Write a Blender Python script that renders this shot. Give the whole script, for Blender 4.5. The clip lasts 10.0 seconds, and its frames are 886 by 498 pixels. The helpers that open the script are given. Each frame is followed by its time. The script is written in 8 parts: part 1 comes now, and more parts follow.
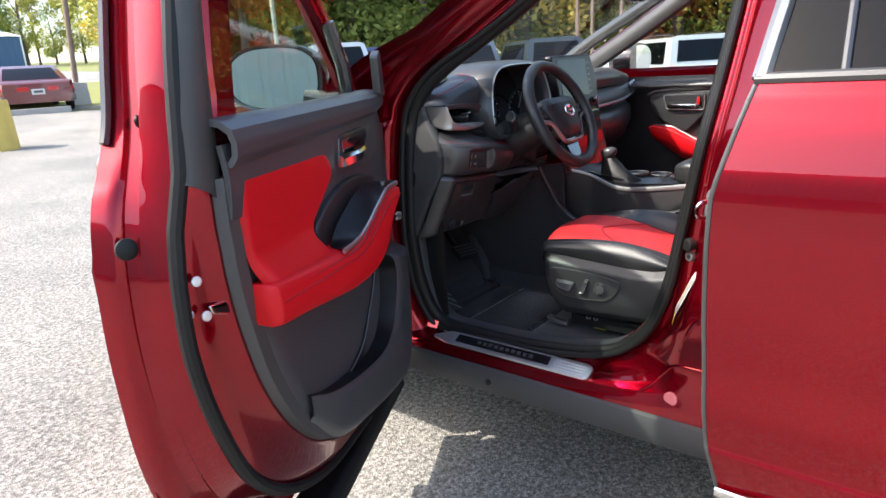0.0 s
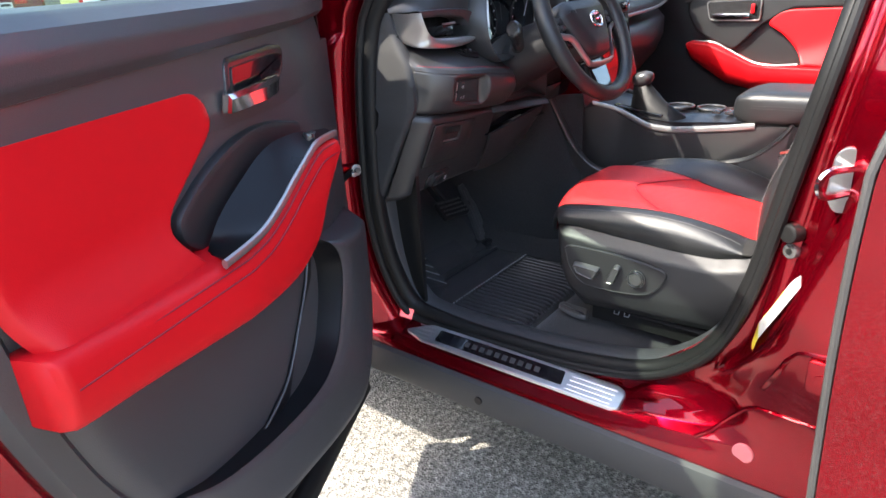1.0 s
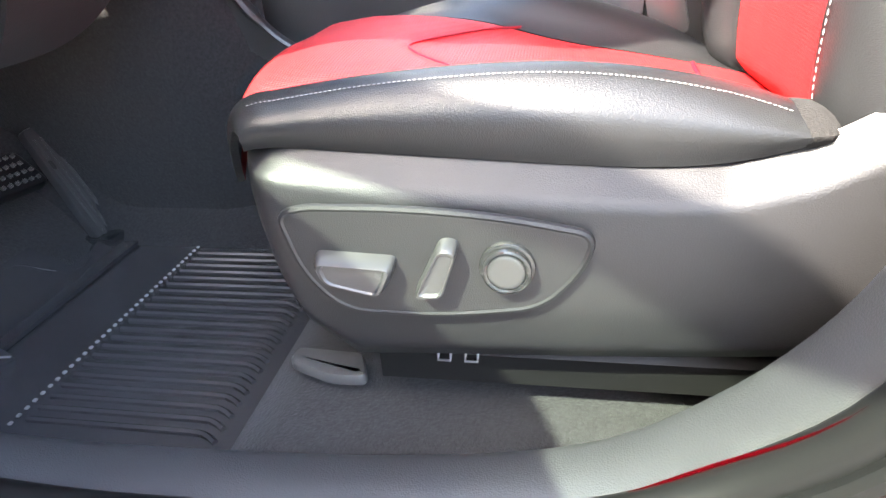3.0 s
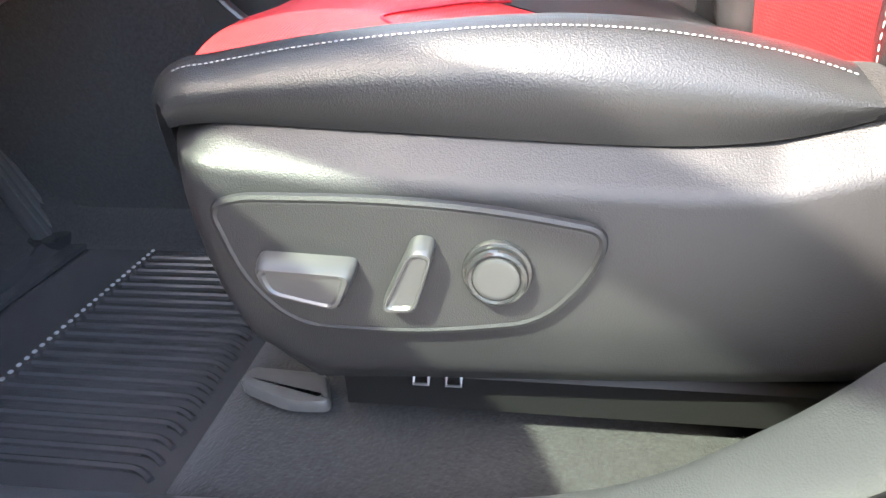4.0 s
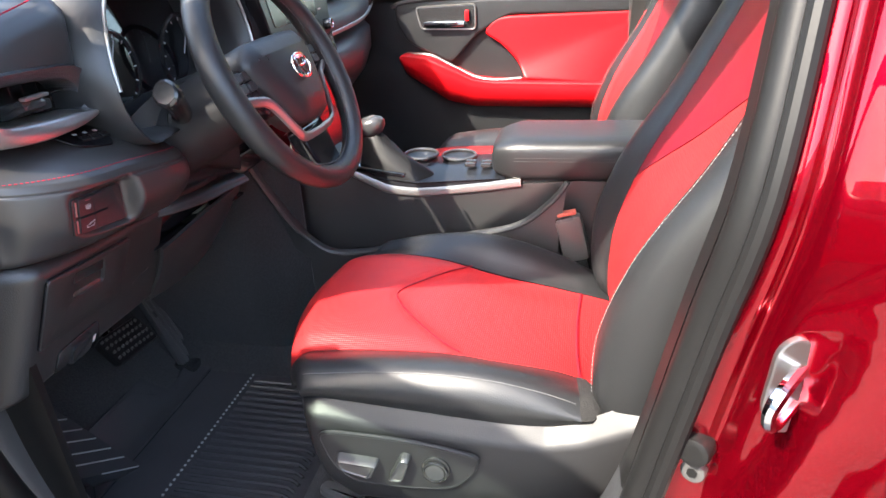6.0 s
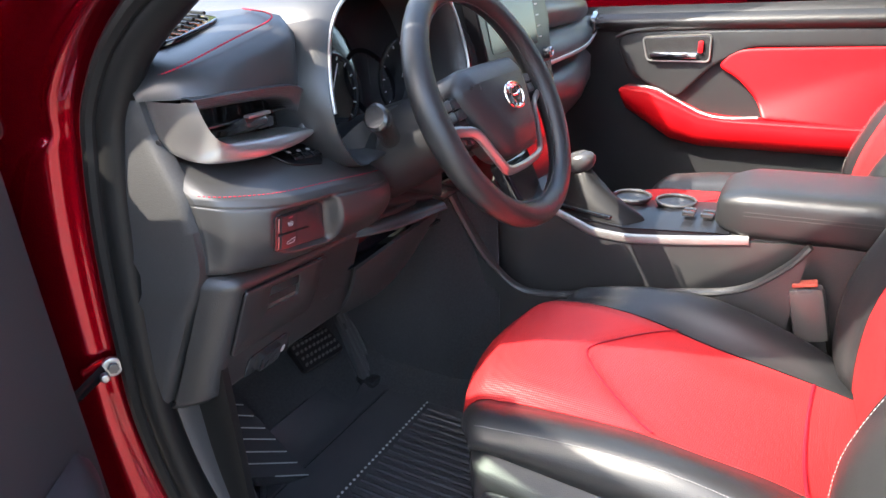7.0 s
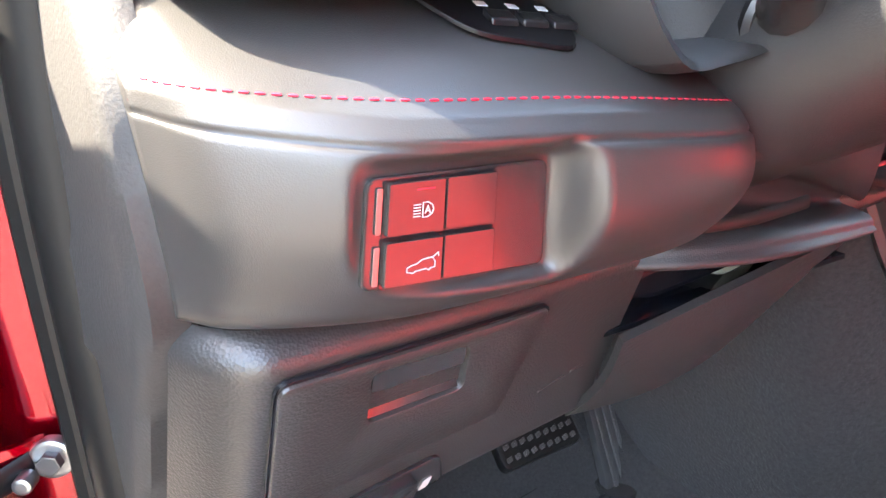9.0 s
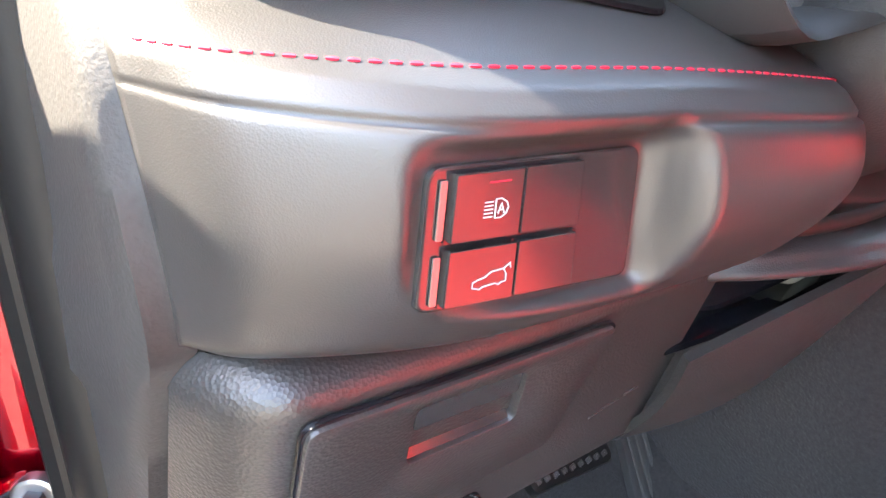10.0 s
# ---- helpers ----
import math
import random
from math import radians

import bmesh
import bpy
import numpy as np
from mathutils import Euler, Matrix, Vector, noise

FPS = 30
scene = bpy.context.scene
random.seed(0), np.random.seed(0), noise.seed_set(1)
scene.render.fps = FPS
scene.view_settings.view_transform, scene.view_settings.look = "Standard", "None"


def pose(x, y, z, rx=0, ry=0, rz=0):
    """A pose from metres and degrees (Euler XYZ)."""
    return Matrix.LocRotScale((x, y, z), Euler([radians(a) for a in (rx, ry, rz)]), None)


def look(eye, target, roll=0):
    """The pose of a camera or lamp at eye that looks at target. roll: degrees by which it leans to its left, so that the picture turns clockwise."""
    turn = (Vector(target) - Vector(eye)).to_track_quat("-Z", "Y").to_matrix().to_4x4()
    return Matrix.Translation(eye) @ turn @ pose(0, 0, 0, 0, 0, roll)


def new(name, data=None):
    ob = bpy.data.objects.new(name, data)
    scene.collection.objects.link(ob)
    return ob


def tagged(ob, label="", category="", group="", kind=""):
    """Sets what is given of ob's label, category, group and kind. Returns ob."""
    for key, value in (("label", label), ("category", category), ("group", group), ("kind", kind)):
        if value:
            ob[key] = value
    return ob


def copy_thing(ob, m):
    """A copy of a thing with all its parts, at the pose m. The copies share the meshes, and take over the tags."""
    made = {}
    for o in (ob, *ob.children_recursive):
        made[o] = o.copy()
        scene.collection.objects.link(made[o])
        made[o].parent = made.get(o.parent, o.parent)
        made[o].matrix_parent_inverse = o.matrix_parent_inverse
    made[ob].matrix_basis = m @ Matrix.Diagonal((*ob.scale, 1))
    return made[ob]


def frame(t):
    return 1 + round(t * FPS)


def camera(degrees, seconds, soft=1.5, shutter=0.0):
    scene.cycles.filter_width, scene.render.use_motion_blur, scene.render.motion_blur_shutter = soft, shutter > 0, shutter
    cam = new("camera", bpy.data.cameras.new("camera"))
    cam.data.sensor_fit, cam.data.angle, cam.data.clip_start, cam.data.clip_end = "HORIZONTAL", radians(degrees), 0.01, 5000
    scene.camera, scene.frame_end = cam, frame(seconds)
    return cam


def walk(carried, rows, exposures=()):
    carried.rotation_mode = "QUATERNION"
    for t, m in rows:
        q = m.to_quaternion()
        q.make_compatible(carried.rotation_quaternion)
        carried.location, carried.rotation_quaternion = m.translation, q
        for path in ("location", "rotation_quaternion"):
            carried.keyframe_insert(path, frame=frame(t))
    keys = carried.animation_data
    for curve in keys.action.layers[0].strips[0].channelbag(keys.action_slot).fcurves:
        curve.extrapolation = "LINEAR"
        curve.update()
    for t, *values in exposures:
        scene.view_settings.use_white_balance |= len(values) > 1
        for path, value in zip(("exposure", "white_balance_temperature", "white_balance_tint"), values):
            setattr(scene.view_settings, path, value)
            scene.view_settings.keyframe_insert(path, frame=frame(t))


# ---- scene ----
cam = camera(69.2, 10.0)
PATH = [
    (0, (-2.114, -0.889, 1.208), (-0.618, 0.318, 0.657), -3.4),
    (0.5, (-1.95, -0.76, 1.173), (-0.497, 0.424, 0.475), -3.5),
    (0.7, (-1.824, -0.688, 1.167), (-0.384, 0.488, 0.431), -3.7),
    (1, (-1.671, -0.604, 1.156), (-0.244, 0.56, 0.377), -3.6),
    (1.5, (-1.392, -0.436, 1.069), (0.032, 0.692, 0.234), -3.6),
    (2, (-1.192, -0.329, 0.965), (0.312, 0.652, 0.084), -4.3),
    (2.2, (-1.099, -0.289, 0.918), (0.453, 0.597, 0.018), -4.0),
    (2.5, (-1.014, -0.251, 0.857), (0.636, 0.424, -0.05), -3.9),
    (3, (-0.959, -0.224, 0.814), (0.78, 0.114, -0.114), -3.6),
    (4.3, (-0.879, -0.21, 0.768), (0.875, 0.077, -0.149), -2.9),
    (4.5, (-0.913, -0.203, 0.777), (0.838, 0.076, -0.15), -3.1),
    (5, (-1.053, -0.214, 0.936), (0.697, 0.08, 0.015), -3.2),
    (5.2, (-1.102, -0.227, 1.013), (0.646, 0.068, 0.088), -3.2),
    (6.3, (-1.181, -0.368, 1.222), (0.574, 0.129, 0.403), -2.4),
    (6.5, (-1.18, -0.365, 1.209), (0.549, 0.253, 0.415), -3.0),
    (7, (-1.105, -0.317, 1.198), (0.474, 0.636, 0.424), -3.2),
    (7.5, (-0.97, -0.212, 1.171), (0.411, 1.012, 0.401), -3.1),
    (8, (-0.835, -0.132, 1.128), (0.303, 1.335, 0.386), -3.1),
    (8.5, (-0.758, -0.049, 1.071), (0.251, 1.508, 0.323), -2.8),
    (9, (-0.708, 0.008, 1.019), (0.289, 1.572, 0.269), -3.3),
    (9.5, (-0.704, 0.035, 1.007), (0.295, 1.604, 0.273), -3.6),
    (10, (-0.7, 0.059, 1.003), (0.294, 1.63, 0.264), -3.4),
]
walk(cam, [(t, look(eye, target, roll)) for t, eye, target, roll in PATH],
     [(0, 2.1, 6700, 10), (0.5, 2.4, 6700, 10), (1, 2.8, 6800, 10), (1.5, 3.2, 6900, 10), (2.0, 3.75, 7000, 10), (2.5, 4.3, 7100, 10), (3.0, 4.25, 7100, 10), (4.5, 4.15, 7100, 10), (5.2, 4.05, 7000, 10), (6.3, 3.0, 6900, 10), (7.0, 3.3, 6900, 10), (7.5, 3.95, 7100, 10), (8.0, 4.55, 7300, 10), (9.0, 4.95, 7800, 10), (10.0, 4.95, 7800, 10)])

# ---- sun, sky and exposure ----
SUN_TO = Vector((-0.547, 0.397, 0.737)).normalized()      # towards the sun
world = bpy.data.worlds.new("sky")
scene.world = world
world.use_nodes = True
wt = world.node_tree
sky = wt.nodes.new("ShaderNodeTexSky")
sky.sky_type = "NISHITA"
sky.sun_disc = False
sky.sun_elevation = math.asin(SUN_TO.z)
sky.sun_rotation = math.atan2(SUN_TO.x, SUN_TO.y)
sky.air_density, sky.dust_density, sky.ozone_density = 1.0, 2.0, 0.8
wt.links.new(sky.outputs[0], wt.nodes["Background"].inputs[0])
wt.nodes["Background"].inputs[1].default_value = 0.15
sun_data = bpy.data.lights.new("sun", "SUN")
sun_data.energy, sun_data.angle, sun_data.color = 2.2, radians(0.6), (1.0, 0.95, 0.88)
sun = new("sun", sun_data)
sun.matrix_world = look(SUN_TO * 30, (0, 0, 0))


# ---- building helpers ----
def thing(name, base, label, category, group="", kind=""):
    """An empty at the thing's base; its parts are built in world places."""
    ob = new(name)
    ob.empty_display_size = 0.1
    ob.matrix_basis = Matrix.Translation(base)
    return tagged(ob, label, category, group, kind)


def finish(name, bm, mat, angle=35):
    bmesh.ops.recalc_face_normals(bm, faces=bm.faces)
    me = bpy.data.meshes.new(name)
    for f in bm.faces:
        f.smooth = True
    bm.to_mesh(me)
    bm.free()
    me.set_sharp_from_angle(angle=radians(angle))
    for m in (mat if isinstance(mat, (list, tuple)) else [mat]):
        me.materials.append(m)
    return new(name, me)


def part(name, bm, mat, parent, label="", angle=35):
    ob = finish(name, bm, mat, angle)
    ob.parent = parent
    if parent.type == "EMPTY":
        ob.matrix_parent_inverse = parent.matrix_basis.inverted()
    if label:
        ob["label"] = label
    return ob


def single(name, bm, mat, label, category, group="", kind="", angle=35):
    return tagged(finish(name, bm, mat, angle), label, category, group, kind)


def catmull(pts, n=6, closed=False):
    """A smooth curve through the points, n steps a span."""
    pts = [Vector(p) for p in pts]
    out, m = [], len(pts)
    for i in range(m if closed else m - 1):
        if closed:
            p0, p1, p2, p3 = pts[i - 1], pts[i], pts[(i + 1) % m], pts[(i + 2) % m]
        else:
            p1, p2 = pts[i], pts[i + 1]
            p0 = pts[i - 1] if i else p1 * 2 - p2
            p3 = pts[i + 2] if i + 2 < m else p2 * 2 - p1
        for k in range(n):
            t = k / n
            out.append(0.5 * (2 * p1 + (p2 - p0) * t + (2 * p0 - 5 * p1 + 4 * p2 - p3) * t * t + (3 * p1 - p0 - 3 * p2 + p3) * t ** 3))
    if not closed:
        out.append(pts[-1])
    return out


def roundpoly(corners, r=0.01, seg=5):
    """A closed 2D outline with rounded corners; a corner may carry its own radius."""
    out, n = [], len(corners)
    for i in range(n):
        p = Vector(corners[i][:2])
        a, b = Vector(corners[i - 1][:2]) - p, Vector(corners[(i + 1) % n][:2]) - p
        rr = corners[i][2] if len(corners[i]) > 2 else r
        d = min(rr, a.length * 0.48, b.length * 0.48)
        s, e = p + a.normalized() * d, p + b.normalized() * d
        for k in range(seg + 1):
            t = k / seg
            out.append(s * (1 - t) ** 2 + p * 2 * t * (1 - t) + e * t * t)
    return out


def inset(poly, d):
    """The outline moved inwards by d."""
    n = len(poly)
    area = sum(poly[i - 1].x * poly[i].y - poly[i].x * poly[i - 1].y for i in range(n))
    sgn = 1 if area > 0 else -1
    out = []
    for i in range(n):
        t = poly[(i + 1) % n] - poly[i - 1]
        t = t.normalized() if t.length > 1e-9 else Vector((1, 0))
        out.append(poly[i] + Vector((-t.y, t.x)) * d * sgn)
    return out


def loft(rings, closed=True, caps=True, bm=None):
    """A skin over rings that have the same number of points."""
    bm = bm or bmesh.new()
    vs = [[bm.verts.new(p) for p in r] for r in rings]
    n = len(rings[0])
    for a, b in zip(vs, vs[1:]):
        for i in range(n if closed else n - 1):
            j = (i + 1) % n
            bm.faces.new((a[i], a[j], b[j], b[i]))
    if caps and closed:
        for r in (vs[0], vs[-1]):
            bm.faces.new(r)
    return bm


def prism(poly, f, depth, bevel=0.002, dome=0.0, bm=None, back=True):
    """An outline raised by depth with a rounded rim; f(a, b, h) gives the place."""
    steps = [(0, 0), (0, depth - bevel), (bevel * 0.3, depth - bevel * 0.3), (bevel, depth), (bevel * 1.5, depth)]
    if dome:
        w = dome * 3
        steps[-1] = (bevel + w * 0.35, depth + dome * 0.55)
        steps += [(bevel + w, depth + dome)]
    rings = []
    for d, h in steps:
        rings.append([f(p.x, p.y, h) for p in (inset(poly, d) if d else poly)])
    bm = loft(rings, True, False, bm)
    bm.verts.ensure_lookup_table()
    n = len(poly)
    bm.faces.new(bm.verts[-n:])
    if back:
        bm.faces.new(bm.verts[len(bm.verts) - n * len(rings):len(bm.verts) - n * (len(rings) - 1)])
    return bm


def sheet(f, nu, nv, thick=0.0, bm=None, closed=False):
    """A surface f(u, v), u and v from 0 to 1, with thickness behind it."""
    bm = bm or bmesh.new()
    g = [[Vector(f(i / nu, j / nv)) for j in range(nv + 1)] for i in range(nu + 1)]
    top = [[bm.verts.new(p) for p in r] for r in g]
    for i in range(nu):
        for j in range(nv):
            bm.faces.new((top[i][j], top[i + 1][j], top[i + 1][j + 1], top[i][j + 1]))
    if thick:
        low = []
        for i in range(nu + 1):
            row = []
            for j in range(nv + 1):
                a = g[min(i + 1, nu)][j] - g[max(i - 1, 0)][j]
                b = g[i][min(j + 1, nv)] - g[i][max(j - 1, 0)]
                nn = a.cross(b)
                nn = nn.normalized() if nn.length > 1e-12 else Vector((0, 0, 1))
                row.append(bm.verts.new(g[i][j] - nn * thick))
            low.append(row)
        for i in range(nu):
            for j in range(nv):
                bm.faces.new((low[i][j], low[i][j + 1], low[i + 1][j + 1], low[i + 1][j]))
        for i in range(nu):
            for j in (0, nv):
                bm.faces.new((top[i][j], top[i + 1][j], low[i + 1][j], low[i][j]))
        for j in range(nv):
            for i in (0, nu):
                bm.faces.new((top[i][j], top[i][j + 1], low[i][j + 1], low[i][j]))
    return bm


def tube(path, r, seg=10, closed=False, bm=None, flat=1.0, up=None):
    """A round (or flattened) bar along a path; r is one radius or one a point."""
    path = [Vector(p) for p in path]
    n = len(path)
    rad = r if isinstance(r, (list, tuple)) else [r] * n
    rings, prev = [], None
    for i in range(n):
        if closed:
            t = path[(i + 1) % n] - path[i - 1]
        else:
            t = path[min(i + 1, n - 1)] - path[max(i - 1, 0)]
        t.normalize()
        ref = Vector(up) if up else (prev or (Vector((0, 0, 1)) if abs(t.z) < 0.9 else Vector((1, 0, 0))))
        a = (ref - t * ref.dot(t)).normalized()
        b = t.cross(a)
        prev = a
        rings.append([path[i] + (a * math.cos(k * math.tau / seg) + b * math.sin(k * math.tau / seg) * flat) * rad[i] for k in range(seg)])
    if closed:
        rings.append(rings[0])
    return loft(rings, True, not closed, bm)


def rbox(cx, cy, cz, sx, sy, sz, bevel=0.004, seg=2, bm=None, m=None):
    """A box with rounded edges."""
    b = bmesh.new()
    bmesh.ops.create_cube(b, size=1)
    bmesh.ops.scale(b, vec=(sx, sy, sz), verts=b.verts)
    if bevel:
        bmesh.ops.bevel(b, geom=b.edges[:], offset=bevel, segments=seg, affect="EDGES", profile=0.6)
    if m is not None:
        b.transform(m)
    bmesh.ops.translate(b, vec=(cx, cy, cz), verts=b.verts)
    return b if bm is None else join(bm, b)


def join(a, b):
    me = bpy.data.meshes.new("tmp")
    b.to_mesh(me)
    b.free()
    a.from_mesh(me)
    bpy.data.meshes.remove(me)
    return a


def disc(center, axis, r, depth, seg=24, bevel=0.001, bm=None, dome=0.0):
    """A round plate facing along axis."""
    z = Vector(axis).normalized()
    x = z.orthogonal().normalized()
    y = z.cross(x)
    c = Vector(center)
    poly = [Vector((math.cos(k * math.tau / seg) * r, math.sin(k * math.tau / seg) * r)) for k in range(seg)]
    return prism(poly, lambda a, b, h: c + x * a + y * b + z * h, depth, bevel, dome, bm)


def resample(path, n):
    path = [Vector(p) for p in path]
    seg = [(b - a).length for a, b in zip(path, path[1:])]
    total, out, i, acc = sum(seg), [], 0, 0.0
    for k in range(n):
        d = total * k / (n - 1)
        while i < len(seg) - 1 and acc + seg[i] < d:
            acc += seg[i]
            i += 1
        t = (d - acc) / seg[i] if seg[i] else 0
        out.append(path[i].lerp(path[i + 1], min(max(t, 0), 1)))
    return out


def stitches(path, n, r=0.0009, fill=0.62, lift=(0, 0, 0)):
    """A row of n thread stitches along a path."""
    bm = bmesh.new()
    pts = resample(path, n * 2 + 1)
    for i in range(n):
        a, c = pts[2 * i] + Vector(lift), pts[2 * i + 1] + Vector(lift)
        c = a + (c - a) * fill * 2
        tube([a, a.lerp(c, 0.5) + (c - a).orthogonal() * 0, c], [r * 0.6, r, r * 0.6], 5, bm=bm)
    return bm


# ---- materials ----
def material(name, color, rough=0.5, metal=0.0, bump=0.0, scale=200.0, var=0.12, grain="noise", coat=0.0, coat_rough=0.03,
             var_scale=6.0, spec=0.5, rough_var=0.08, sheen=0.0):
    """Colour that varies at two scales, grain as bump, and gloss that varies a little."""
    m = bpy.data.materials.new(name)
    m.use_nodes = True
    nt = m.node_tree
    b = nt.nodes["Principled BSDF"]
    L = nt.links.new
    tc = nt.nodes.new("ShaderNodeTexCoord")
    big = nt.nodes.new("ShaderNodeTexNoise")
    big.inputs["Scale"].default_value = var_scale
    big.inputs["Detail"].default_value = 5
    L(tc.outputs["Object"], big.inputs["Vector"])
    mix = nt.nodes.new("ShaderNodeMix")
    mix.data_type = "RGBA"
    lo = [max(0.0, c * (1 - var)) for c in color]
    hi = [min(1.0, c * (1 + var)) for c in color]
    mix.inputs[6].default_value, mix.inputs[7].default_value = (*lo, 1), (*hi, 1)
    L(big.outputs[0], mix.inputs[0])
    L(mix.outputs[2], b.inputs["Base Color"])
    b.inputs["Metallic"].default_value = metal
    b.inputs["Specular IOR Level"].default_value = spec
    b.inputs["Coat Weight"].default_value = coat
    b.inputs["Coat Roughness"].default_value = coat_rough
    b.inputs["Sheen Weight"].default_value = sheen
    mr = nt.nodes.new("ShaderNodeMapRange")
    mr.inputs[3].default_value, mr.inputs[4].default_value = max(0.02, rough - rough_var), min(1.0, rough + rough_var)
    L(big.outputs[0], mr.inputs[0])
    L(mr.outputs[0], b.inputs["Roughness"])
    if bump:
        if grain == "leather":
            g = nt.nodes.new("ShaderNodeTexVoronoi")
            g.feature = "F1"
            g.inputs["Scale"].default_value = scale
            out = g.outputs["Distance"]
        elif grain == "holes":
            g = nt.nodes.new("ShaderNodeTexVoronoi")
            g.inputs["Scale"].default_value = scale
            g.inputs["Randomness"].default_value = 0.0
            out = g.outputs["Distance"]
        else:
            g = nt.nodes.new("ShaderNodeTexNoise")
            g.inputs["Scale"].default_value = scale
            g.inputs["Detail"].default_value = 3
            out = g.outputs[0]
        L(tc.outputs["Object"], g.inputs["Vector"])
        bp = nt.nodes.new("ShaderNodeBump")
        bp.inputs["Strength"].default_value = bump
        bp.inputs["Distance"].default_value = 0.0006
        L(out, bp.inputs["Height"])
        L(bp.outputs[0], b.inputs["Normal"])
    return m


def glass(name, tint, mirror=0.12):
    """A thin pane: lets light straight through, with a clear gloss."""
    m = bpy.data.materials.new(name)
    m.use_nodes = True
    nt = m.node_tree
    out = nt.nodes["Material Output"]
    tr = nt.nodes.new("ShaderNodeBsdfTransparent")
    gl = nt.nodes.new("ShaderNodeBsdfGlossy")
    gl.inputs["Roughness"].default_value = 0.02
    tr.inputs[0].default_value = (*tint, 1)
    fr = nt.nodes.new("ShaderNodeLayerWeight")
    fr.inputs[0].default_value = 0.5
    pw = nt.nodes.new("ShaderNodeMath")
    pw.operation = "POWER"
    pw.inputs[1].default_value = 4.0
    nt.links.new(fr.outputs["Facing"], pw.inputs[0])
    ad = nt.nodes.new("ShaderNodeMath")
    ad.operation = "MULTIPLY_ADD"
    ad.inputs[1].default_value, ad.inputs[2].default_value = 0.7, mirror * 0.4
    mx = nt.nodes.new("ShaderNodeMixShader")
    nt.links.new(pw.outputs[0], ad.inputs[0])
    nt.links.new(ad.outputs[0], mx.inputs[0])
    nt.links.new(tr.outputs[0], mx.inputs[1])
    nt.links.new(gl.outputs[0], mx.inputs[2])
    nt.links.new(mx.outputs[0], out.inputs[0])
    return m


PAINT = material("red_metallic_paint", (0.245, 0.0005, 0.008), 0.22, 0.85, 0.02, 2500, 0.05, coat=0.75, coat_rough=0.006, rough_var=0.03, spec=0.04)
LEATHER = material("black_leather", (0.018, 0.019, 0.020), 0.38, 0, 0.28, 1000, 0.12, "leather", spec=0.55)
RED_LEATHER = material("red_leather", (0.56, 0.005, 0.010), 0.42, 0, 0.2, 900, 0.06, "leather", spec=0.28)
RED_MESH = material("red_perforated_leather", (0.46, 0.018, 0.020), 0.5, 0, 1.0, 330, 0.06, "holes")
DARK_RED = material("dark_red_leather", (0.19, 0.006, 0.016), 0.4, 0, 0.2, 900, 0.06, "leather")
SOFT = material("soft_black_dash", (0.030, 0.030, 0.030), 0.38, 0, 0.10, 1500, 0.1, "leather", spec=0.75)
PLASTIC = material("grained_black_plastic", (0.028, 0.028, 0.028), 0.38, 0, 0.38, 640, 0.1, "leather", spec=0.7)
SILL_TRIM = material("grained_sill_plastic", (0.042, 0.043, 0.046), 0.42, 0, 0.3, 760, 0.12, "leather", spec=0.9)
SMOOTH = material("smooth_black_plastic", (0.024, 0.024, 0.025), 0.18, 0, 0.04, 600, 0.1, spec=0.9)
CARBON = material("carbon_look_plastic", (0.035, 0.037, 0.04), 0.3, 0, 1.0, 420, 0.1, "holes", spec=0.8)
SATIN = material("satin_grey_plastic", (0.085, 0.085, 0.084), 0.28, 0.15, 0.05, 900, 0.06)
COVER = material("seat_cover_plastic", (0.020, 0.020, 0.021), 0.46, 0, 0.22, 1000, 0.1, "leather", spec=0.5)
LEVER = material("satin_dark_lever", (0.045, 0.045, 0.046), 0.3, 0, 0.05, 900, 0.06, spec=0.7)
SASH = material("brown_grey_sash_trim", (0.040, 0.036, 0.032), 0.5, 0, 0.2, 800, 0.08, spec=0.5)
GREY_TRIM = material("dark_grey_pillar_trim", (0.044, 0.043, 0.042), 0.42, 0, 0.35, 700, 0.08, spec=0.7)
CONSOLE_TOP = material("satin_black_console", (0.012, 0.013, 0.016), 0.34, 0, 0.05, 900, 0.1, spec=0.4)
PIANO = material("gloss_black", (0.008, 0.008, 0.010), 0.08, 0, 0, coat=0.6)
SPECKLED = material("grey_speckled_plastic", (0.035, 0.035, 0.035), 0.58, 0, 0.5, 500, 0.3, var_scale=380, spec=0.4)
DOOR_TRIM = material("black_door_trim", (0.040, 0.041, 0.044), 0.4, 0, 0.25, 800, 0.1, "leather", spec=0.85)
RUBBER = material("black_rubber", (0.010, 0.010, 0.010), 0.44, 0, 0.15, 400, 0.15, spec=0.24)
# also used as painted shade inside the door's map pocket
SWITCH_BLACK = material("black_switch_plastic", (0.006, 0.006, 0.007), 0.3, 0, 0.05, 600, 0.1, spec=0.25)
SILVER = material("satin_silver", (0.40, 0.39, 0.375), 0.32, 0.85, 0.05, 1200, 0.05)
CHROME = material("chrome", (0.8, 0.8, 0.8), 0.08, 1.0, 0, var=0.03, rough_var=0.03)
STRIKER = material("zinc_plated_steel", (0.30, 0.30, 0.30), 0.3, 0.9, 0.1, 300, 0.1)
STEEL = material("brushed_steel", (0.62, 0.63, 0.65), 0.3, 0.9, 0.1, 500, 0.06)
FELT = material("grey_felt", (0.016, 0.015, 0.014), 0.95, 0, 1.2, 500, 0.9, var_scale=260)
CARPET = material("dark_carpet", (0.019, 0.019, 0.020), 0.95, 0, 1.8, 330, 1.2, var_scale=240, sheen=0.15)
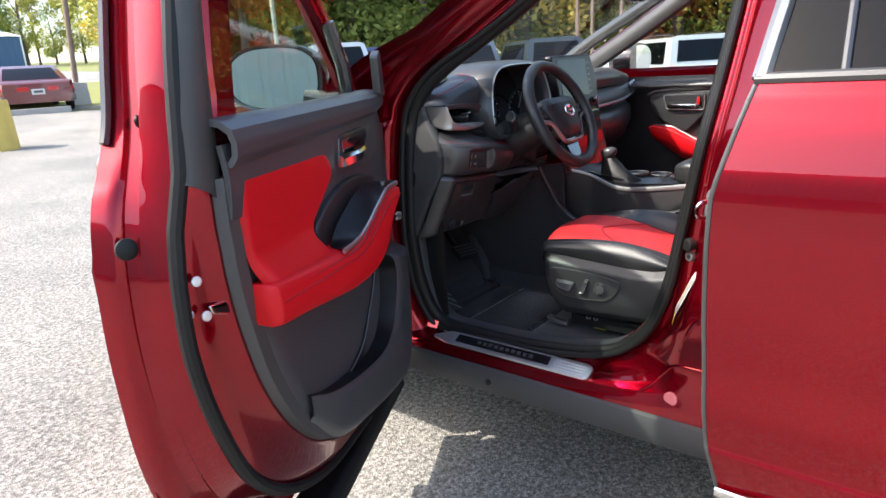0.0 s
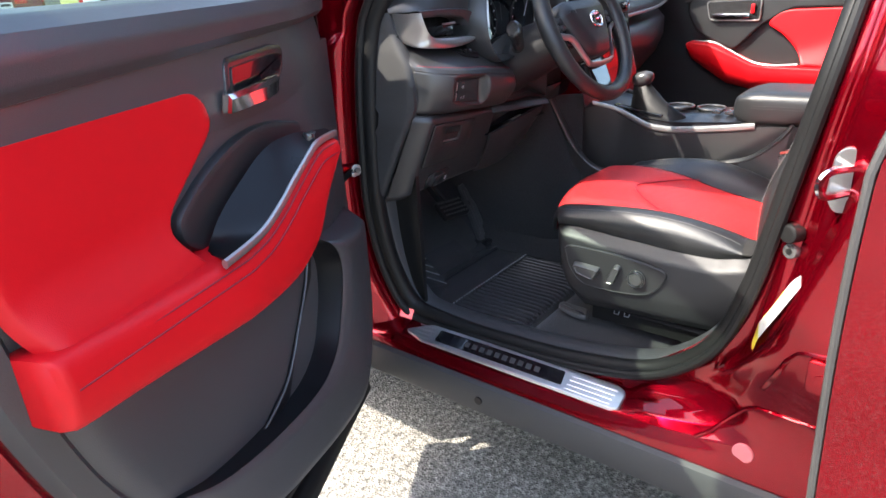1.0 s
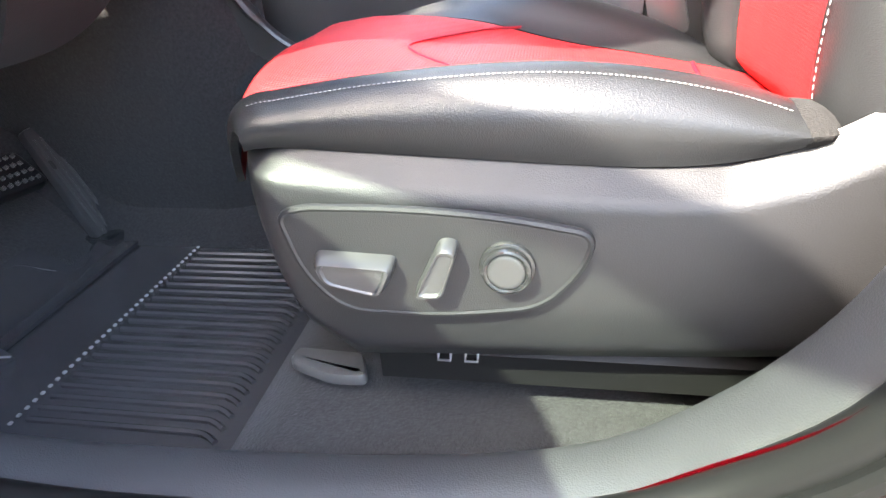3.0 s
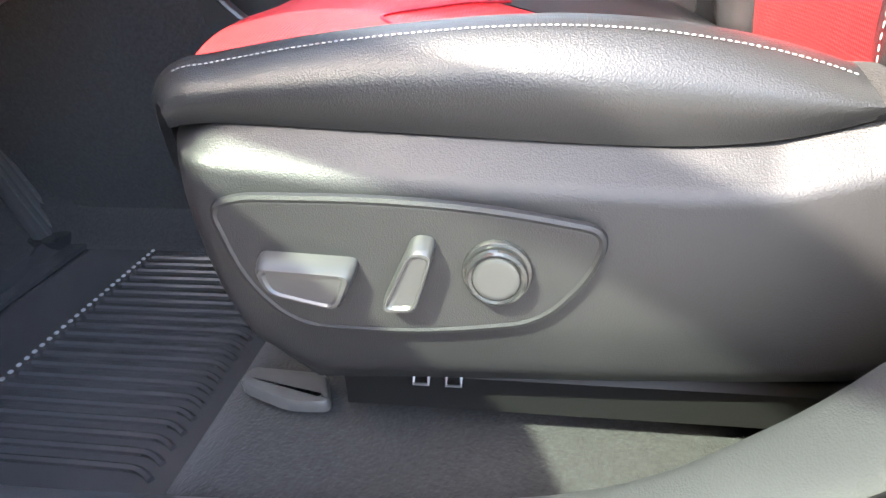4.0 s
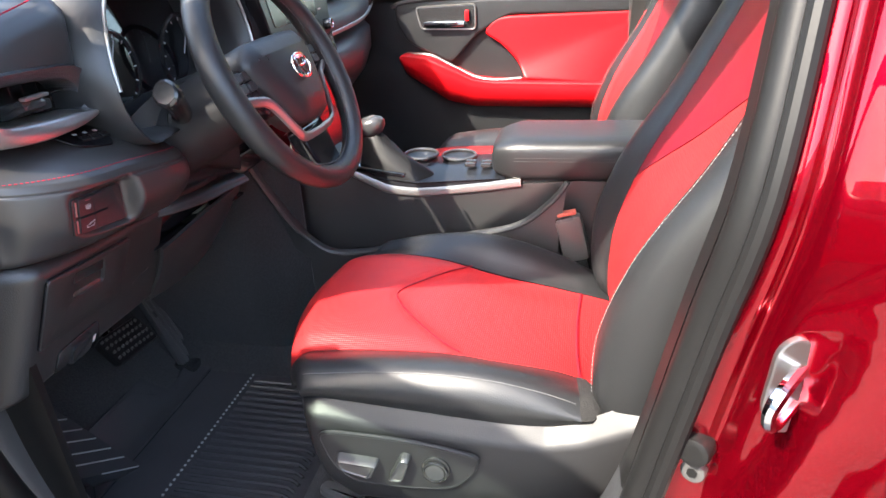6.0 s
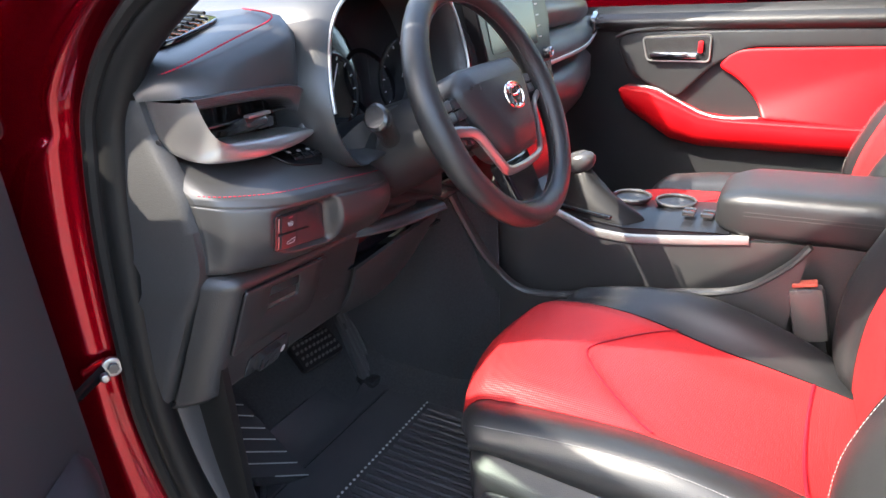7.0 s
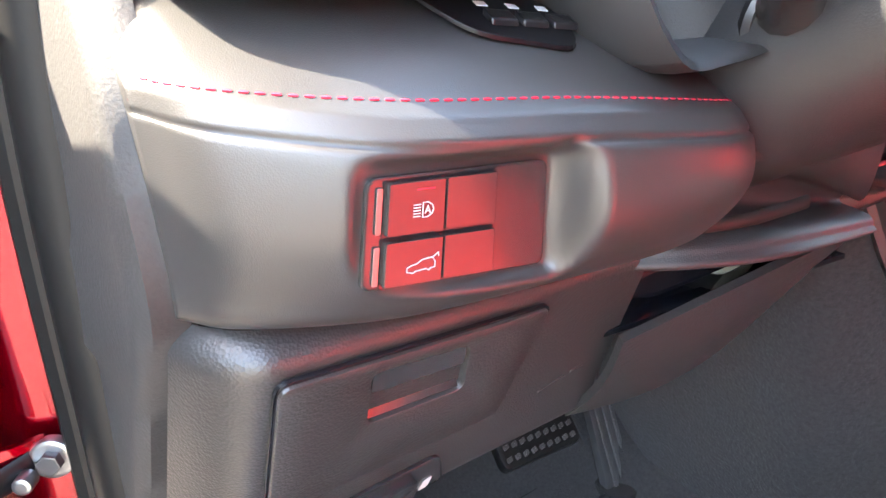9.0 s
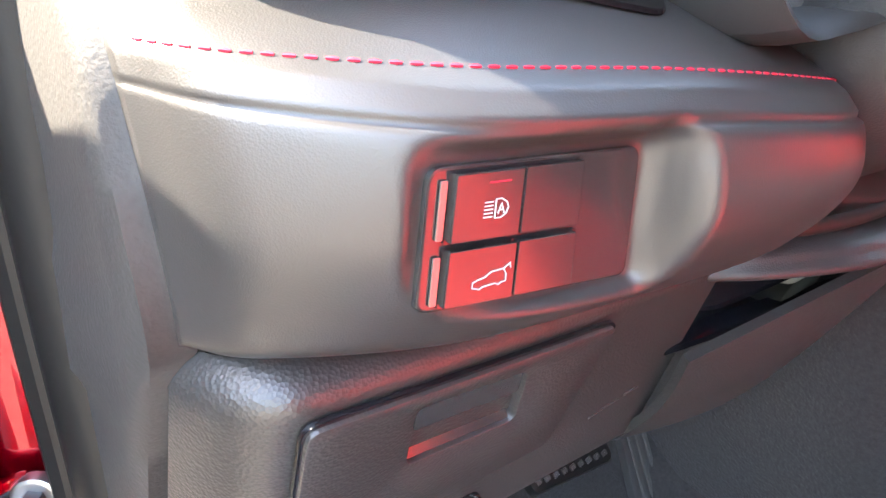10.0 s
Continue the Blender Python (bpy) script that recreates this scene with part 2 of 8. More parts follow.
MAT_RUBBER = material("floor_mat_rubber", (0.045, 0.045, 0.048), 0.26, 0, 0.2, 500, 0.3, spec=0.9, rough_var=0.03)
CLADDING = material("rocker_cladding", (0.040, 0.040, 0.039), 0.6, 0, 0.4, 700, 0.12)
WHITE_THREAD = material("white_thread", (0.27, 0.27, 0.265), 0.8)
RED_THREAD = material("red_thread", (0.45, 0.012, 0.04), 0.8)
WHITE_PRINT = material("white_print", (0.5, 0.5, 0.5), 0.6)
YELLOW_TAG = material("yellow_tag", (0.70, 0.62, 0.05), 0.6)
GREEN_GLASS = glass("pale_green_side_glass", (0.78, 0.87, 0.82))
CLEAR = glass("clear_glass", (0.93, 0.96, 0.95))
TINT = glass("dark_tinted_glass", (0.06, 0.07, 0.08), 0.06)
HEADLINER = material("light_grey_headliner", (0.45, 0.44, 0.42), 0.95, 0, 0.3, 600, 0.05)
MIRROR = material("mirror_glass", (0.85, 0.88, 0.88), 0.02, 1.0, 0, var=0.01, rough_var=0.005)

# ---- ground ----
def asphalt_material():
    m = bpy.data.materials.new("pale_worn_asphalt")
    m.use_nodes = True
    nt = m.node_tree
    b = nt.nodes["Principled BSDF"]
    L = nt.links.new
    tc = nt.nodes.new("ShaderNodeTexCoord")
    st = nt.nodes.new("ShaderNodeTexVoronoi")
    st.inputs["Scale"].default_value = 165
    n1 = nt.nodes.new("ShaderNodeTexNoise")
    n1.inputs["Scale"].default_value = 60
    n1.inputs["Detail"].default_value = 6
    n2 = nt.nodes.new("ShaderNodeTexNoise")
    n2.inputs["Scale"].default_value = 0.9
    n2.inputs["Detail"].default_value = 6
    for n in (st, n1, n2):
        L(tc.outputs["Object"], n.inputs["Vector"])
    sep = nt.nodes.new("ShaderNodeSeparateColor")
    L(st.outputs["Color"], sep.inputs[0])
    r1 = nt.nodes.new("ShaderNodeValToRGB")
    e = r1.color_ramp.elements
    e[0].position, e[0].color = 0.0, (0.140, 0.134, 0.124, 1)
    e[1].position, e[1].color = 1.0, (0.37, 0.355, 0.328, 1)
    e.new(0.45).color = (0.225, 0.215, 0.20, 1)
    L(sep.outputs[0], r1.inputs[0])
    r2 = nt.nodes.new("ShaderNodeValToRGB")
    r2.color_ramp.elements[0].position, r2.color_ramp.elements[0].color = 0.36, (0.45, 0.45, 0.45, 1)
    r2.color_ramp.elements[1].position, r2.color_ramp.elements[1].color = 0.62, (1.1, 1.1, 1.08, 1)
    L(n1.outputs[0], r2.inputs[0])
    mu = nt.nodes.new("ShaderNodeMix")
    mu.data_type, mu.blend_type = "RGBA", "MULTIPLY"
    mu.inputs[0].default_value = 1
    L(r1.outputs[0], mu.inputs[6])
    L(r2.outputs[0], mu.inputs[7])
    r3 = nt.nodes.new("ShaderNodeValToRGB")
    r3.color_ramp.elements[0].position, r3.color_ramp.elements[0].color = 0.3, (0.85, 0.85, 0.85, 1)
    r3.color_ramp.elements[1].position, r3.color_ramp.elements[1].color = 0.7, (1.25, 1.24, 1.2, 1)
    L(n2.outputs[0], r3.inputs[0])
    m2 = nt.nodes.new("ShaderNodeMix")
    m2.data_type, m2.blend_type = "RGBA", "MULTIPLY"
    m2.inputs[0].default_value = 1
    L(mu.outputs[2], m2.inputs[6])
    L(r3.outputs[0], m2.inputs[7])
    L(m2.outputs[2], b.inputs["Base Color"])
    b.inputs["Roughness"].default_value = 0.9
    bp = nt.nodes.new("ShaderNodeBump")
    bp.inputs["Strength"].default_value = 0.7
    bp.inputs["Distance"].default_value = 0.006
    L(st.outputs["Distance"], bp.inputs["Height"])
    L(bp.outputs[0], b.inputs["Normal"])
    return m


ASPHALT = asphalt_material()


def ground_height(x, y):
    """Level under the car; the lot rises gently towards the road ahead and falls a little beyond the car."""
    return float(np.interp(y, (1.5, 11, 20, 60, 200), (0.0, 0.22, 0.59, 2.63, 9.0))) - 0.02 * min(20.0, max(0.0, x - 4.0))


def ground_sheet():
    bm = bmesh.new()
    xs = [-900, -400, -200, -120, -80, -60, -45, -35, -28, -22, -17, -13, -10, -8, -6, -5, -4, -3, -2, -1, 0, 1, 2, 4, 8, 15, 30, 60, 120, 300, 900]
    vs = [[bm.verts.new((x, y, ground_height(x, y))) for y in xs] for x in xs]
    for i in range(len(xs) - 1):
        for j in range(len(xs) - 1):
            bm.faces.new((vs[i][j], vs[i + 1][j], vs[i + 1][j + 1], vs[i][j + 1]))
    return bm


single("ground", ground_sheet(), ASPHALT, "pale worn asphalt car park with fine stones", "ground", kind="structure", angle=80)

# ---- the car's body ----
car = thing("suv_car", (0, -0.9, 0), "metallic red sport utility vehicle with its driver door open", "car")


def side_x(z, front=False):
    """The driver side of the opening leans inwards above the waist, sooner at the hinge pillar."""
    if front and z > 0.75:
        return float(np.interp(z, (0.75, 0.96, 1.05, 1.12, 1.25, 1.60), (-0.715, -0.702, -0.692, -0.683, -0.649, -0.544)))
    if z < 0.62:
        t = min(1.0, (0.62 - z) / 0.14)
        return -0.715 + 0.027 * t * t * (3 - 2 * t)
    return -0.715 if z < 1.03 else -0.715 + (z - 1.03) * 0.30


OPEN_F = [(0.30, 0.455), (0.345, 0.56), (0.362, 0.70), (0.364, 0.82), (0.361, 0.94), (0.354, 1.03), (0.336, 1.10), (0.268, 1.18), (0.072, 1.30), (-0.12, 1.43), (-0.28, 1.52)]
OPEN_R = [(-0.50, 1.53), (-0.525, 1.46), (-0.515, 1.33), (-0.497, 1.17), (-0.478, 1.03), (-0.458, 0.92), (-0.437, 0.80), (-0.418, 0.70), (-0.385, 0.60), (-0.33, 0.525), (-0.25, 0.475), (-0.12, 0.450), (0.02, 0.440), (0.20, 0.437)]
opening = [Vector((side_x(z, True), y, z)) for y, z in OPEN_F] + [Vector((side_x(z), y, z)) for y, z in OPEN_R]
seal_line = catmull(opening, 5, True)

# the rubber weatherstrip round the opening, a lip and a bulb
thick = [0.0155 + 0.0040 * min(1.0, max(0.0, (p.y - 0.10) / 0.15)) for p in seal_line]
bm = tube([p + Vector((0.008, 0, 0)) for p in seal_line], thick, 14, True)
tube([p + Vector((-0.010, 0, 0)) + Vector((0, p.y + 0.07, p.z - 0.95)).normalized() * (0.006 + 2 * (r - 0.0155)) for p, r in zip(seal_line, thick)], [r * 0.55 for r in thick], 10, True, bm)
part("door_seal", bm, RUBBER, car, "black rubber weatherstrip round the door opening")


n_f = len(OPEN_F) * 5
# the front jamb and hinge pillar: one pressed skin from the weatherstrip outwards, with a stepped fold
JAMB_ROWS = catmull([(0.010, 0.0, 0), (-0.003, 0.0125, 0), (-0.0085, 0.0165, 0), (-0.0095, 0.021, 0), (-0.0075, 0.025, 0), (-0.0125, 0.030, 0), (-0.024, 0.034, 0), (-0.043, 0.042, 0), (-0.065, 0.068, 0), (-0.083, 0.100, 0), (-0.098, 0.140, 0), (-0.125, 0.165, 0), (-0.185, 0.182, 0)], 6)


def jamb_fold(z):
    """How far out the fold lies at a height."""
    for z0, z1, a, b in ((0.30, 0.97, 0.088, 0.078), (0.97, 1.03, 0.078, 0.060), (1.03, 1.055, 0.060, 0.040), (1.055, 1.10, 0.040, 0.046), (1.10, 1.6, 0.046, 0.040)):
        if z <= z1:
            return a + (b - a) * (z - z0) / (z1 - z0)
    return 0.04


front_line = catmull([Vector((side_x(z, True), y, z)) for y, z in [(0.24, 0.39), (0.28, 0.43)] + OPEN_F], 12)
rings = []
for row in JAMB_ROWS:
    ring = []
    for p in front_line:
        d = Vector((0, p.y + 0.07, p.z - 0.95)).normalized()
        narrow = 1 - 0.58 * min(1.0, max(0.0, (p.z - 1.09) / 0.14))
        low = max(0.0, (0.52 - p.z) / 0.13)
        d = (d + Vector((0, 0.5 * low, 0.55 * low))).normalized()
        out = row.y if row.y < 0.03 else 0.03 + (row.y - 0.03) * narrow
        deep = row.x if row.y < 0.03 else -0.0125 + (row.x + 0.0125) * (0.35 + 0.65 * narrow)
        sunk = 0.0065 / (1 + math.exp(-max(-30, min(30, (row.y - jamb_fold(p.z)) / 0.0022))))
        ring.append(p + Vector((deep + sunk, 0, 0)) + d * (out + 0.5 * sunk))
    rings.append(ring)
front_jamb = rings
part("door_jamb", loft(rings, False, False), PAINT, car, "glossy red painted hinge pillar and jamb", 70)

# the jamb's rear and lower part: a bowl between the seal, the rear door's edge and the cladding
JAMB_OUT = [(-0.62, 1.53), (-0.645, 1.46), (-0.640, 1.33), (-0.625, 1.17), (-0.612, 1.03), (-0.605, 0.90), (-0.605, 0.75), (-0.605, 0.60), (-0.605, 0.47), (-0.60, 0.383), (-0.45, 0.383), (-0.25, 0.383), (-0.08, 0.383), (0.14, 0.383), (0.30, 0.383)]
jamb_in = catmull([Vector((side_x(z), y, z)) for y, z in OPEN_R + OPEN_F[:1]], 6)
jamb_out = catmull([Vector(((side_x(z) - 0.08) if z > 0.45 else -0.776, y, z)) for y, z in JAMB_OUT], 6)
jrings = []
JF = (-0.06, 0.06, 0.13, 0.20, 0.28, 0.36, 0.5, 0.68, 0.85, 1.0)
JX = (-0.20, -0.04, 0.05, 0.22, 0.50, 0.70, 0.84, 0.93, 0.98, 1.0)
for f in [-0.06, 0.06, 0.10] + [0.13 + 0.014 * k for k in range(30)] + [0.60, 0.68, 0.85, 1.0]:
    xs = float(np.interp(f, JF, JX))
    ring = []
    for p, q in zip(jamb_in, jamb_out):
        w = min(1.0, max(0.0, (0.80 - p.z) / 0.30))
        g = f * (1 - w) + xs * w
        step = 0.008 * math.exp(-((f - 0.24) / 0.05) ** 2) * (1 - w)
        r = p.lerp(q, f)
        r.z -= 0.007 * w * math.exp(-((f - 0.2) / 0.15) ** 2)
        zone = min(1.0, max(0.0, (r.z - 0.50) / 0.10)) * min(1.0, max(0.0, (0.95 - r.z) / 0.12))
        rise = 1 / (1 + math.exp(-max(-30.0, min(30.0, (f - 0.22 - 1.2 * (r.z - 0.635)) / 0.010))))
        x = p.x + (q.x - p.x) * g + step - zone * (0.024 * rise * max(0.0, 1 - max(0.0, f - 0.25) / 0.6) - 0.008 * (1 - rise) * min(1.0, max(0.0, f / 0.12)))
        if f > 0.10 and r.y > -0.255 and -0.757 < x and p.z < 0.49:
            r.z = min(r.z, 0.4195 + (x + 0.757) * 0.19)
        ring.append(Vector((x, r.y, r.z)))
    jrings.append(ring)
part("rear_jamb", loft(jrings, False, False), PAINT, car, "glossy red painted sill and pillar jamb", 60)


def jamb_at(y, z):
    """A place on the jamb's outer face, near the given height and length."""
    best = min((Vector((0, r.y - y, r.z - z)).length, i, j) for i, ring in enumerate(jrings) for j, r in enumerate(ring))
    return Vector((jrings[best[1]][best[2]].x, y, z))

# inner trims: sill, hinge-side kick panel, B pillar
def strip(line, prof, thick=0.0):
    def slim(p, dx):
        """The B pillar's trim is narrower higher up."""
        return 1 - 0.45 * min(1.0, max(0.0, (p.z - 0.52) / 0.28)) if p.y < -0.3 and dx > 0.03 else 1.0
    rings = [[p + Vector((slim(p, dx) * dx * (1 - 10.0 * (p.x + 0.715) * (p.z < 1.0)), 0, 0)) + n * o for dx, o in prof] for p, n in line]
    return loft(rings, False, False)


def trim_line(a, b):
    c = Vector((0, -0.07, 0.95))
    out = []
    for p in seal_line[a:b]:
        out.append((p, Vector((0, c.y - p.y, c.z - p.z)).normalized()))
    return out


N = len(seal_line)
TRIM = [(0.008, -0.006), (0.024, 0.010), (0.04, 0.013), (0.08, 0.014), (0.093, 0.009), (0.100, -0.005), (0.102, -0.06)]
part("pillar_trim", strip(trim_line(n_f, n_f + 36), TRIM), RUBBER, car, "black B pillar trim")
part("sill_trim", strip(trim_line(n_f + 35, N) + trim_line(0, 16), TRIM), SILL_TRIM, car, "black grained plastic trim along sill and B pillar")
part("seal_carrier", strip(trim_line(0, 40), [(0.0, -0.004), (0.03, -0.006), (0.05, -0.030), (0.056, -0.09)]), RUBBER, car, "black plastic behind the weatherstrip")
part("a_pillar_trim", strip(trim_line(36, n_f), [(0.008, -0.006), (0.018, 0.010), (0.035, 0.010), (0.05, -0.015), (0.06, -0.05)]), GREY_TRIM, car, "dark grey A pillar trim")

# rocker: red painted sill side and grey cladding below it
def along_y(prof, ys, bm=None, closed=False):
    return loft([[Vector((x, y, z)) for x, z in prof] for y in ys], closed, closed, bm)


YS = [0.62, 0.40, 0.2, 0.0, -0.2, -0.4, -0.56, -0.9, -1.2, -1.6]
FRONT_YS = [0.62, 0.45, 0.285]
part("sill_panel", along_y([(-0.70, 0.452), (-0.712, 0.432), (-0.724, 0.427), (-0.752, 0.421), (-0.764, 0.414), (-0.772, 0.402), (-0.776, 0.386), (-0.770, 0.37)], FRONT_YS), PAINT, car)
part("rocker_cladding", along_y([(-0.764, 0.388), (-0.778, 0.389), (-0.786, 0.384), (-0.790, 0.374), (-0.792, 0.335), (-0.786, 0.318), (-0.76, 0.305), (-0.70, 0.30), (-0.55, 0.29)], YS), CLADDING, car, "dark grey plastic rocker cladding")
part("sill_bolt", disc((-0.7915, 0.045, 0.352), (-1, 0, 0.05), 0.009, 0.003, 16), RUBBER, car)

# underbody and floor under the carpet
part("underbody", rbox(0, -0.75, 0.33, 1.45, 4.2, 0.08, 0.02), RUBBER, car)

PLUG_BLACK = material("smooth_black_rubber", (0.010, 0.010, 0.011), 0.3, 0, 0.05, 500, 0.1, spec=0.6)
PLUG_U = Vector((-0.55, 0.83, 0))
plug_at = min((Vector((0, r.y - 0.440, r.z - 1.100)).length, r.x, r) for ring in front_jamb for r in ring)[2]
plug_poly = roundpoly([(-0.017, -0.030), (0.006, -0.040), (0.017, -0.030), (0.015, 0.030), (0.0, 0.038), (-0.013, 0.030)], 0.014)
part("rubber_plug", prism(plug_poly, lambda a, b, h: plug_at + PLUG_U * a + Vector((0, 0, b)) + Vector((-0.83, -0.55, 0)) * (h - 0.001), 0.008, 0.003), PLUG_BLACK, car, "black oval rubber plug")


def wing(u, v):
    y = 0.53 + u * 1.55
    prof = [(-0.905, 0.40), (-0.935, 0.62), (-0.945, 0.80), (-0.925, 0.95), (-0.86, 1.055), (-0.76, 1.10), (-0.62, 1.13)]
    k = v * (len(prof) - 1)
    i = min(int(k), len(prof) - 2)
    x, z = [prof[i][q] * (1 - (k - i)) + prof[i + 1][q] * (k - i) for q in (0, 1)]
    return (x * (1 - 0.10 * u * u), y, z - 0.14 * u * u * v)


part("front_wing", sheet(wing, 16, 24, 0.003), PAINT, car, "red front wing")
part("front_wing", sheet(lambda u, v: (Vector(wing(u, v)) * Vector((-1, 1, 1))), 16, 24, 0.003), PAINT, car)
part("bonnet", sheet(lambda u, v: ((u - 0.5) * 1.26 * (1 - 0.12 * v * v), 0.72 + v * 1.34, 1.135 - 0.14 * v * v + 0.03 * (1 - (2 * u - 1) ** 2)), 20, 16, 0.004), PAINT, car, "red bonnet")
part("nose", sheet(lambda u, v: ((u - 0.5) * 1.72, 2.06 + 0.16 * math.sin(v * 3.1) - 0.25 * (2 * u - 1) ** 4, 0.25 + v * 0.74), 20, 12, 0.004), PAINT, car)
part("cowl", sheet(lambda u, v: ((u - 0.5) * 1.34, 0.60 + v * 0.16, 1.105 + 0.03 * v + 0.012 * math.sin(v * 3.1)), 8, 6, 0.006), SMOOTH, car, "black plastic cowl below the windscreen")


# windscreen and roof
def screen(u, v):
    x = (u - 0.5) * (1.30 - 0.16 * v)
    bulge = 0.05 * (1 - (2 * u - 1) ** 2)
    return (x, 0.66 + bulge - v * 0.90, 1.115 + v * 0.475 + 0.05 * math.sin(v * 3.14) + bulge * 0.25)


ob = part("windscreen", sheet(screen, 16, 10), CLEAR, car, "clear glass windscreen")
ob.visible_shadow = False


def roof(u, v):
    return ((u - 0.5) * 1.20, -0.22 - v * 2.7, 1.585 + 0.05 * (1 - (2 * u - 1) ** 2) + 0.05 * math.sin(v * 3.0) - 0.12 * v * v)


part("roof", sheet(roof, 14, 14, 0.004), PAINT, car, "red roof")
part("headliner", sheet(lambda u, v: Vector(roof(u, v)) * Vector((1.0, 1, 1)) - Vector((0, 0, 0.03)), 14, 14), HEADLINER, car, "pale grey fabric headliner")
for s in (-1, 1):
    rail = catmull([(s * 0.70, 0.62, 1.075), (s * 0.675, 0.42, 1.19), (s * 0.64, 0.19, 1.315), (s * 0.605, -0.05, 1.455), (s * 0.585, -0.25, 1.555), (s * 0.59, -0.6, 1.60), (s * 0.59, -1.4, 1.60), (s * 0.57, -2.4, 1.52)], 6)
    bm = tube(rail, 0.034, 12, flat=1.3)
    part("a_pillar", bm, PAINT, car, "red painted A pillar and roof rail")
    edge = catmull([(s * 0.645, 0.655, 1.125), (s * 0.615, 0.42, 1.262), (s * 0.585, 0.19, 1.375), (s * 0.56, -0.05, 1.50), (s * 0.545, -0.22, 1.575)], 6)
    part("windscreen_moulding", tube(edge, 0.026, 8, flat=0.55), SILVER if s < 0 else SMOOTH, car, "windscreen edge moulding")
    if s > 0:
        part("a_pillar_trim", tube([p - Vector((0.045, 0.015, 0.012)) for p in rail[:26]], 0.036, 10, flat=0.8), GREY_TRIM, car, "dark grey A pillar trim")


def b_pillar(s):
    return sheet(lambda u, v: (s * (0.735 - 0.10 * max(0, v - 0.55) / 0.45 + 0.02 * math.sin(u * 3.1)), -0.46 - u * 0.13 - 0.03 * v, 0.42 + v * 1.17), 6, 20, 0.03)


part("b_pillar", b_pillar(1), GREY_TRIM, car)


# rear door with its window, chrome strip and grey edge seal
def rear_skin(u, v):
    prof = [(-0.855, 0.290), (-0.872, 0.36), (-0.882, 0.405), (-0.878, 0.415), (-0.893, 0.50), (-0.893, 0.60), (-0.905, 0.72), (-0.913, 0.86), (-0.905, 0.98), (-0.884, 1.07), (-0.865, 1.125), (-0.850, 1.150)]
    k = v * (len(prof) - 1)
    i = min(int(k), len(prof) - 2)
    x, z = [prof[i][q] * (1 - (k - i)) + prof[i + 1][q] * (k - i) for q in (0, 1)]
    front = -0.568 - 0.02 * max(0.0, 0.42 - z) * 8 - 0.045 * max(0.0, z - 0.95) / 0.2 + 0.012 * math.sin((z - 0.42) * 4)
    return (x + 0.03 * u * u, front - u * 0.98, z)


rear_door = part("rear_door", sheet(rear_skin, 20, 55, 0.004), PAINT, car, "closed red rear door")
edge = [Vector(rear_skin(0, j / 40)) + Vector((0.006, 0.006, 0)) for j in range(41)]
part("edge_seal", tube(edge, 0.0055, 8), GREY_TRIM, rear_door, "grey rubber edge seal")
part("inner_edge", loft([[p + Vector((0.002, 0.0, 0)) for p in edge], [p + Vector((0.05, -0.01, 0)) for p in edge], [p + Vector((0.13, -0.03, 0)) for p in edge]], False, False), PAINT, rear_door)
part("belt_moulding", tube([(-0.848, -0.60, 1.152), (-0.846, -0.85, 1.154), (-0.828, -1.55, 1.165)], 0.011, 8), GREY_TRIM, rear_door, "grey belt moulding")
ob = part("window", sheet(lambda u, v: (-0.842 + 0.21 * v + 0.02 * u, -0.625 - u * 0.9 - 0.02 * v, 1.155 + v * 0.37), 6, 6, 0.004), TINT, rear_door, "dark tinted window")
part("window_frame", tube([(-0.845, -0.608, 1.15), (-0.75, -0.628, 1.32), (-0.64, -0.64, 1.535), (-0.60, -1.5, 1.535)], 0.016, 8), SILVER, rear_door, "grey window frame strip")
part("window_divider", tube([(-0.842, -0.735, 1.155), (-0.75, -0.728, 1.33), (-0.64, -0.72, 1.53)], 0.008, 8), SMOOTH, rear_door, "black window divider bar")
part("price_sheet", sheet(lambda u, v: (-0.826 + 0.21 * (0.12 + v * 0.7), -0.835 - u * 0.24, 1.155 + 0.37 * (0.12 + 0.7 * v)), 2, 2), WHITE_PRINT, rear_door, "white paper sheet in the window")
part("chrome_strip", tube([(-0.868, -0.585, 0.305), (-0.876, -0.7, 0.308), (-0.862, -1.5, 0.32)], 0.011, 8, flat=0.6), CHROME, rear_door, "chrome strip along the bottom")

# far side: quarter panels and tail, so that the body is whole
for s in (-1, 1):
    def quarter(u, v, s=s):
        prof = [(-0.855, 0.33), (-0.893, 0.55), (-0.913, 0.86), (-0.884, 1.07), (-0.850, 1.150)]
        k = v * 4
        i = min(int(k), 3)
        x, z = [prof[i][q] * (1 - (k - i)) + prof[i + 1][q] * (k - i) for q in (0, 1)]
        return (s * -(x + 0.10 * u ** 3), -1.55 - u * 1.5, z)
    part("rear_quarter", sheet(quarter, 12, 16, 0.004), PAINT, car)
    part("rear_side_window", sheet(lambda u, v, s=s: (s * (0.84 - 0.22 * v - 0.05 * u), -1.56 - u * 1.2, 1.155 + v * 0.36), 4, 4, 0.004), TINT, car)
part("tailgate", sheet(lambda u, v: ((u - 0.5) * 1.6 * (1 - 0.3 * max(0, v - 0.6)), -3.02 + 0.12 * v * v - 0.05 * math.sin(3.1 * u), 0.32 + v * 1.2), 10, 14, 0.01), PAINT, car)
part("rear_bulkhead", rbox(0, -2.3, 0.85, 1.4, 0.05, 1.0, 0.02), GREY_TRIM, car)


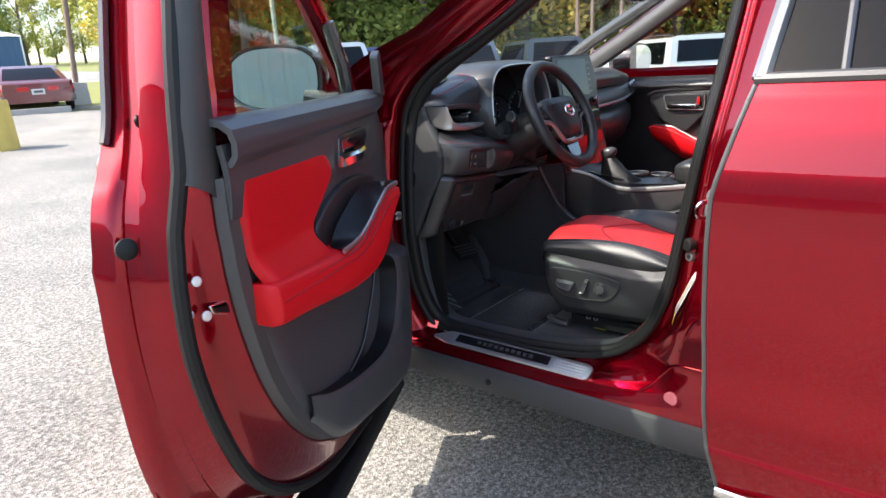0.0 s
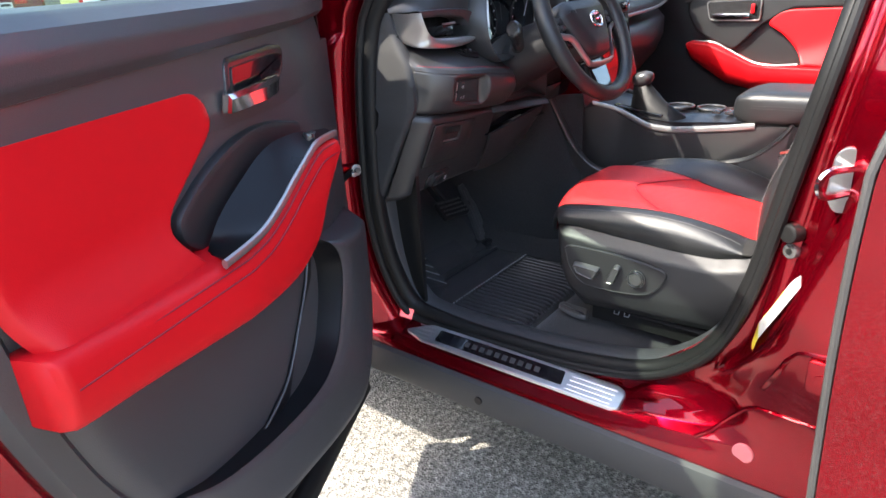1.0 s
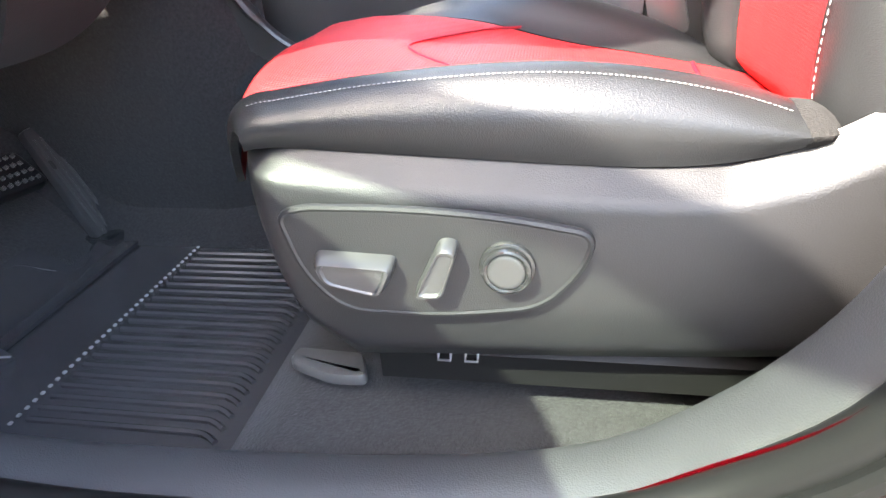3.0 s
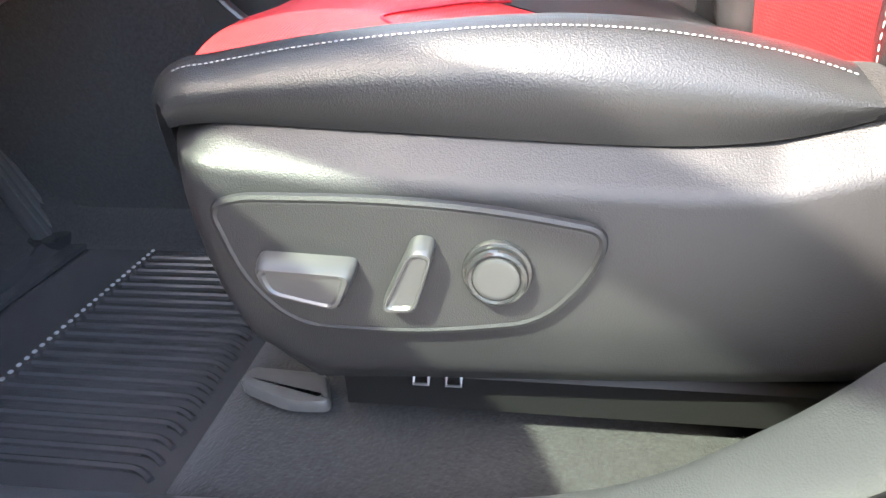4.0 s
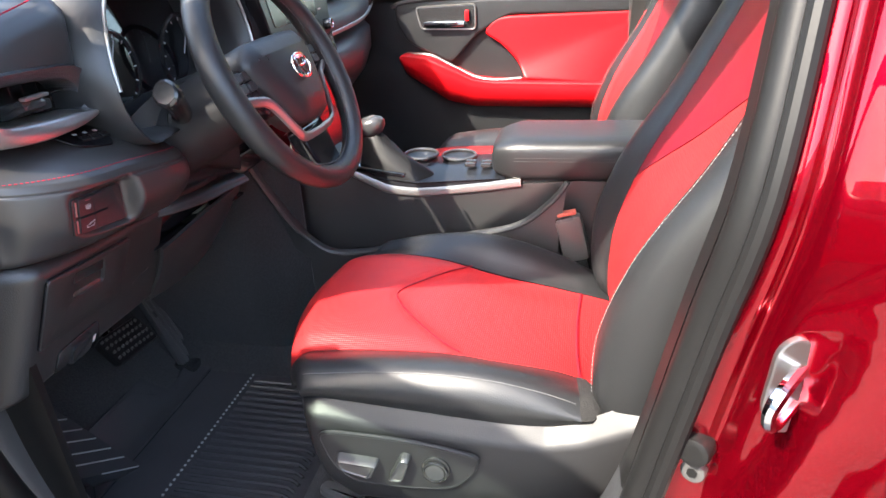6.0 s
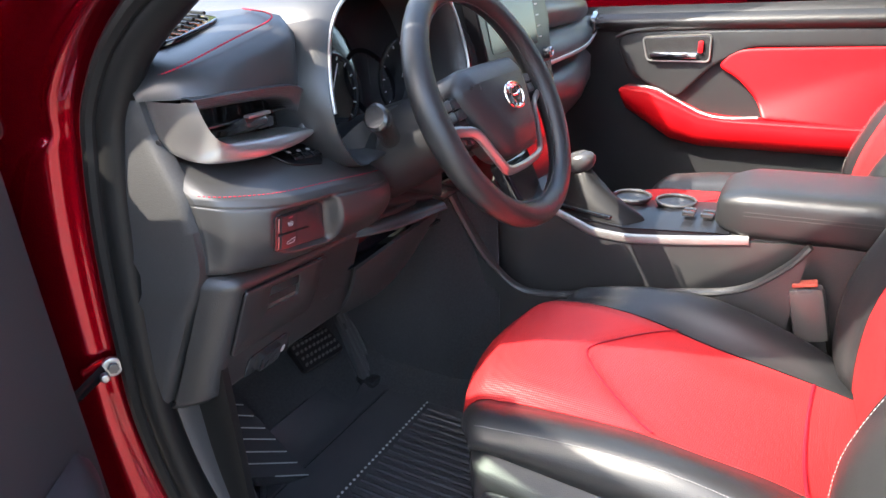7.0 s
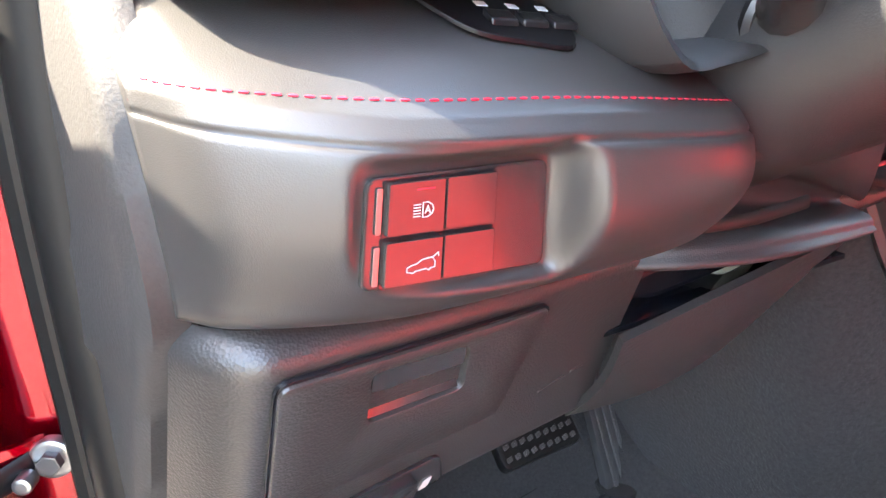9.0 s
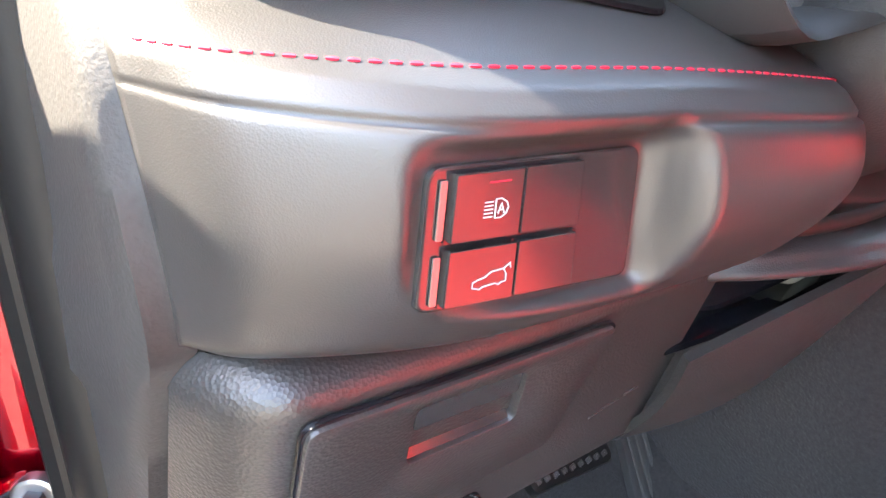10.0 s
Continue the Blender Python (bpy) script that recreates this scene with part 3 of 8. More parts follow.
def wheel_at(x, y, s):
    tyre = part("wheel", tube([(x, y + 0.31 * math.cos(a), 0.36 + 0.31 * math.sin(a)) for a in [k * math.tau / 40 for k in range(40)]], 0.07, 12, True, up=(s, 0, 0), flat=0.75), RUBBER, car, "black tyre on a grey alloy rim")
    bm = disc((x + s * 0.04, y, 0.36), (s, 0, 0), 0.25, 0.02, 32, 0.006)
    part("rim", bm, SILVER, tyre, "grey alloy rim")


for x, s in ((-0.80, -1), (0.80, 1)):
    for y in (1.33, -1.52):
        wheel_at(x, y, s)

# floor carpet and footwell
def floor_f(u, v):
    x = -0.625 + u * 1.30
    y = -0.75 + v * 1.50
    z = 0.381
    if y < 0.07:
        z += 0.059 * min(1.0, (0.07 - y) / 0.05)
    if y > 0.42:
        z += (y - 0.42) * 0.9 * min(1, (y - 0.42) / 0.10 + 0.2)
    tun = abs(x - 0.02)
    if tun < 0.20:
        z += 0.12 * (1 - tun / 0.20) ** 0.5
    return (x, y, z)


part("carpet", sheet(floor_f, 48, 48), CARPET, car, "dark grey carpet on the floor")
part("bulkhead", sheet(lambda u, v: (-0.66 + u * 1.36, 0.72 - v * 0.06, 0.55 + v * 0.6), 10, 6, 0.01), CARPET, car)
part("kick_panel", sheet(lambda u, v: (-0.655 + 0.012 * math.sin(u * 3), 0.28 + u * 0.45, 0.38 + v * 0.55), 8, 8, 0.01), RUBBER, car, "black kick panel")
rear_right = part("rear_door", sheet(lambda u, v: Vector(rear_skin(u, v)) * Vector((-1, 1, 1)), 12, 24, 0.004), PAINT, car, "closed red rear door")
part("window", sheet(lambda u, v: (0.842 - 0.21 * v - 0.02 * u, -0.60 - u * 0.95 - 0.02 * v, 1.155 + v * 0.37), 6, 6, 0.004), TINT, rear_right, "dark tinted window")
part("door_trim", sheet(lambda u, v: (0.79, -0.56 - u * 1.05, 0.36 + v * 0.80), 6, 6, 0.01), PLASTIC, rear_right, "black inner door trim")
part("inner_trim", sheet(lambda u, v: (-0.79, -0.66 - u * 0.95, 0.36 + v * 0.80), 6, 6, 0.01), PLASTIC, rear_door, "black inner door trim")

# striker, door stop, check-strap bracket, grommets and stickers on the pillar
striker = part("door_striker", prism(roundpoly([(-0.024, -0.042), (0.012, -0.044), (0.026, -0.022), (0.022, 0.034), (0.006, 0.046), (-0.020, 0.038)], 0.010), lambda a, b, h: Vector((-0.742 - h - 0.1 * a, -0.517 + a * 0.8, 0.888 + b)), 0.006, 0.002), STRIKER, car, "steel door striker with a wire loop")
part("loop", tube(catmull([(-0.745, -0.520, 0.905), (-0.775, -0.500, 0.905), (-0.782, -0.492, 0.890), (-0.775, -0.498, 0.873), (-0.745, -0.520, 0.873)], 5), 0.0055, 8), CHROME, striker)
stop = part("door_stop", prism(roundpoly([(-0.014, -0.030), (0.014, -0.030), (0.014, 0.030), (-0.014, 0.030)], 0.013), lambda a, b, h: Vector((-0.708 - h - 0.4 * a, -0.470 + a * 0.9, 0.784 + b)), 0.008, 0.003), SMOOTH, car, "black rubber door stop with a bolt")
part("stop_bumper", disc((-0.714, -0.466, 0.797), (-1, 0.5, 0.1), 0.0145, 0.020, 24, 0.005), RUBBER, stop, "round rubber bumper")
part("bolt", disc((-0.714, -0.466, 0.769), (-1, 0.5, 0.1), 0.0115, 0.010, 20, 0.003), SATIN, stop)
part("bolt_socket", disc((-0.7235, -0.4615, 0.770), (-1, 0.5, 0.1), 0.005, 0.0012, 6, 0.0004), RUBBER, stop)

# pressed ridges, plug, hinge bolt and stickers on the rear jamb
def ridge(pts, r=0.004):
    return tube([jamb_at(y, z) for y, z in resample2(pts)], r, 8)


def resample2(pts):
    return [(p.x, p.y) for p in resample([(y, z, 0) for y, z in pts], 18)]


part("pressed_ridge", ridge([(-0.375, 0.432), (-0.40, 0.452), (-0.445, 0.508), (-0.46, 0.516), (-0.585, 0.524)]), PAINT, car)
part("pressed_ridge", ridge([(-0.462, 0.556), (-0.49, 0.625), (-0.505, 0.645), (-0.585, 0.655)]), PAINT, car)
part("plug", disc(jamb_at(-0.45, 0.434) + Vector((0.002, 0, 0)), (-1, 0.1, 0.1), 0.0165, 0.005, 24, 0.002), material("pink_plug", (0.62, 0.16, 0.17), 0.5), car, "pinkish rubber plug")
hinge = part("door_hinge", rbox(*(jamb_at(-0.56, 0.62) + Vector((0.0, 0, 0))), 0.016, 0.085, 0.05, 0.005), PAINT, car, "red painted hinge leaf of the rear door")
part("bolt", disc(jamb_at(-0.54, 0.618) + Vector((-0.006, 0, 0)), (-1, 0.3, 0), 0.012, 0.010, 6), PAINT, hinge)
STICKER = material("white_sticker", (0.50, 0.49, 0.47), 0.35, spec=0.6)
YELLOW = material("yellow_sticker", (0.70, 0.58, 0.05), 0.5)


L0, LW, LL = Vector((-0.7115, -0.4385, 0.6430)), Vector((-0.0275, -0.0070, -0.0160)), Vector((-0.0105, -0.0455, 0.1030))
lift = Vector((-0.2, 0.85, 0.45))


def sticker(u0, u1, v0, v1, out):
    """A patch of the sticker on the step of the pillar: u along it, v across."""
    return sheet(lambda u, v: L0 + LL * (u0 + (u1 - u0) * u) + LW * (v0 + (v1 - v0) * v) + lift * out, 8, 3)


sheet_ob = part("tyre_label", sticker(0, 1, 0, 1, 0.004), STICKER, car, "white information sticker with dark lines")
part("label_band", sticker(0.10, 0.62, 0.02, 0.16, 0.0044), YELLOW, sheet_ob, "yellow band")
for k in range(5):
    part("label_line", sticker(0.12, 0.90 - 0.08 * (k % 2), 0.30 + 0.12 * k, 0.33 + 0.12 * k, 0.0044), GREY_TRIM, sheet_ob)
part("tyre_label", sheet(lambda u, v: L0 + LW * v + Vector((0.006, 0.010, -0.048)) * u + lift * 0.004, 6, 3), YELLOW, car, "yellow warning sticker")

# ---- the open driver door: a along the door from its hinge, n towards the cabin, z up ----
A_DIR, N_DIR = Vector((-0.89, -0.457, 0)).normalized(), Vector((0.457, -0.89, 0)).normalized()


def D(a, z, n=0.0):
    """A place on the door; n = 0 is the face of the trim panel, whose front swells towards the cabin."""
    ramp = min(1.0, max(0.0, a / 0.25))
    face = min(1.0, max(0.0, (n + 0.09) / 0.06))
    swell = ramp * ramp * (3 - 2 * ramp) * face * face * (3 - 2 * face) * max(0.0, 1 - a)
    return A_DIR * (a + 0.15 * swell * max(0.0, 1 - a) + 0.5) + N_DIR * (n + 0.07 * swell - 0.69) + Vector((0, 0, z + 0.018))


def dp(a, b, h):
    return D(a, b, h)


def resample_az(pts, n=60):
    c = catmull([(a, z, 0) for a, z in pts], 6)
    return [(p.x, p.y) for p in resample(c, n)]


door = thing("driver_door", (-1.2, 0.15, 0.25), "open red front door with black and red inner trim", "car door")

# steel shell: outer skin, inner frame and the window surround
def door_skin(u, v):
    prof = [(0.27, -0.105), (0.33, -0.13), (0.40, -0.155), (0.55, -0.175), (0.75, -0.195), (0.92, -0.195), (1.02, -0.175), (1.09, -0.145), (1.12, -0.12)]
    k = v * (len(prof) - 1)
    i = min(int(k), len(prof) - 2)
    z, n = [prof[i][q] * (1 - (k - i)) + prof[i + 1][q] * (k - i) for q in (0, 1)]
    end = 0.982 - 0.115 * max(0, (z - 0.94) / 0.18) ** 1.4 - 0.06 * max(0, 0.6 - z)
    return D(0.13 + u * (end - 0.13), z, n)


part("outer_skin", sheet(door_skin, 24, 24, 0.003), PAINT, door, "red metallic outer skin")

OUT_R = [(0.30, 0.265), (0.58, 0.268), (0.80, 0.29), (0.925, 0.40), (0.985, 0.56), (1.003, 0.74), (1.002, 0.87), (0.992, 0.96), (0.975, 1.02), (0.952, 1.06), (0.916, 1.13), (0.893, 1.22), (0.865, 1.33), (0.84, 1.45), (0.81, 1.55), (0.785, 1.64)]
SEAL_R = [(0.28, 0.300), (0.56, 0.318), (0.75, 0.385), (0.875, 0.49), (0.945, 0.63), (0.982, 0.77), (0.985, 0.88), (0.976, 0.95), (0.966, 1.0), (0.957, 1.05), (0.944, 1.13), (0.929, 1.22), (0.903, 1.33), (0.878, 1.45), (0.85, 1.53), (0.825, 1.625)]
IN_R = [(0.26, 0.40), (0.52, 0.402), (0.68, 0.455), (0.79, 0.55), (0.865, 0.67), (0.905, 0.79), (0.922, 0.88), (0.926, 0.94), (0.928, 0.99), (0.92, 1.07), (0.875, 1.14), (0.868, 1.22), (0.85, 1.33), (0.83, 1.45), (0.80, 1.52), (0.775, 1.615)]
co, cs, ci = catmull([(a, z, 0) for a, z in OUT_R], 6), catmull([(a, z, 0) for a, z in SEAL_R], 6), catmull([(a, z, 0) for a, z in IN_R], 6)


def between(p, q, t):
    return p.lerp(q, t)


rings = []
for src, n in ((co, -0.178), (co, -0.155)):
    rings.append([D(p.x, p.y, n) for p in src])
rings.append([D(*between(p, q, 0.12).xy, -0.145) for p, q in zip(co, cs)])
CORE = Vector((0.45, 0.8, 0))
rings.append([D(*between(between(p, q, 0.30), CORE, 0.004).xy, -0.139) for p, q in zip(co, cs)])
rings.append([D(*between(between(p, q, 0.36), CORE, 0.020).xy, -0.134) for p, q in zip(co, cs)])
rings.append([D(*between(between(p, q, 0.50), CORE, 0.022).xy, -0.112) for p, q in zip(co, cs)])
rings.append([D(*between(p, q, 0.62).xy, -0.105) for p, q in zip(co, cs)])
rings.append([D(*between(p, q, 0.80).xy, -0.088) for p, q in zip(co, cs)])
rings.append([D(*between(p, q, 0.95).xy, -0.062) for p, q in zip(co, cs)])
rings.append([D(*between(p, q, 0.10).xy, -0.050) for p, q in zip(cs, ci)])
rings.append([D(*between(p, q, 0.45).xy, -0.040) for p, q in zip(cs, ci)])
rings.append([D(*between(p, q, 0.85).xy, -0.030) for p, q in zip(cs, ci)])
rings.append([D(*p.xy, -0.018) for p in ci])
rings.append([D(*between(p, Vector((0.45, 0.8, 0)), 0.12).xy, -0.02) for p in ci])
part("inner_frame", loft(rings, False, False), PAINT, door, "glossy red painted inner door frame")
bm = tube([D(p.x, p.y, -0.052 + 0.012 * min(1.0, max(0.0, (p.y - 0.98) / 0.08))) for p in cs], 0.013, 10)
part("door_weatherstrip", bm, RUBBER, door, "black rubber door weatherstrip")
SASH_L = catmull([(0.963, 1.045, 0), (0.957, 1.085, 0), (0.950, 1.14, 0), (0.938, 1.20, 0), (0.918, 1.30, 0), (0.897, 1.40, 0), (0.868, 1.52, 0), (0.838, 1.63, 0)], 5)
SASH_R = catmull([(0.900, 1.005, 0), (0.890, 1.05, 0), (0.885, 1.12, 0), (0.882, 1.20, 0), (0.874, 1.30, 0), (0.855, 1.40, 0), (0.825, 1.52, 0), (0.79, 1.62, 0)], 5)
rings = []
for f, n in ((0.0, -0.050), (0.01, -0.030), (0.10, -0.020), (0.45, -0.012), (0.80, -0.012), (0.95, -0.018), (1.0, -0.035), (1.03, -0.08)):
    rings.append([D(p.x + (q.x - p.x) * f, p.y + (q.y - p.y) * f, n) for p, q in zip(SASH_L, SASH_R)])
part("sash_trim", loft(rings, False, False), SASH, door, "dark grey plastic sash trim beside the window", 60)
part("outer_window_edge", tube([D(p.x + 0.004, p.y, -0.17) for p in co[58:]], 0.008, 6), SMOOTH, door, "black outer window moulding")
part("window", sheet(lambda u, v: D(0.02 + u * (0.82 - 0.06 * v) + v * 0.58 * (1 - u), 1.11 + v * 0.51, -0.075 - 0.03 * v), 8, 8, 0.004), GREEN_GLASS, door, "pale green side window, wound up")
part("front_frame", tube([D(0.075, 1.12, -0.08), D(0.13, 1.21, -0.08), D(0.28, 1.36, -0.085), D(0.50, 1.53, -0.095), D(0.62, 1.592, -0.10), D(0.74, 1.632, -0.105), D(0.82, 1.64, -0.105)], 0.036, 10, flat=0.8), PAINT, door, "red window frame front edge")
part("division_bar", tube([D(0.165, 1.115, -0.055), D(0.185, 1.20, -0.058), D(0.235, 1.30, -0.065)], 0.016, 8), SMOOTH, door, "black window channel bar")
part("front_quarter_trim", prism(roundpoly([(0.150, 1.125), (0.072, 1.120), (0.080, 1.17), (0.11, 1.235), (0.165, 1.22)], 0.01), dp, 0.02, 0.005), GREY_TRIM, door, "grey triangular trim at the mirror")
beam = roundpoly([(-0.10, 0.232), (-0.012, 0.232), (0.0, 0.244), (-0.004, 0.272), (-0.02, 0.285), (-0.10, 0.285)], 0.008)
part("bottom_rubber", loft([[A_DIR * (a + 0.5) + N_DIR * (p.x - 0.69) + Vector((0, 0, p.y)) for p in beam] for a in (0.022, 0.20, 0.45, 0.70, 0.86)]), RUBBER, door, "black rubber strip along the bottom edge")
part("front_face", loft([[D(0.13 + e, z, -0.175), D(0.112 + e, z, -0.13), D(0.092 + e, z, -0.09), D(0.066 + e, z, -0.05)] for z, e in ((0.29, 0.0), (0.5, 0.0), (0.8, 0.0), (0.95, 0.006), (1.04, 0.015), (1.09, 0.03))], False, False), RUBBER, door, "dark front edge of the door")
# sheet added at the skin's front corner to block sun leaking onto mat and ground
part("front_corner", loft([[D(a, z, n) for a in (-0.02, 0.03, 0.075, 0.135)] for z, n in ((0.62, -0.188), (0.80, -0.188), (0.98, -0.186), (1.03, -0.176), (1.08, -0.150), (1.13, -0.118), (1.19, -0.100))], False, False), PAINT, door, "red front corner of the outer skin, added to block stray sun")
part("front_cover", loft([[D(0.066 + e, z, -0.05), D(0.058 + e, z, -0.02), D(0.062 + e, z, 0.0)] for z, e in ((0.40, 0.0), (0.5, 0.0), (0.8, 0.0), (0.95, 0.004), (1.04, 0.012), (1.09, 0.025))], False, False), RUBBER, door, "black end of the trim panel")

# trim panel: lower black moulding with the map pocket
def lower_trim(u, v):
    """u from the hinge side to the latch side, v from the bottom to the red band."""
    z = 0.405 + v * 0.64
    zz = [0.40, 0.44, 0.50, 0.58, 0.68, 0.80, 0.92, 1.05]
    rr = [0.52, 0.645, 0.74, 0.805, 0.855, 0.885, 0.902, 0.905]
    k = 0
    while k < 6 and zz[k + 1] < z:
        k += 1
    t = (z - zz[k]) / (zz[k + 1] - zz[k])
    right = rr[k] * (1 - t) + rr[k + 1] * t
    a = 0.04 + u * (right - 0.04)
    n = 0.0
    w = min(1.0, (right - a) / 0.06)
    n -= 0.028 * (1 - w) ** 2
    n += 0.012 * math.exp(-((z - 0.60) / 0.20) ** 2) * math.exp(-((a - 0.42) / 0.35) ** 2)
    n -= 0.03 * max(0, 1 - v / 0.06) ** 2
    return D(a, z, n)


part("lower_panel", sheet(lower_trim, 36, 36, -0.012), DOOR_TRIM, door, "dark grey plastic lower door panel")
ce = [p for p in ci if p.y < 1.045]
bm = loft([[D(p.x - 0.005, p.y, -0.025) for p in ce], [D(p.x - 0.012, p.y + 0.003, 0.0) for p in ce], [D(p.x - 0.035, p.y + 0.008, 0.004) for p in ce], [D(p.x - 0.05, p.y + 0.01, -0.012) for p in ce]], False, False)
part("panel_edge", bm, GREY_TRIM, door, "dark grey panel rim")

# upper pad below the window
def upper_pad(u, v):
    a = 0.085 + u * 0.825
    top = 1.137 - 0.008 * u
    prof = [(0.0, -0.06), (0.004, -0.03), (0.0, -0.008), (-0.012, 0.010), (-0.030, 0.016), (-0.05, 0.014), (-0.062, 0.004), (-0.066, -0.012)]
    k = v * (len(prof) - 1)
    i = min(int(k), len(prof) - 2)
    z, n = [prof[i][q] * (1 - (k - i)) + prof[i + 1][q] * (k - i) for q in (0, 1)]
    return D(a, top + z * (0.75 + 0.35 * u), n + 0.012 * u)


part("upper_pad", sheet(upper_pad, 16, 28, 0.01), DOOR_TRIM, door, "black soft upper door pad")


def mid_panel(u, v):
    a = 0.075 + u * 0.838
    z = 0.98 + v * 0.115
    return D(a, z, 0.004 + 0.006 * math.sin(v * 3.1) - 0.01 * (1 - u) ** 3)


part("middle_panel", sheet(mid_panel, 20, 8, -0.01), DOOR_TRIM, door, "black leather-look middle door panel")

# red upholstered insert
INS_Z = (0.79, 0.80, 0.825, 0.845, 0.875, 0.905, 0.945, 0.985, 1.01, 1.03, 1.036)
INS_R = (0.44, 0.46, 0.57, 0.622, 0.652, 0.653, 0.593, 0.530, 0.526, 0.545, 0.575)
INS_L = (0.80, 0.815, 0.845, 0.863, 0.875, 0.882, 0.886, 0.888, 0.888, 0.887, 0.88)


def smooth(t):
    t = max(0.0, min(1.0, t))
    return t * t * (3 - 2 * t)


def red_insert(u, v):
    """u from the recess to the latch side, v from the armrest up; it sweeps out into the armrest."""
    k = v * (len(INS_RC) - 1)
    i = min(int(k), len(INS_RC) - 2)
    p, q = INS_RC[i].lerp(INS_RC[i + 1], k - i), INS_LC[i].lerp(INS_LC[i + 1], k - i)
    r = p.lerp(q, u)
    edge = min(1.0, u / 0.03, (1 - u) / 0.03, (1 - v) / 0.03)
    n = 0.010 * edge ** 0.5 + 0.034 * smooth((0.925 - r.y) / 0.085) * smooth((r.x - 0.54) / 0.12) * smooth((0.90 - r.x) / 0.05)
    return D(r.x, r.y, n)


INS_RC = catmull([(a, z, 0) for a, z in zip(INS_R, INS_Z)], 5)
INS_LC = catmull([(a, z, 0) for a, z in zip(INS_L, INS_Z)], 5)
part("red_insert", sheet(red_insert, 50, 50, -0.008), RED_LEATHER, door, "bright red leather door insert", 60)

# armrest: red padded block with two seams, silver strip and gloss black switch plate
STRIP = [(0.660, 0.859), (0.60, 0.861), (0.554, 0.867), (0.50, 0.884), (0.465, 0.898), (0.41, 0.918), (0.372, 0.930), (0.33, 0.933), (0.288, 0.932)]
ARM_A = (0.884, 0.872, 0.80, 0.72, 0.652, 0.59, 0.53, 0.48, 0.44, 0.40, 0.366, 0.335, 0.311, 0.295, 0.284)
ARM_TOP = (0.866, 0.866, 0.862, 0.859, 0.857, 0.859, 0.871, 0.889, 0.905, 0.918, 0.927, 0.930, 0.930, 0.929, 0.924)
ARM_LOW = (0.796, 0.790, 0.785, 0.778, 0.772, 0.768, 0.766, 0.768, 0.777, 0.797, 0.836, 0.864, 0.884, 0.898, 0.908)


def arm_f(a, b, h):
    """A place on the armrest's face, deepest at its front end."""
    deep = 0.078 - 0.030 * max(0.0, (a - 0.62) / 0.26)
    return D(a, b, h * deep)


def armrest_skin():
    stations = list(zip(catmull([(a, t, 0) for a, t in zip(ARM_A, ARM_TOP)], 4), catmull([(a, t, 0) for a, t in zip(ARM_A, ARM_LOW)], 4)))
    rings = []
    m = len(stations)
    for i, (p, q) in enumerate(stations):
        a, top, low = p.x, p.y, q.y
        s = min(1.0, 0.75 + 0.25 * (m - 1 - i) / 5) * min(1.0, 0.88 + 0.12 * i / 3)
        w = top - low
        prof = [(-0.15, 0.06), (0.55, 0.0), (0.86, 0.05), (0.96, 0.14), (1.0, 0.30), (1.02, 0.50), (1.005, 0.70), (0.985, 0.82), (0.95, 0.90), (0.88, 0.96), (0.72, 1.0), (0.3, 1.01), (-0.15, 1.0)]
        rings.append([arm_f(a, low + w * f, h * s) for h, f in prof])
    return loft(rings)


armrest = part("armrest", armrest_skin(), RED_LEATHER, door, "red padded leather armrest", 60)
for off in (0.010, 0.024):
    line = [arm_f(a, z - off, 0.955 if off < 0.02 else 1.0) + N_DIR * 0.0006 for a, z in resample_az([(0.872, 0.856)] + STRIP)]
    part("seam", tube(line, 0.0011, 6), DARK_RED, armrest, "dark seam line")
part("silver_strip", tube(catmull([D(a, z + 0.002, 0.070) for a, z in STRIP], 6), 0.0058, 8, flat=0.7), SILVER, armrest, "satin silver edge strip")
pod = roundpoly([(0.27, 0.950, 0.02), (0.38, 0.970, 0.05), (0.48, 0.966, 0.05), (0.57, 0.941, 0.05), (0.642, 0.905, 0.03), (0.640, 0.875, 0.03), (0.60, 0.850, 0.03), (0.50, 0.845, 0.03), (0.36, 0.870, 0.03), (0.28, 0.915, 0.02)], 0.02)
part("switch_recess", prism(pod, dp, 0.014, 0.006), LEATHER, door, "black recess round the window switches")
PL_IN = catmull([D(0.612, 0.852, 0.026), D(0.588, 0.884, 0.024), D(0.52, 0.914, 0.024), D(0.443, 0.940, 0.026), D(0.37, 0.944, 0.034), D(0.29, 0.936, 0.054)], 6)
PL_OUT = catmull([D(0.652, 0.858, 0.068), D(0.554, 0.866, 0.068), D(0.505, 0.882, 0.068), D(0.465, 0.896, 0.068), D(0.40, 0.920, 0.068), D(0.29, 0.931, 0.068)], 6)


def plate_f(u, v, h=0.0):
    """u along the plate from its rear end, v from the door to the strip."""
    k = u * (len(PL_IN) - 1)
    i = min(int(k), len(PL_IN) - 2)
    p, q = PL_IN[i].lerp(PL_IN[i + 1], k - i), PL_OUT[i].lerp(PL_OUT[i + 1], k - i)
    return p.lerp(q, v) + Vector((N_DIR.x * 0.3, N_DIR.y * 0.3, 0.95)) * h


plate = part("switch_plate", sheet(plate_f, 30, 6, 0.006), SWITCH_BLACK, armrest, "black window switch plate")


def key_on_plate(name, u0, u1, v0, v1, h, mat, label=""):
    return part(name, prism(roundpoly([(u0, v0), (u1, v0), (u1, v1), (u0, v1)], 0.02), lambda a, b, hh: plate_f(a, b, hh), h, 0.001), SWITCH_BLACK if mat is SMOOTH else mat, plate, label)


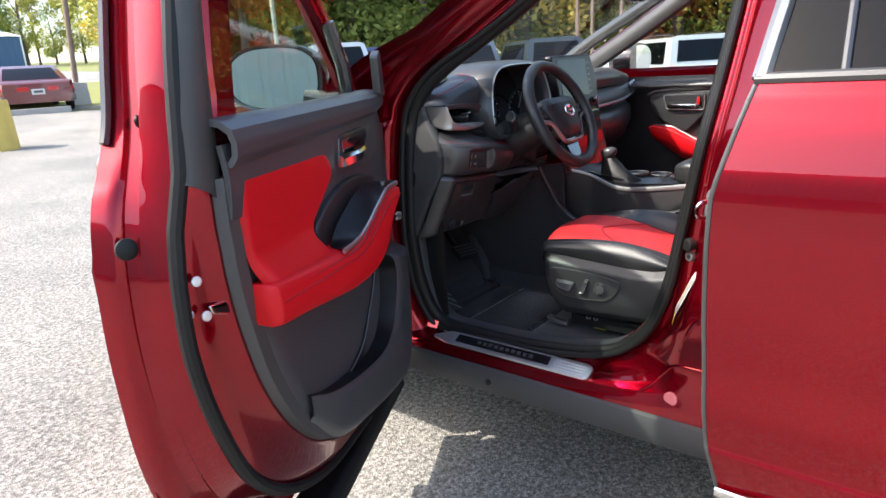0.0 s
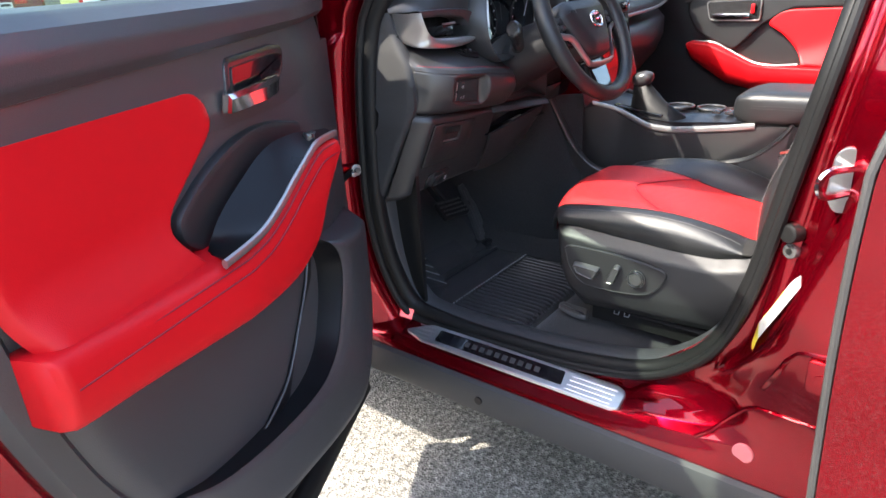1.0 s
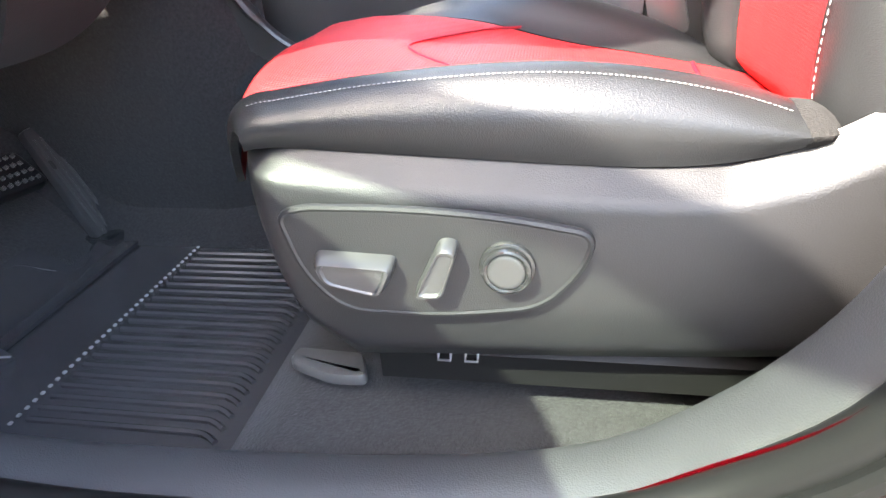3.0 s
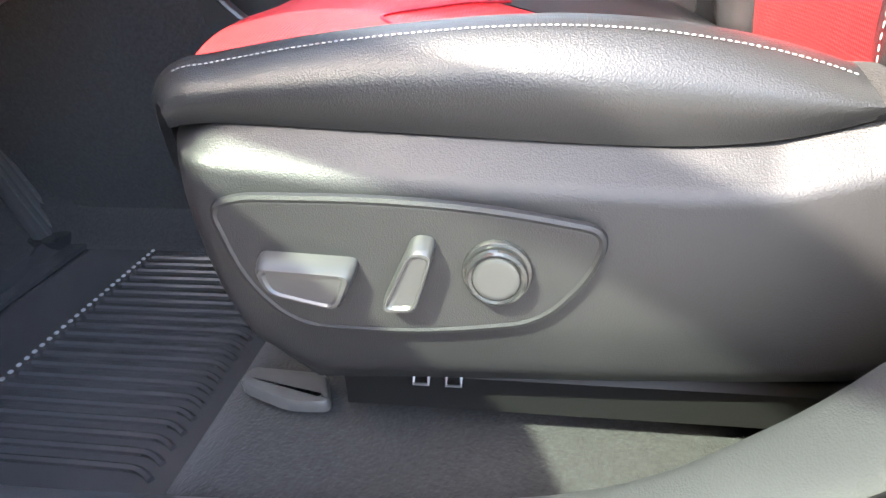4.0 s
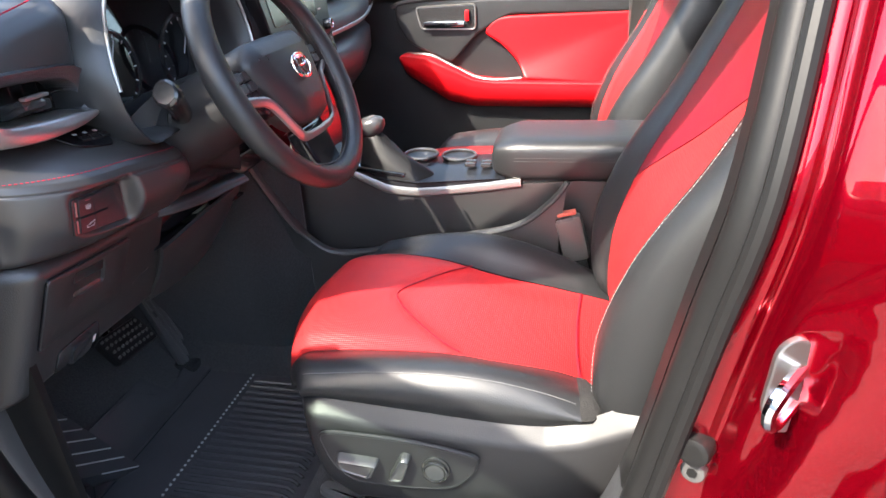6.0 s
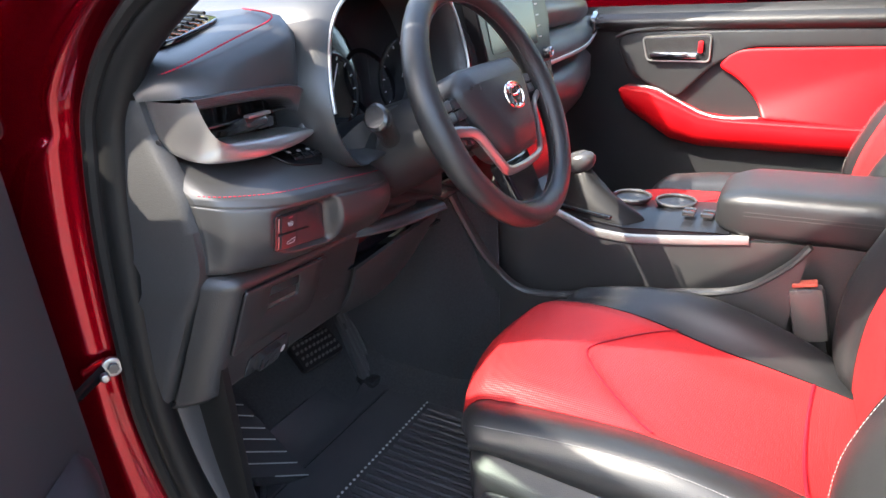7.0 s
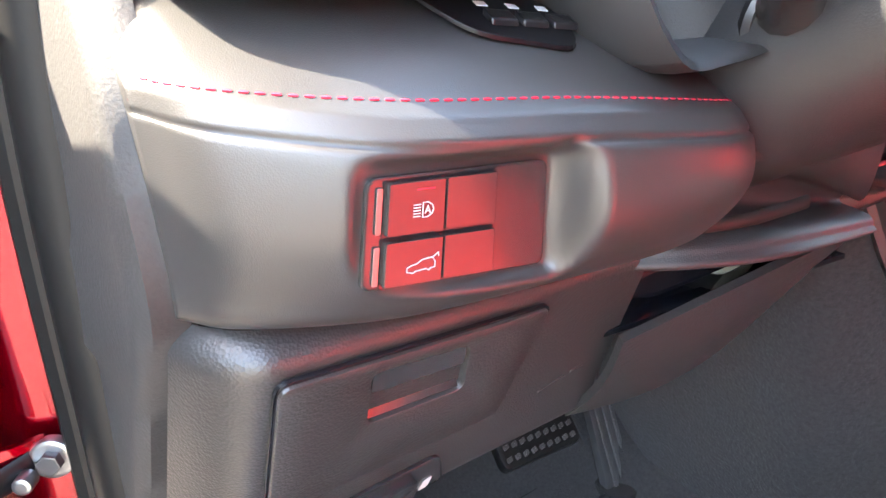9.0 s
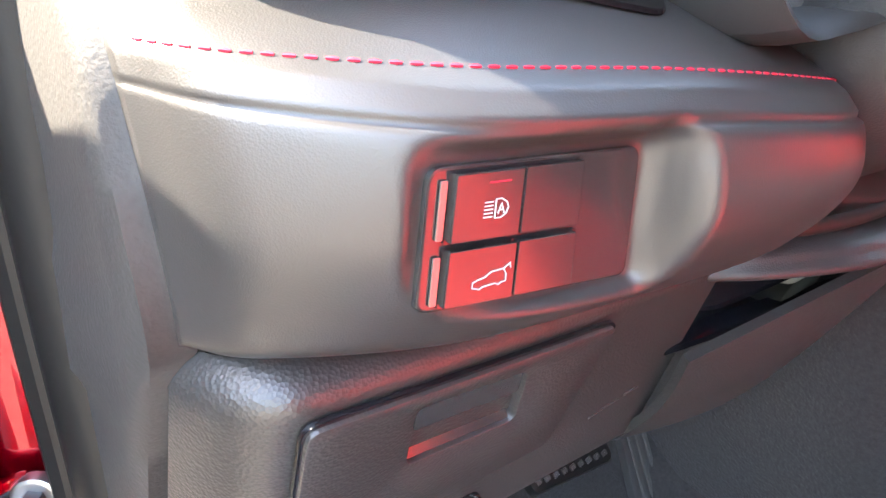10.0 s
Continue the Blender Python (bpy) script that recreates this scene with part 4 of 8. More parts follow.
for i in range(4):
    u0 = 0.30 + 0.17 * (i // 2)
    key_on_plate("window_switch", u0, u0 + 0.13, 0.18 + 0.36 * (i % 2), 0.46 + 0.36 * (i % 2), 0.007, SMOOTH, "black window switch")
for i in range(2):
    key_on_plate("lock_button", 0.66, 0.74, 0.18 + 0.36 * i, 0.46 + 0.36 * i, 0.005, SMOOTH)
    key_on_plate("mark", 0.69, 0.71, 0.27 + 0.36 * i, 0.37 + 0.36 * i, 0.0056, WHITE_PRINT, "white printed mark")
knob = part("mirror_knob", disc(plate_f(0.87, 0.5, 0), (0.05, -0.1, 1), 0.009, 0.014, 16, 0.003), SMOOTH, plate, "round mirror knob")
part("knob_ring", tube([plate_f(0.87, 0.5, 0.014) + Vector((0.007 * math.cos(k * math.tau / 16), 0.007 * math.sin(k * math.tau / 16), 0)) for k in range(16)], 0.001, 6, True), SATIN, knob)

# pull handle: bezel, dark cup and chrome lever
HB = roundpoly([(0.476, 1.062), (0.488, 1.003), (0.375, 0.996), (0.335, 1.006), (0.302, 1.035), (0.296, 1.062), (0.33, 1.068)], 0.014)
handle = part("inner_handle", prism(HB, dp, 0.012, 0.005), SMOOTH, door, "black bezel with a chrome inner door handle")
part("cup", prism(inset(HB, 0.012), lambda a, b, h: D(a, b, 0.0125 + h), 0.0016, 0.0006), PIANO, handle)
part("lever", loft([[D(a, z + dz, n + dn) for dz, dn in ((-0.010, 0), (-0.011, 0.012), (0.006, 0.016), (0.012, 0.012), (0.012, 0.004))] for a, z, n in ((0.500, 1.010, 0.010), (0.478, 1.012, 0.016), (0.42, 1.015, 0.022), (0.375, 1.018, 0.018))]), CHROME, handle, "chrome lever")

# map pocket: a well with its shade put into the colour, behind a broad raised moulding that fills the front of the
# panel
LIP = catmull([(0.308, 0.772, 0.002), (0.302, 0.760, 0.046), (0.279, 0.722, 0.050), (0.286, 0.680, 0.050), (0.306, 0.640, 0.050), (0.350, 0.585, 0.050), (0.430, 0.556, 0.048), (0.570, 0.560, 0.040), (0.685, 0.575, 0.026), (0.755, 0.600, 0.010)], 6)
FOOT = catmull([(0.06, 0.722, 0), (0.055, 0.710, 0), (0.045, 0.685, 0), (0.045, 0.63, 0), (0.045, 0.56, 0), (0.07, 0.475, 0), (0.20, 0.402, 0), (0.42, 0.402, 0), (0.62, 0.435, 0), (0.752, 0.545, 0)], 6)
rings = []
for p, q in zip(LIP, FOOT):
    ring = []
    for f, k in ((0.0, 0.92), (0.03, 1.0), (0.10, 1.06), (0.14, 1.07), (0.45, 1.04), (0.68, 1.0), (0.78, 0.92), (0.87, 0.55), (0.95, 0.2), (1.0, -0.1)):
        ring.append(D(p.x + (q.x - p.x) * f, p.y + (q.y - p.y) * f, 0.004 + p.z * k))
    rings.append(ring)
part("map_pocket", loft(rings, False, False), DOOR_TRIM, door, "dark grey map pocket moulding", 60)
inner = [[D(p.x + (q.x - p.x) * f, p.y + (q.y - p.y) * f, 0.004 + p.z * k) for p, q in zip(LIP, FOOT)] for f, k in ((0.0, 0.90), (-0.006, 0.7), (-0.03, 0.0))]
# near-black on this wall stands in for the shade inside the pocket
part("pocket_wall", loft(inner, False, False), SWITCH_BLACK, door, "inner wall of the map pocket, coloured near-black as shade", 60)
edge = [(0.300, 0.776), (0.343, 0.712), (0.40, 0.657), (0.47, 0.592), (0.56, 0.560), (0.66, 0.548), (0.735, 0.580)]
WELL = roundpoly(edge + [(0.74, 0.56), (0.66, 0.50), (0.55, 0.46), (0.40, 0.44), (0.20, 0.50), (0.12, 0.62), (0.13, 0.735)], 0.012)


def well_f(a, b, h):
    return D(a, b, h + 0.013 * math.exp(-((b - 0.60) / 0.20) ** 2) * math.exp(-((a - 0.42) / 0.35) ** 2))


# flat sheet on the panel; its near-black paints the shade of a deep well
part("pocket_well", prism(WELL, well_f, 0.003, 0.001), SWITCH_BLACK, door, "flat near-black sheet for the shade in the pocket well")
part("pocket_edge", tube([well_f(a, z, 0.0035) for a, z in resample_az(edge)], 0.0022, 6), GREY_TRIM, door, "thin pale edge of the map pocket")

# latch, screws, plug
LATCH = roundpoly([(0.956, 0.857), (0.93, 0.854), (0.880, 0.843), (0.858, 0.848), (0.853, 0.828), (0.880, 0.817), (0.93, 0.832), (0.952, 0.842)], 0.004)
latch = part("latch_plate", prism(LATCH, lambda a, b, h: D(a, b, -0.029 + h - 0.10 * (a - 0.93)), 0.005, 0.0015), CHROME, door, "chrome-edged dark latch slot")
part("latch_slot", prism(inset(LATCH, 0.0035), lambda a, b, h: D(a, b, -0.0235 + h - 0.10 * (a - 0.93)), 0.0012, 0.0004), SWITCH_BLACK, latch, "dark slot")
for p in ((-1.640, -0.036, 0.921), (-1.651, -0.018, 0.868), (-1.636, -0.041, 0.866)):
    part("screw", disc(Vector(p) + Vector((0, 0.001, 0)), (-0.1, -1, 0.15), 0.0082, 0.004, 14, 0.0015), STEEL, door, "bare steel screw")
part("grommet", disc((-1.698, 0.038, 0.976), (-0.15, -1, 0.1), 0.0165, 0.005, 20, 0.002, dome=0.002), RUBBER, door, "black rubber grommet")
part("grommet", disc(D(0.915, 1.135, -0.118), N_DIR, 0.010, 0.004, 14), RUBBER, door)
strap = tube(catmull([(-0.742, 0.388, 0.784), (-0.80, 0.372, 0.775), (-0.86, 0.345, 0.772), (-0.91, 0.325, 0.772)], 5), 0.0085, 8, flat=0.35, up=(0, 0, 1))
part("check_strap", strap, SWITCH_BLACK, door, "black door check strap")
bracket = part("check_bracket", disc((-0.738, 0.386, 0.784), (-0.45, -1, 0.1), 0.0125, 0.007, 28, 0.002), STRIKER, door, "steel check strap eyelet with its bolt")
part("bolt", disc((-0.7405, 0.3795, 0.7845), (-0.45, -1, 0.1), 0.0068, 0.006, 6, 0.0008), LEVER, bracket, "hexagonal bolt head")
part("rivet", disc((-0.7530, 0.3800, 0.7790), (-0.45, -1, 0.1), 0.0055, 0.010, 16, 0.002), STRIKER, bracket)
part("bracket_arm", rbox(-0.757, 0.389, 0.789, 0.034, 0.006, 0.016, 0.003), PAINT, bracket, "red painted bracket")

# outside mirror, carried by the door on its outer side; its glass faces along the door
def mirror_ring(s, da, grow=0.0):
    ring = []
    for k in range(32):
        an = k * math.tau / 32
        ca, sa = math.cos(an), math.sin(an)
        n = -0.268 + 0.142 * s * (abs(ca) ** 0.7) * (1 if ca > 0 else -1)
        z = 1.180 + 0.086 * s * (abs(sa) ** 0.7) * (1 if sa > 0 else -1) * (1.0 if ca > 0 else 1 - 0.18 * ca * ca)
        ring.append(D(0.12 + da, z, n))
    return ring


mirror = part("wing_mirror", loft([mirror_ring(0.35, -0.10), mirror_ring(0.75, -0.085), mirror_ring(0.97, -0.05), mirror_ring(1.03, -0.01), mirror_ring(1.0, 0.006), mirror_ring(0.93, 0.004), mirror_ring(0.90, -0.008)]), PIANO, door, "gloss black wing mirror with a mirror glass")
bm = bmesh.new()
bm.faces.new([bm.verts.new(p + A_DIR * 0.008) for p in mirror_ring(0.90, -0.004)])
part("mirror_glass", bm, MIRROR, mirror, "mirror glass")
part("mirror_arm", tube([D(0.13, 1.115, -0.08), D(0.13, 1.115, -0.13), D(0.115, 1.125, -0.18)], 0.026, 10, flat=0.6), PIANO, mirror)
poly = [Vector((0.104 * (abs(math.cos(k * math.tau / 28)) ** 0.75) * (1 if math.cos(k * math.tau / 28) > 0 else -1), 0.068 * (abs(math.sin(k * math.tau / 28)) ** 0.75) * (1 if math.sin(k * math.tau / 28) > 0 else -1))) for k in range(28)]

# ---- seats ----
CU_Y = (-0.45, -0.40, -0.35, -0.30, -0.25, -0.20, -0.15, -0.10, -0.05, 0.0, 0.05)
CU_LOW = (0.700, 0.690, 0.672, 0.666, 0.667, 0.670, 0.673, 0.676, 0.679, 0.680, 0.680)      # the lower edge of the outer side
CU_STITCH = (0.660, 0.682, 0.703, 0.715, 0.722, 0.7235, 0.721, 0.717, 0.710, 0.702, 0.690)  # the stitched edge of the outer bolster
CU_OUT = (0.645, 0.664, 0.682, 0.688, 0.692, 0.698, 0.697, 0.694, 0.690, 0.684, 0.668)      # where the insert meets the outer bolster
CU_MID = (0.630, 0.645, 0.658, 0.667, 0.674, 0.681, 0.688, 0.694, 0.700, 0.703, 0.690)
CU_IN = (0.635, 0.648, 0.658, 0.668, 0.676, 0.688, 0.703, 0.711, 0.713, 0.708, 0.692)       # where it meets the inner bolster
CU_TOP = (0.630, 0.655, 0.683, 0.702, 0.718, 0.728, 0.727, 0.722, 0.712, 0.697, 0.675)      # the inner bolster's crest


def along(y, row):
    return sum(float(np.interp(y + d, CU_Y, row)) for d in (-0.024, -0.012, 0.0, 0.012, 0.024)) / 5


def cushion_f(xc, half, u, v, y_rear=-0.445):
    """The seat cushion's skin: u from the outer side over the top to the inner side, v from the front lip to the back."""
    xs = (-1.0, -1.03, -0.955, -0.86, -0.72, -0.585, -0.30, 0.0, 0.30, 0.585, 0.75, 0.90, 0.99, 1.0)
    k = u * 13
    i = min(int(k), 12)
    t = k - i
    near = [max(i - 1, 0), i, i + 1, min(i + 2, 13)]
    def cr(q):
        a, b, c, d = (q[w] for w in near)
        return 0.5 * (2 * b + (c - a) * t + (2 * a - 5 * b + 4 * c - d) * t * t + (3 * b - a - 3 * c + d) * t ** 3)
    sx = cr(xs)
    outer = max(0.0, 1 - u / 0.20)
    R = 0.052 - 0.022 * min(1.0, max(0.0, (abs(sx) - 0.6) / 0.4))
    yf = 0.078 - 0.088 * min(sx * sx, 1.05) - R
    if v < 0.25:
        th = (1 - v / 0.25) * (1.75 - 0.65 * outer)
        y, drop, at = yf + R * math.sin(th), R * (1 - math.cos(th)) * 1.1 * (1 - 0.75 * outer) * (1 - 0.35 * min(1.0, max(0.0, (-sx - 0.6) / 0.35))), yf
    else:
        y = yf + (y_rear - yf) * (v - 0.25) / 0.75
        drop, at = 0.0, y
    lo, st, ou, mi, ins, tp = (along(at, r) for r in (CU_LOW, CU_STITCH, CU_OUT, CU_MID, CU_IN, CU_TOP))
    z = cr((lo, lo + 0.55 * (st - lo), st, st + 0.004, 0.5 * (st + ou) + 0.005, ou, 0.3 * ou + 0.7 * mi, mi, 0.3 * ins + 0.7 * mi, ins, tp - 0.006, tp, tp - 0.03, tp - 0.07))
    return Vector((xc + half * sx, y, z - drop))


def seat(xc, mirror, y0=0.0):
    """mirror is 1 for the driver seat, -1 for the passenger seat."""
    half = 0.222
    sd = mirror
    who = "driver_seat" if sd > 0 else "passenger_seat"
    s = thing(who, (xc, -0.25, 0.40), "black leather front seat with red perforated inserts", "car seat", "front seats")
    def cf(u, v):
        p = cushion_f(0, half, u, v)
        return Vector((xc + sd * p.x, p.y + y0, p.z))
    def piece(name, u0, u1, mat, label, v0=0.0, v1=1.0, lift=0.0):
        return part(name, sheet(lambda u, v: cf(u0 + (u1 - u0) * u, v0 + (v1 - v0) * v) + Vector((0, 0, lift)), 16, 40, -0.006 * sd), mat, s, label, 60)
    def vee(u):
        """Where the raised front of the insert ends: a blunt V."""
        d = abs(u - 0.555)
        return 0.420 + 1.165 * (math.hypot(d, 0.02) - 0.02)
    def ins_f(u, v):
        w = 0.3865 + 0.304 * u
        x = (vee(w) - v) / 0.014
        rise = 0.009 / (1 + math.exp(-max(-30, min(30, x)))) * min(1, 9 * u, 9 * (1 - u)) * min(1, v / 0.2)
        return cf(w, v) + Vector((0, 0, rise))
    cl = piece("outer_bolster", 0.0, 0.3835, LEATHER, "black leather side bolster with white stitching", v1=0.860)
    end = [cf(0.3835 * k / 20, 0.857) for k in range(21)]
    mid = Vector((xc - sd * 0.195, -0.378 + y0, 0.684))
    part("bolster_end", loft([[p.lerp(mid, w) + Vector((0, d, 0)) for p in end] for w, d in ((0.0, 0.0), (0.06, -0.012), (0.35, -0.018), (0.9, -0.018))], False, False), FELT, s, "fuzzy grey felt behind the bolster")
    ins = part("cushion_insert", sheet(ins_f, 40, 90, -0.006 * sd), RED_MESH, s, "red perforated leather seat insert", 60)
    cr = piece("inner_bolster", 0.694, 1.0, LEATHER, "black leather side bolster")
    part("stitching", stitches([cf(0.158, 0.16 + 0.69 * k / 30) + Vector((-sd * 0.0008, 0, 0.0004)) for k in range(31)], 104, 0.0005), WHITE_THREAD, cl, "white thread stitching")
    seam = [cf(0.388 + 0.301 * k / 40, vee(0.388 + 0.301 * k / 40)) + Vector((0, 0, 0.0050)) for k in range(41)]
    part("seam", tube(seam, 0.0014, 6), DARK_RED, ins, "sunken seam across the insert")
    part("seam", tube([cf(0.388 + 0.301 * k / 10, 0.868) + Vector((0, 0, 0.0003)) for k in range(11)], 0.0025, 6), DARK_RED, ins)
    part("cushion_base", sheet(lambda u, v: (xc + (u - 0.5) * 0.36, -0.40 + v * 0.355 + y0, 0.615), 4, 4, 0.05), LEATHER, s)

    # backrest: its face follows the recline, a across, z up, d forwards out of it
    def tabled(z, zs, vs):
        if z <= zs[0]:
            return vs[0]
        for z0, z1, v0, v1 in zip(zs, zs[1:], vs, vs[1:]):
            if z <= z1:
                return v0 + (v1 - v0) * (z - z0) / (z1 - z0)
        return vs[-1] + (vs[-1] - vs[-2]) / (zs[-1] - zs[-2]) * (z - zs[-1])
    def face_y(z):
        q = lambda w: tabled(w, (0.60, 0.72, 0.80, 0.90, 1.0, 1.1, 1.25, 1.32), (-0.418, -0.412, -0.42, -0.455, -0.508, -0.552, -0.615, -0.64))
        return (q(z - 0.03) + q(z) + q(z + 0.03)) / 3
    def br(a, h, d):
        z = 0.60 + h * 1.0
        return Vector((xc + sd * a, face_y(z) + y0 + d, z))
    def back_f(u, v):
        sec = [(-1.0, -0.09), (-1.03, -0.035), (-0.985, 0.010), (-0.90, 0.030), (-0.79, 0.034), (-0.68, 0.020), (-0.585, 0.006), (-0.30, 0.0), (0, -0.003)]
        sec = sec + [(-a, d) for a, d in sec[-2::-1]]
        k = u * (len(sec) - 1)
        i = min(int(k), len(sec) - 2)
        t = k - i
        p = [sec[max(i - 1, 0)], sec[i], sec[i + 1], sec[min(i + 2, len(sec) - 1)]]
        def cr2(q):
            a, b, c, d = (w[q] for w in p)
            return 0.5 * (2 * b + (c - a) * t + (2 * a - 5 * b + 4 * c - d) * t * t + (3 * b - a - 3 * c + d) * t ** 3)
        sx, d = cr2(0), cr2(1)
        h = v * 0.72
        z = 0.60 + h
        w = 0.2225 * (1 - 0.10 * max(0, z - 1.05) / 0.27 - 0.06 * max(0, 0.70 - z) / 0.1)
        amp = tabled(z, (0.60, 0.70, 0.78, 0.88, 0.98, 1.1, 1.3), (0.5, 0.95, 1.05, 0.95, 0.65, 0.5, 0.35)) if d > 0 else 1.0
        low = -0.05 * max(0, 0.08 - v) / 0.08
        top = -0.06 * (max(0, v - 0.9) / 0.1) ** 2
        return br(w * sx, h, d * amp + low + top)
    def bpiece(name, u0, u1, mat, label, v0=0.0, v1=1.0, lift=0.0):
        return part(name, sheet(lambda u, v: back_f(u0 + (u1 - u0) * u, v0 + (v1 - v0) * v) + Vector((0, lift, 0)), 16, 40, -0.006 * sd), mat, s, label, 60)
    ob_l = bpiece("back_outer_bolster", 0.0, 0.318, LEATHER, "black leather backrest bolster with white stitching")
    bpiece("back_inner_bolster", 0.626, 1.0, LEATHER, "black leather backrest bolster")
    def split(u):
        """The seam between the two inserts climbs from the inner to the outer side."""
        return 0.70 - 0.33 * (u - 0.32) / 0.304
    def lower_f(u, v):
        w = 0.320 + 0.304 * u
        return back_f(w, (split(w) - 0.002) * v)
    def upper_f(u, v):
        w = 0.320 + 0.304 * u
        return back_f(w, split(w) + 0.002 + (0.998 - split(w)) * v)
    part("back_insert", sheet(lower_f, 24, 40, -0.006 * sd), RED_MESH, s, "red perforated lower backrest insert", 60)
    part("back_upper_insert", sheet(upper_f, 24, 40, -0.006 * sd), DARK_RED, s, "dark red leather upper backrest insert", 60)
    part("stitching", stitches([back_f(0.225, 0.06 + 0.9 * k / 30) + Vector((-0.0005 * sd, 0.0015, 0.0008)) for k in range(31)], 130, 0.0005), WHITE_THREAD, ob_l, "white thread stitching")
    part("back_shell", sheet(lambda u, v: br((u - 0.5) * 0.43, v * 0.70, -0.085 - 0.02 * math.sin(u * 3.1)), 10, 16, 0.012), PLASTIC, s, "black plastic seat back")
    part("headrest", loft([[br(0.125 * math.cos(k * math.tau / 20) * q, 0.83 + 0.085 * math.sin(k * math.tau / 20) * q, 0.0 + dd) for k in range(20)] for q, dd in ((0.6, 0.055), (0.9, 0.045), (1, 0.0), (0.9, -0.04), (0.6, -0.05))]), LEATHER, s, "black leather headrest")
    for a in (-0.06, 0.06):
        part("headrest_post", tube([br(a, 0.66, -0.04), br(a, 0.80, -0.02)], 0.006, 8), CHROME, s)

    # plastic side cover with the controls
    def side(y, z, out):
        return Vector((xc - sd * (0.236 + out - 0.10 * max(0.0, 0.57 - z)), y + y0, z))
    def cover(u, v):
        top_y, top_z = [0.004, -0.05, -0.13, -0.21, -0.29, -0.33, -0.37, -0.42, -0.50], [0.674, 0.681, 0.676, 0.671, 0.667, 0.668, 0.680, 0.708, 0.735]
        bot_y, bot_z = [-0.011, -0.045, -0.075, -0.16, -0.25, -0.33, -0.39, -0.46, -0.54], [0.640, 0.534, 0.507, 0.512, 0.516, 0.521, 0.526, 0.548, 0.58]
        k = u * 8
        i = min(int(k), 7)
        t = k - i
        f = lambda q: q[i] * (1 - t) + q[i + 1] * t
        y, z = f(bot_y) * (1 - v) + f(top_y) * v, f(bot_z) * (1 - v) + f(top_z) * v
        edge = min(1.0, u / 0.10)
        out = -(0.026 + 0.032 * v) * (1 - edge) ** 2 + 0.008 * math.sin(v * 3.14)
        out -= 0.018 * max(0, v - 0.86) / 0.14
        out -= 0.012 * max(0.0, 0.12 - v) / 0.12
        return side(y, z, out)
    cov = part("side_cover", sheet(cover, 48, 28, 0.006), COVER, s, "grained black plastic seat side cover", 60)
    part("front_cover", sheet(lambda u, v: Vector((xc - sd * 0.205 + sd * u * 0.40, -0.022 + y0 - 0.02 * (1 - v) + 0.03 * math.sin(u * 3.14), 0.592 + v * 0.06)), 10, 6, 0.006), COVER, s)
    if sd > 0:
        pl = roundpoly([(-0.042, 0.641, 0.010), (-0.06, 0.6465, 0.02), (-0.13, 0.6465, 0.05), (-0.19, 0.642, 0.05), (-0.250, 0.631, 0.012), (-0.242, 0.606, 0.03), (-0.218, 0.577, 0.03), (-0.15, 0.567, 0.05), (-0.08, 0.569, 0.03), (-0.054, 0.597, 0.03)], 0.02, 6)
        fin = lambda a, b, h: side(a, b, 0.010 + h)
        panel = part("control_panel", prism(pl, fin, 0.0035, 0.002), COVER, cov, "recessed seat control panel")
        part("panel_rim", tube([side(p.x, p.y, 0.0112) for p in pl], 0.0030, 8, True), COVER, cov)
        def lever(poly, high, droop):
            """A tapered lever with a raised rim and a dished front."""
            c = sum((Vector((p.x, p.y)) for p in poly), Vector((0, 0))) / len(poly)
            rings = []
            for k, h in ((1.0, 0.0), (1.0, 0.4), (0.95, 0.85), (0.88, 1.0), (0.80, 1.0), (0.74, 0.9), (0.3, 0.86)):
                rings.append([side(c.x + (p.x - c.x) * k, c.y + (p.y - c.y) * k + droop * h, 0.0125 + high * h) for p in poly])
            return loft(rings)
        lev = roundpoly([(-0.064, 0.617), (-0.123, 0.614), (-0.112, 0.590), (-0.069, 0.600)], 0.007)
        part("seat_lever", lever(lev, 0.014, -0.004), LEVER, panel, "satin grey seat slide lever")
        lev = roundpoly([(-0.152, 0.629), (-0.165, 0.627), (-0.152, 0.589), (-0.132, 0.588)], 0.006)
        part("recline_lever", lever(lev, 0.013, -0.003), LEVER, panel, "satin grey recline lever")
        knob_c = side(-0.195, 0.608, 0.0135)
        knob = part("lumbar_knob", disc(knob_c, (-1, 0, 0), 0.0185, 0.004, 32, 0.002), SMOOTH, panel, "round lumbar control knob")
        part("knob_ring", tube([knob_c + Vector((-0.0075, 0.0142 * math.cos(k * math.tau / 32), 0.0142 * math.sin(k * math.tau / 32))) for k in range(32)], 0.0022, 8, True), SMOOTH, knob)
        part("knob_cap", disc(knob_c + Vector((-0.004, 0, 0)), (-1, 0, 0), 0.0125, 0.006, 28, 0.002), LEVER, knob)
    for dx in (-0.19, 0.17):
        x = xc + sd * dx
        rail = part("seat_rail", along_y([(x - 0.010, 0.470), (x - 0.010, 0.497), (x - 0.004, 0.504), (x + 0.024, 0.504), (x + 0.030, 0.497), (x + 0.030, 0.470)], [-0.085 + y0, -0.2 + y0, -0.5 + y0], closed=True), RUBBER, s, "black steel seat rail")
        part("rail_foot", prism(roundpoly([(-0.018, -0.050), (0.018, -0.036), (0.015, 0.024), (-0.008, 0.027), (-0.020, -0.02)], 0.010), lambda a, b, h: Vector((x + a + 0.018 * sd, -0.018 + y0 + b, 0.450 + 0.65 * h + 0.25 * max(0, b))), 0.016, 0.006), SATIN, rail, "grey plastic rail foot cover")
        part("rear_foot", rbox(x, -0.46 + y0, 0.458, 0.05, 0.06, 0.036, 0.006), SMOOTH, rail)
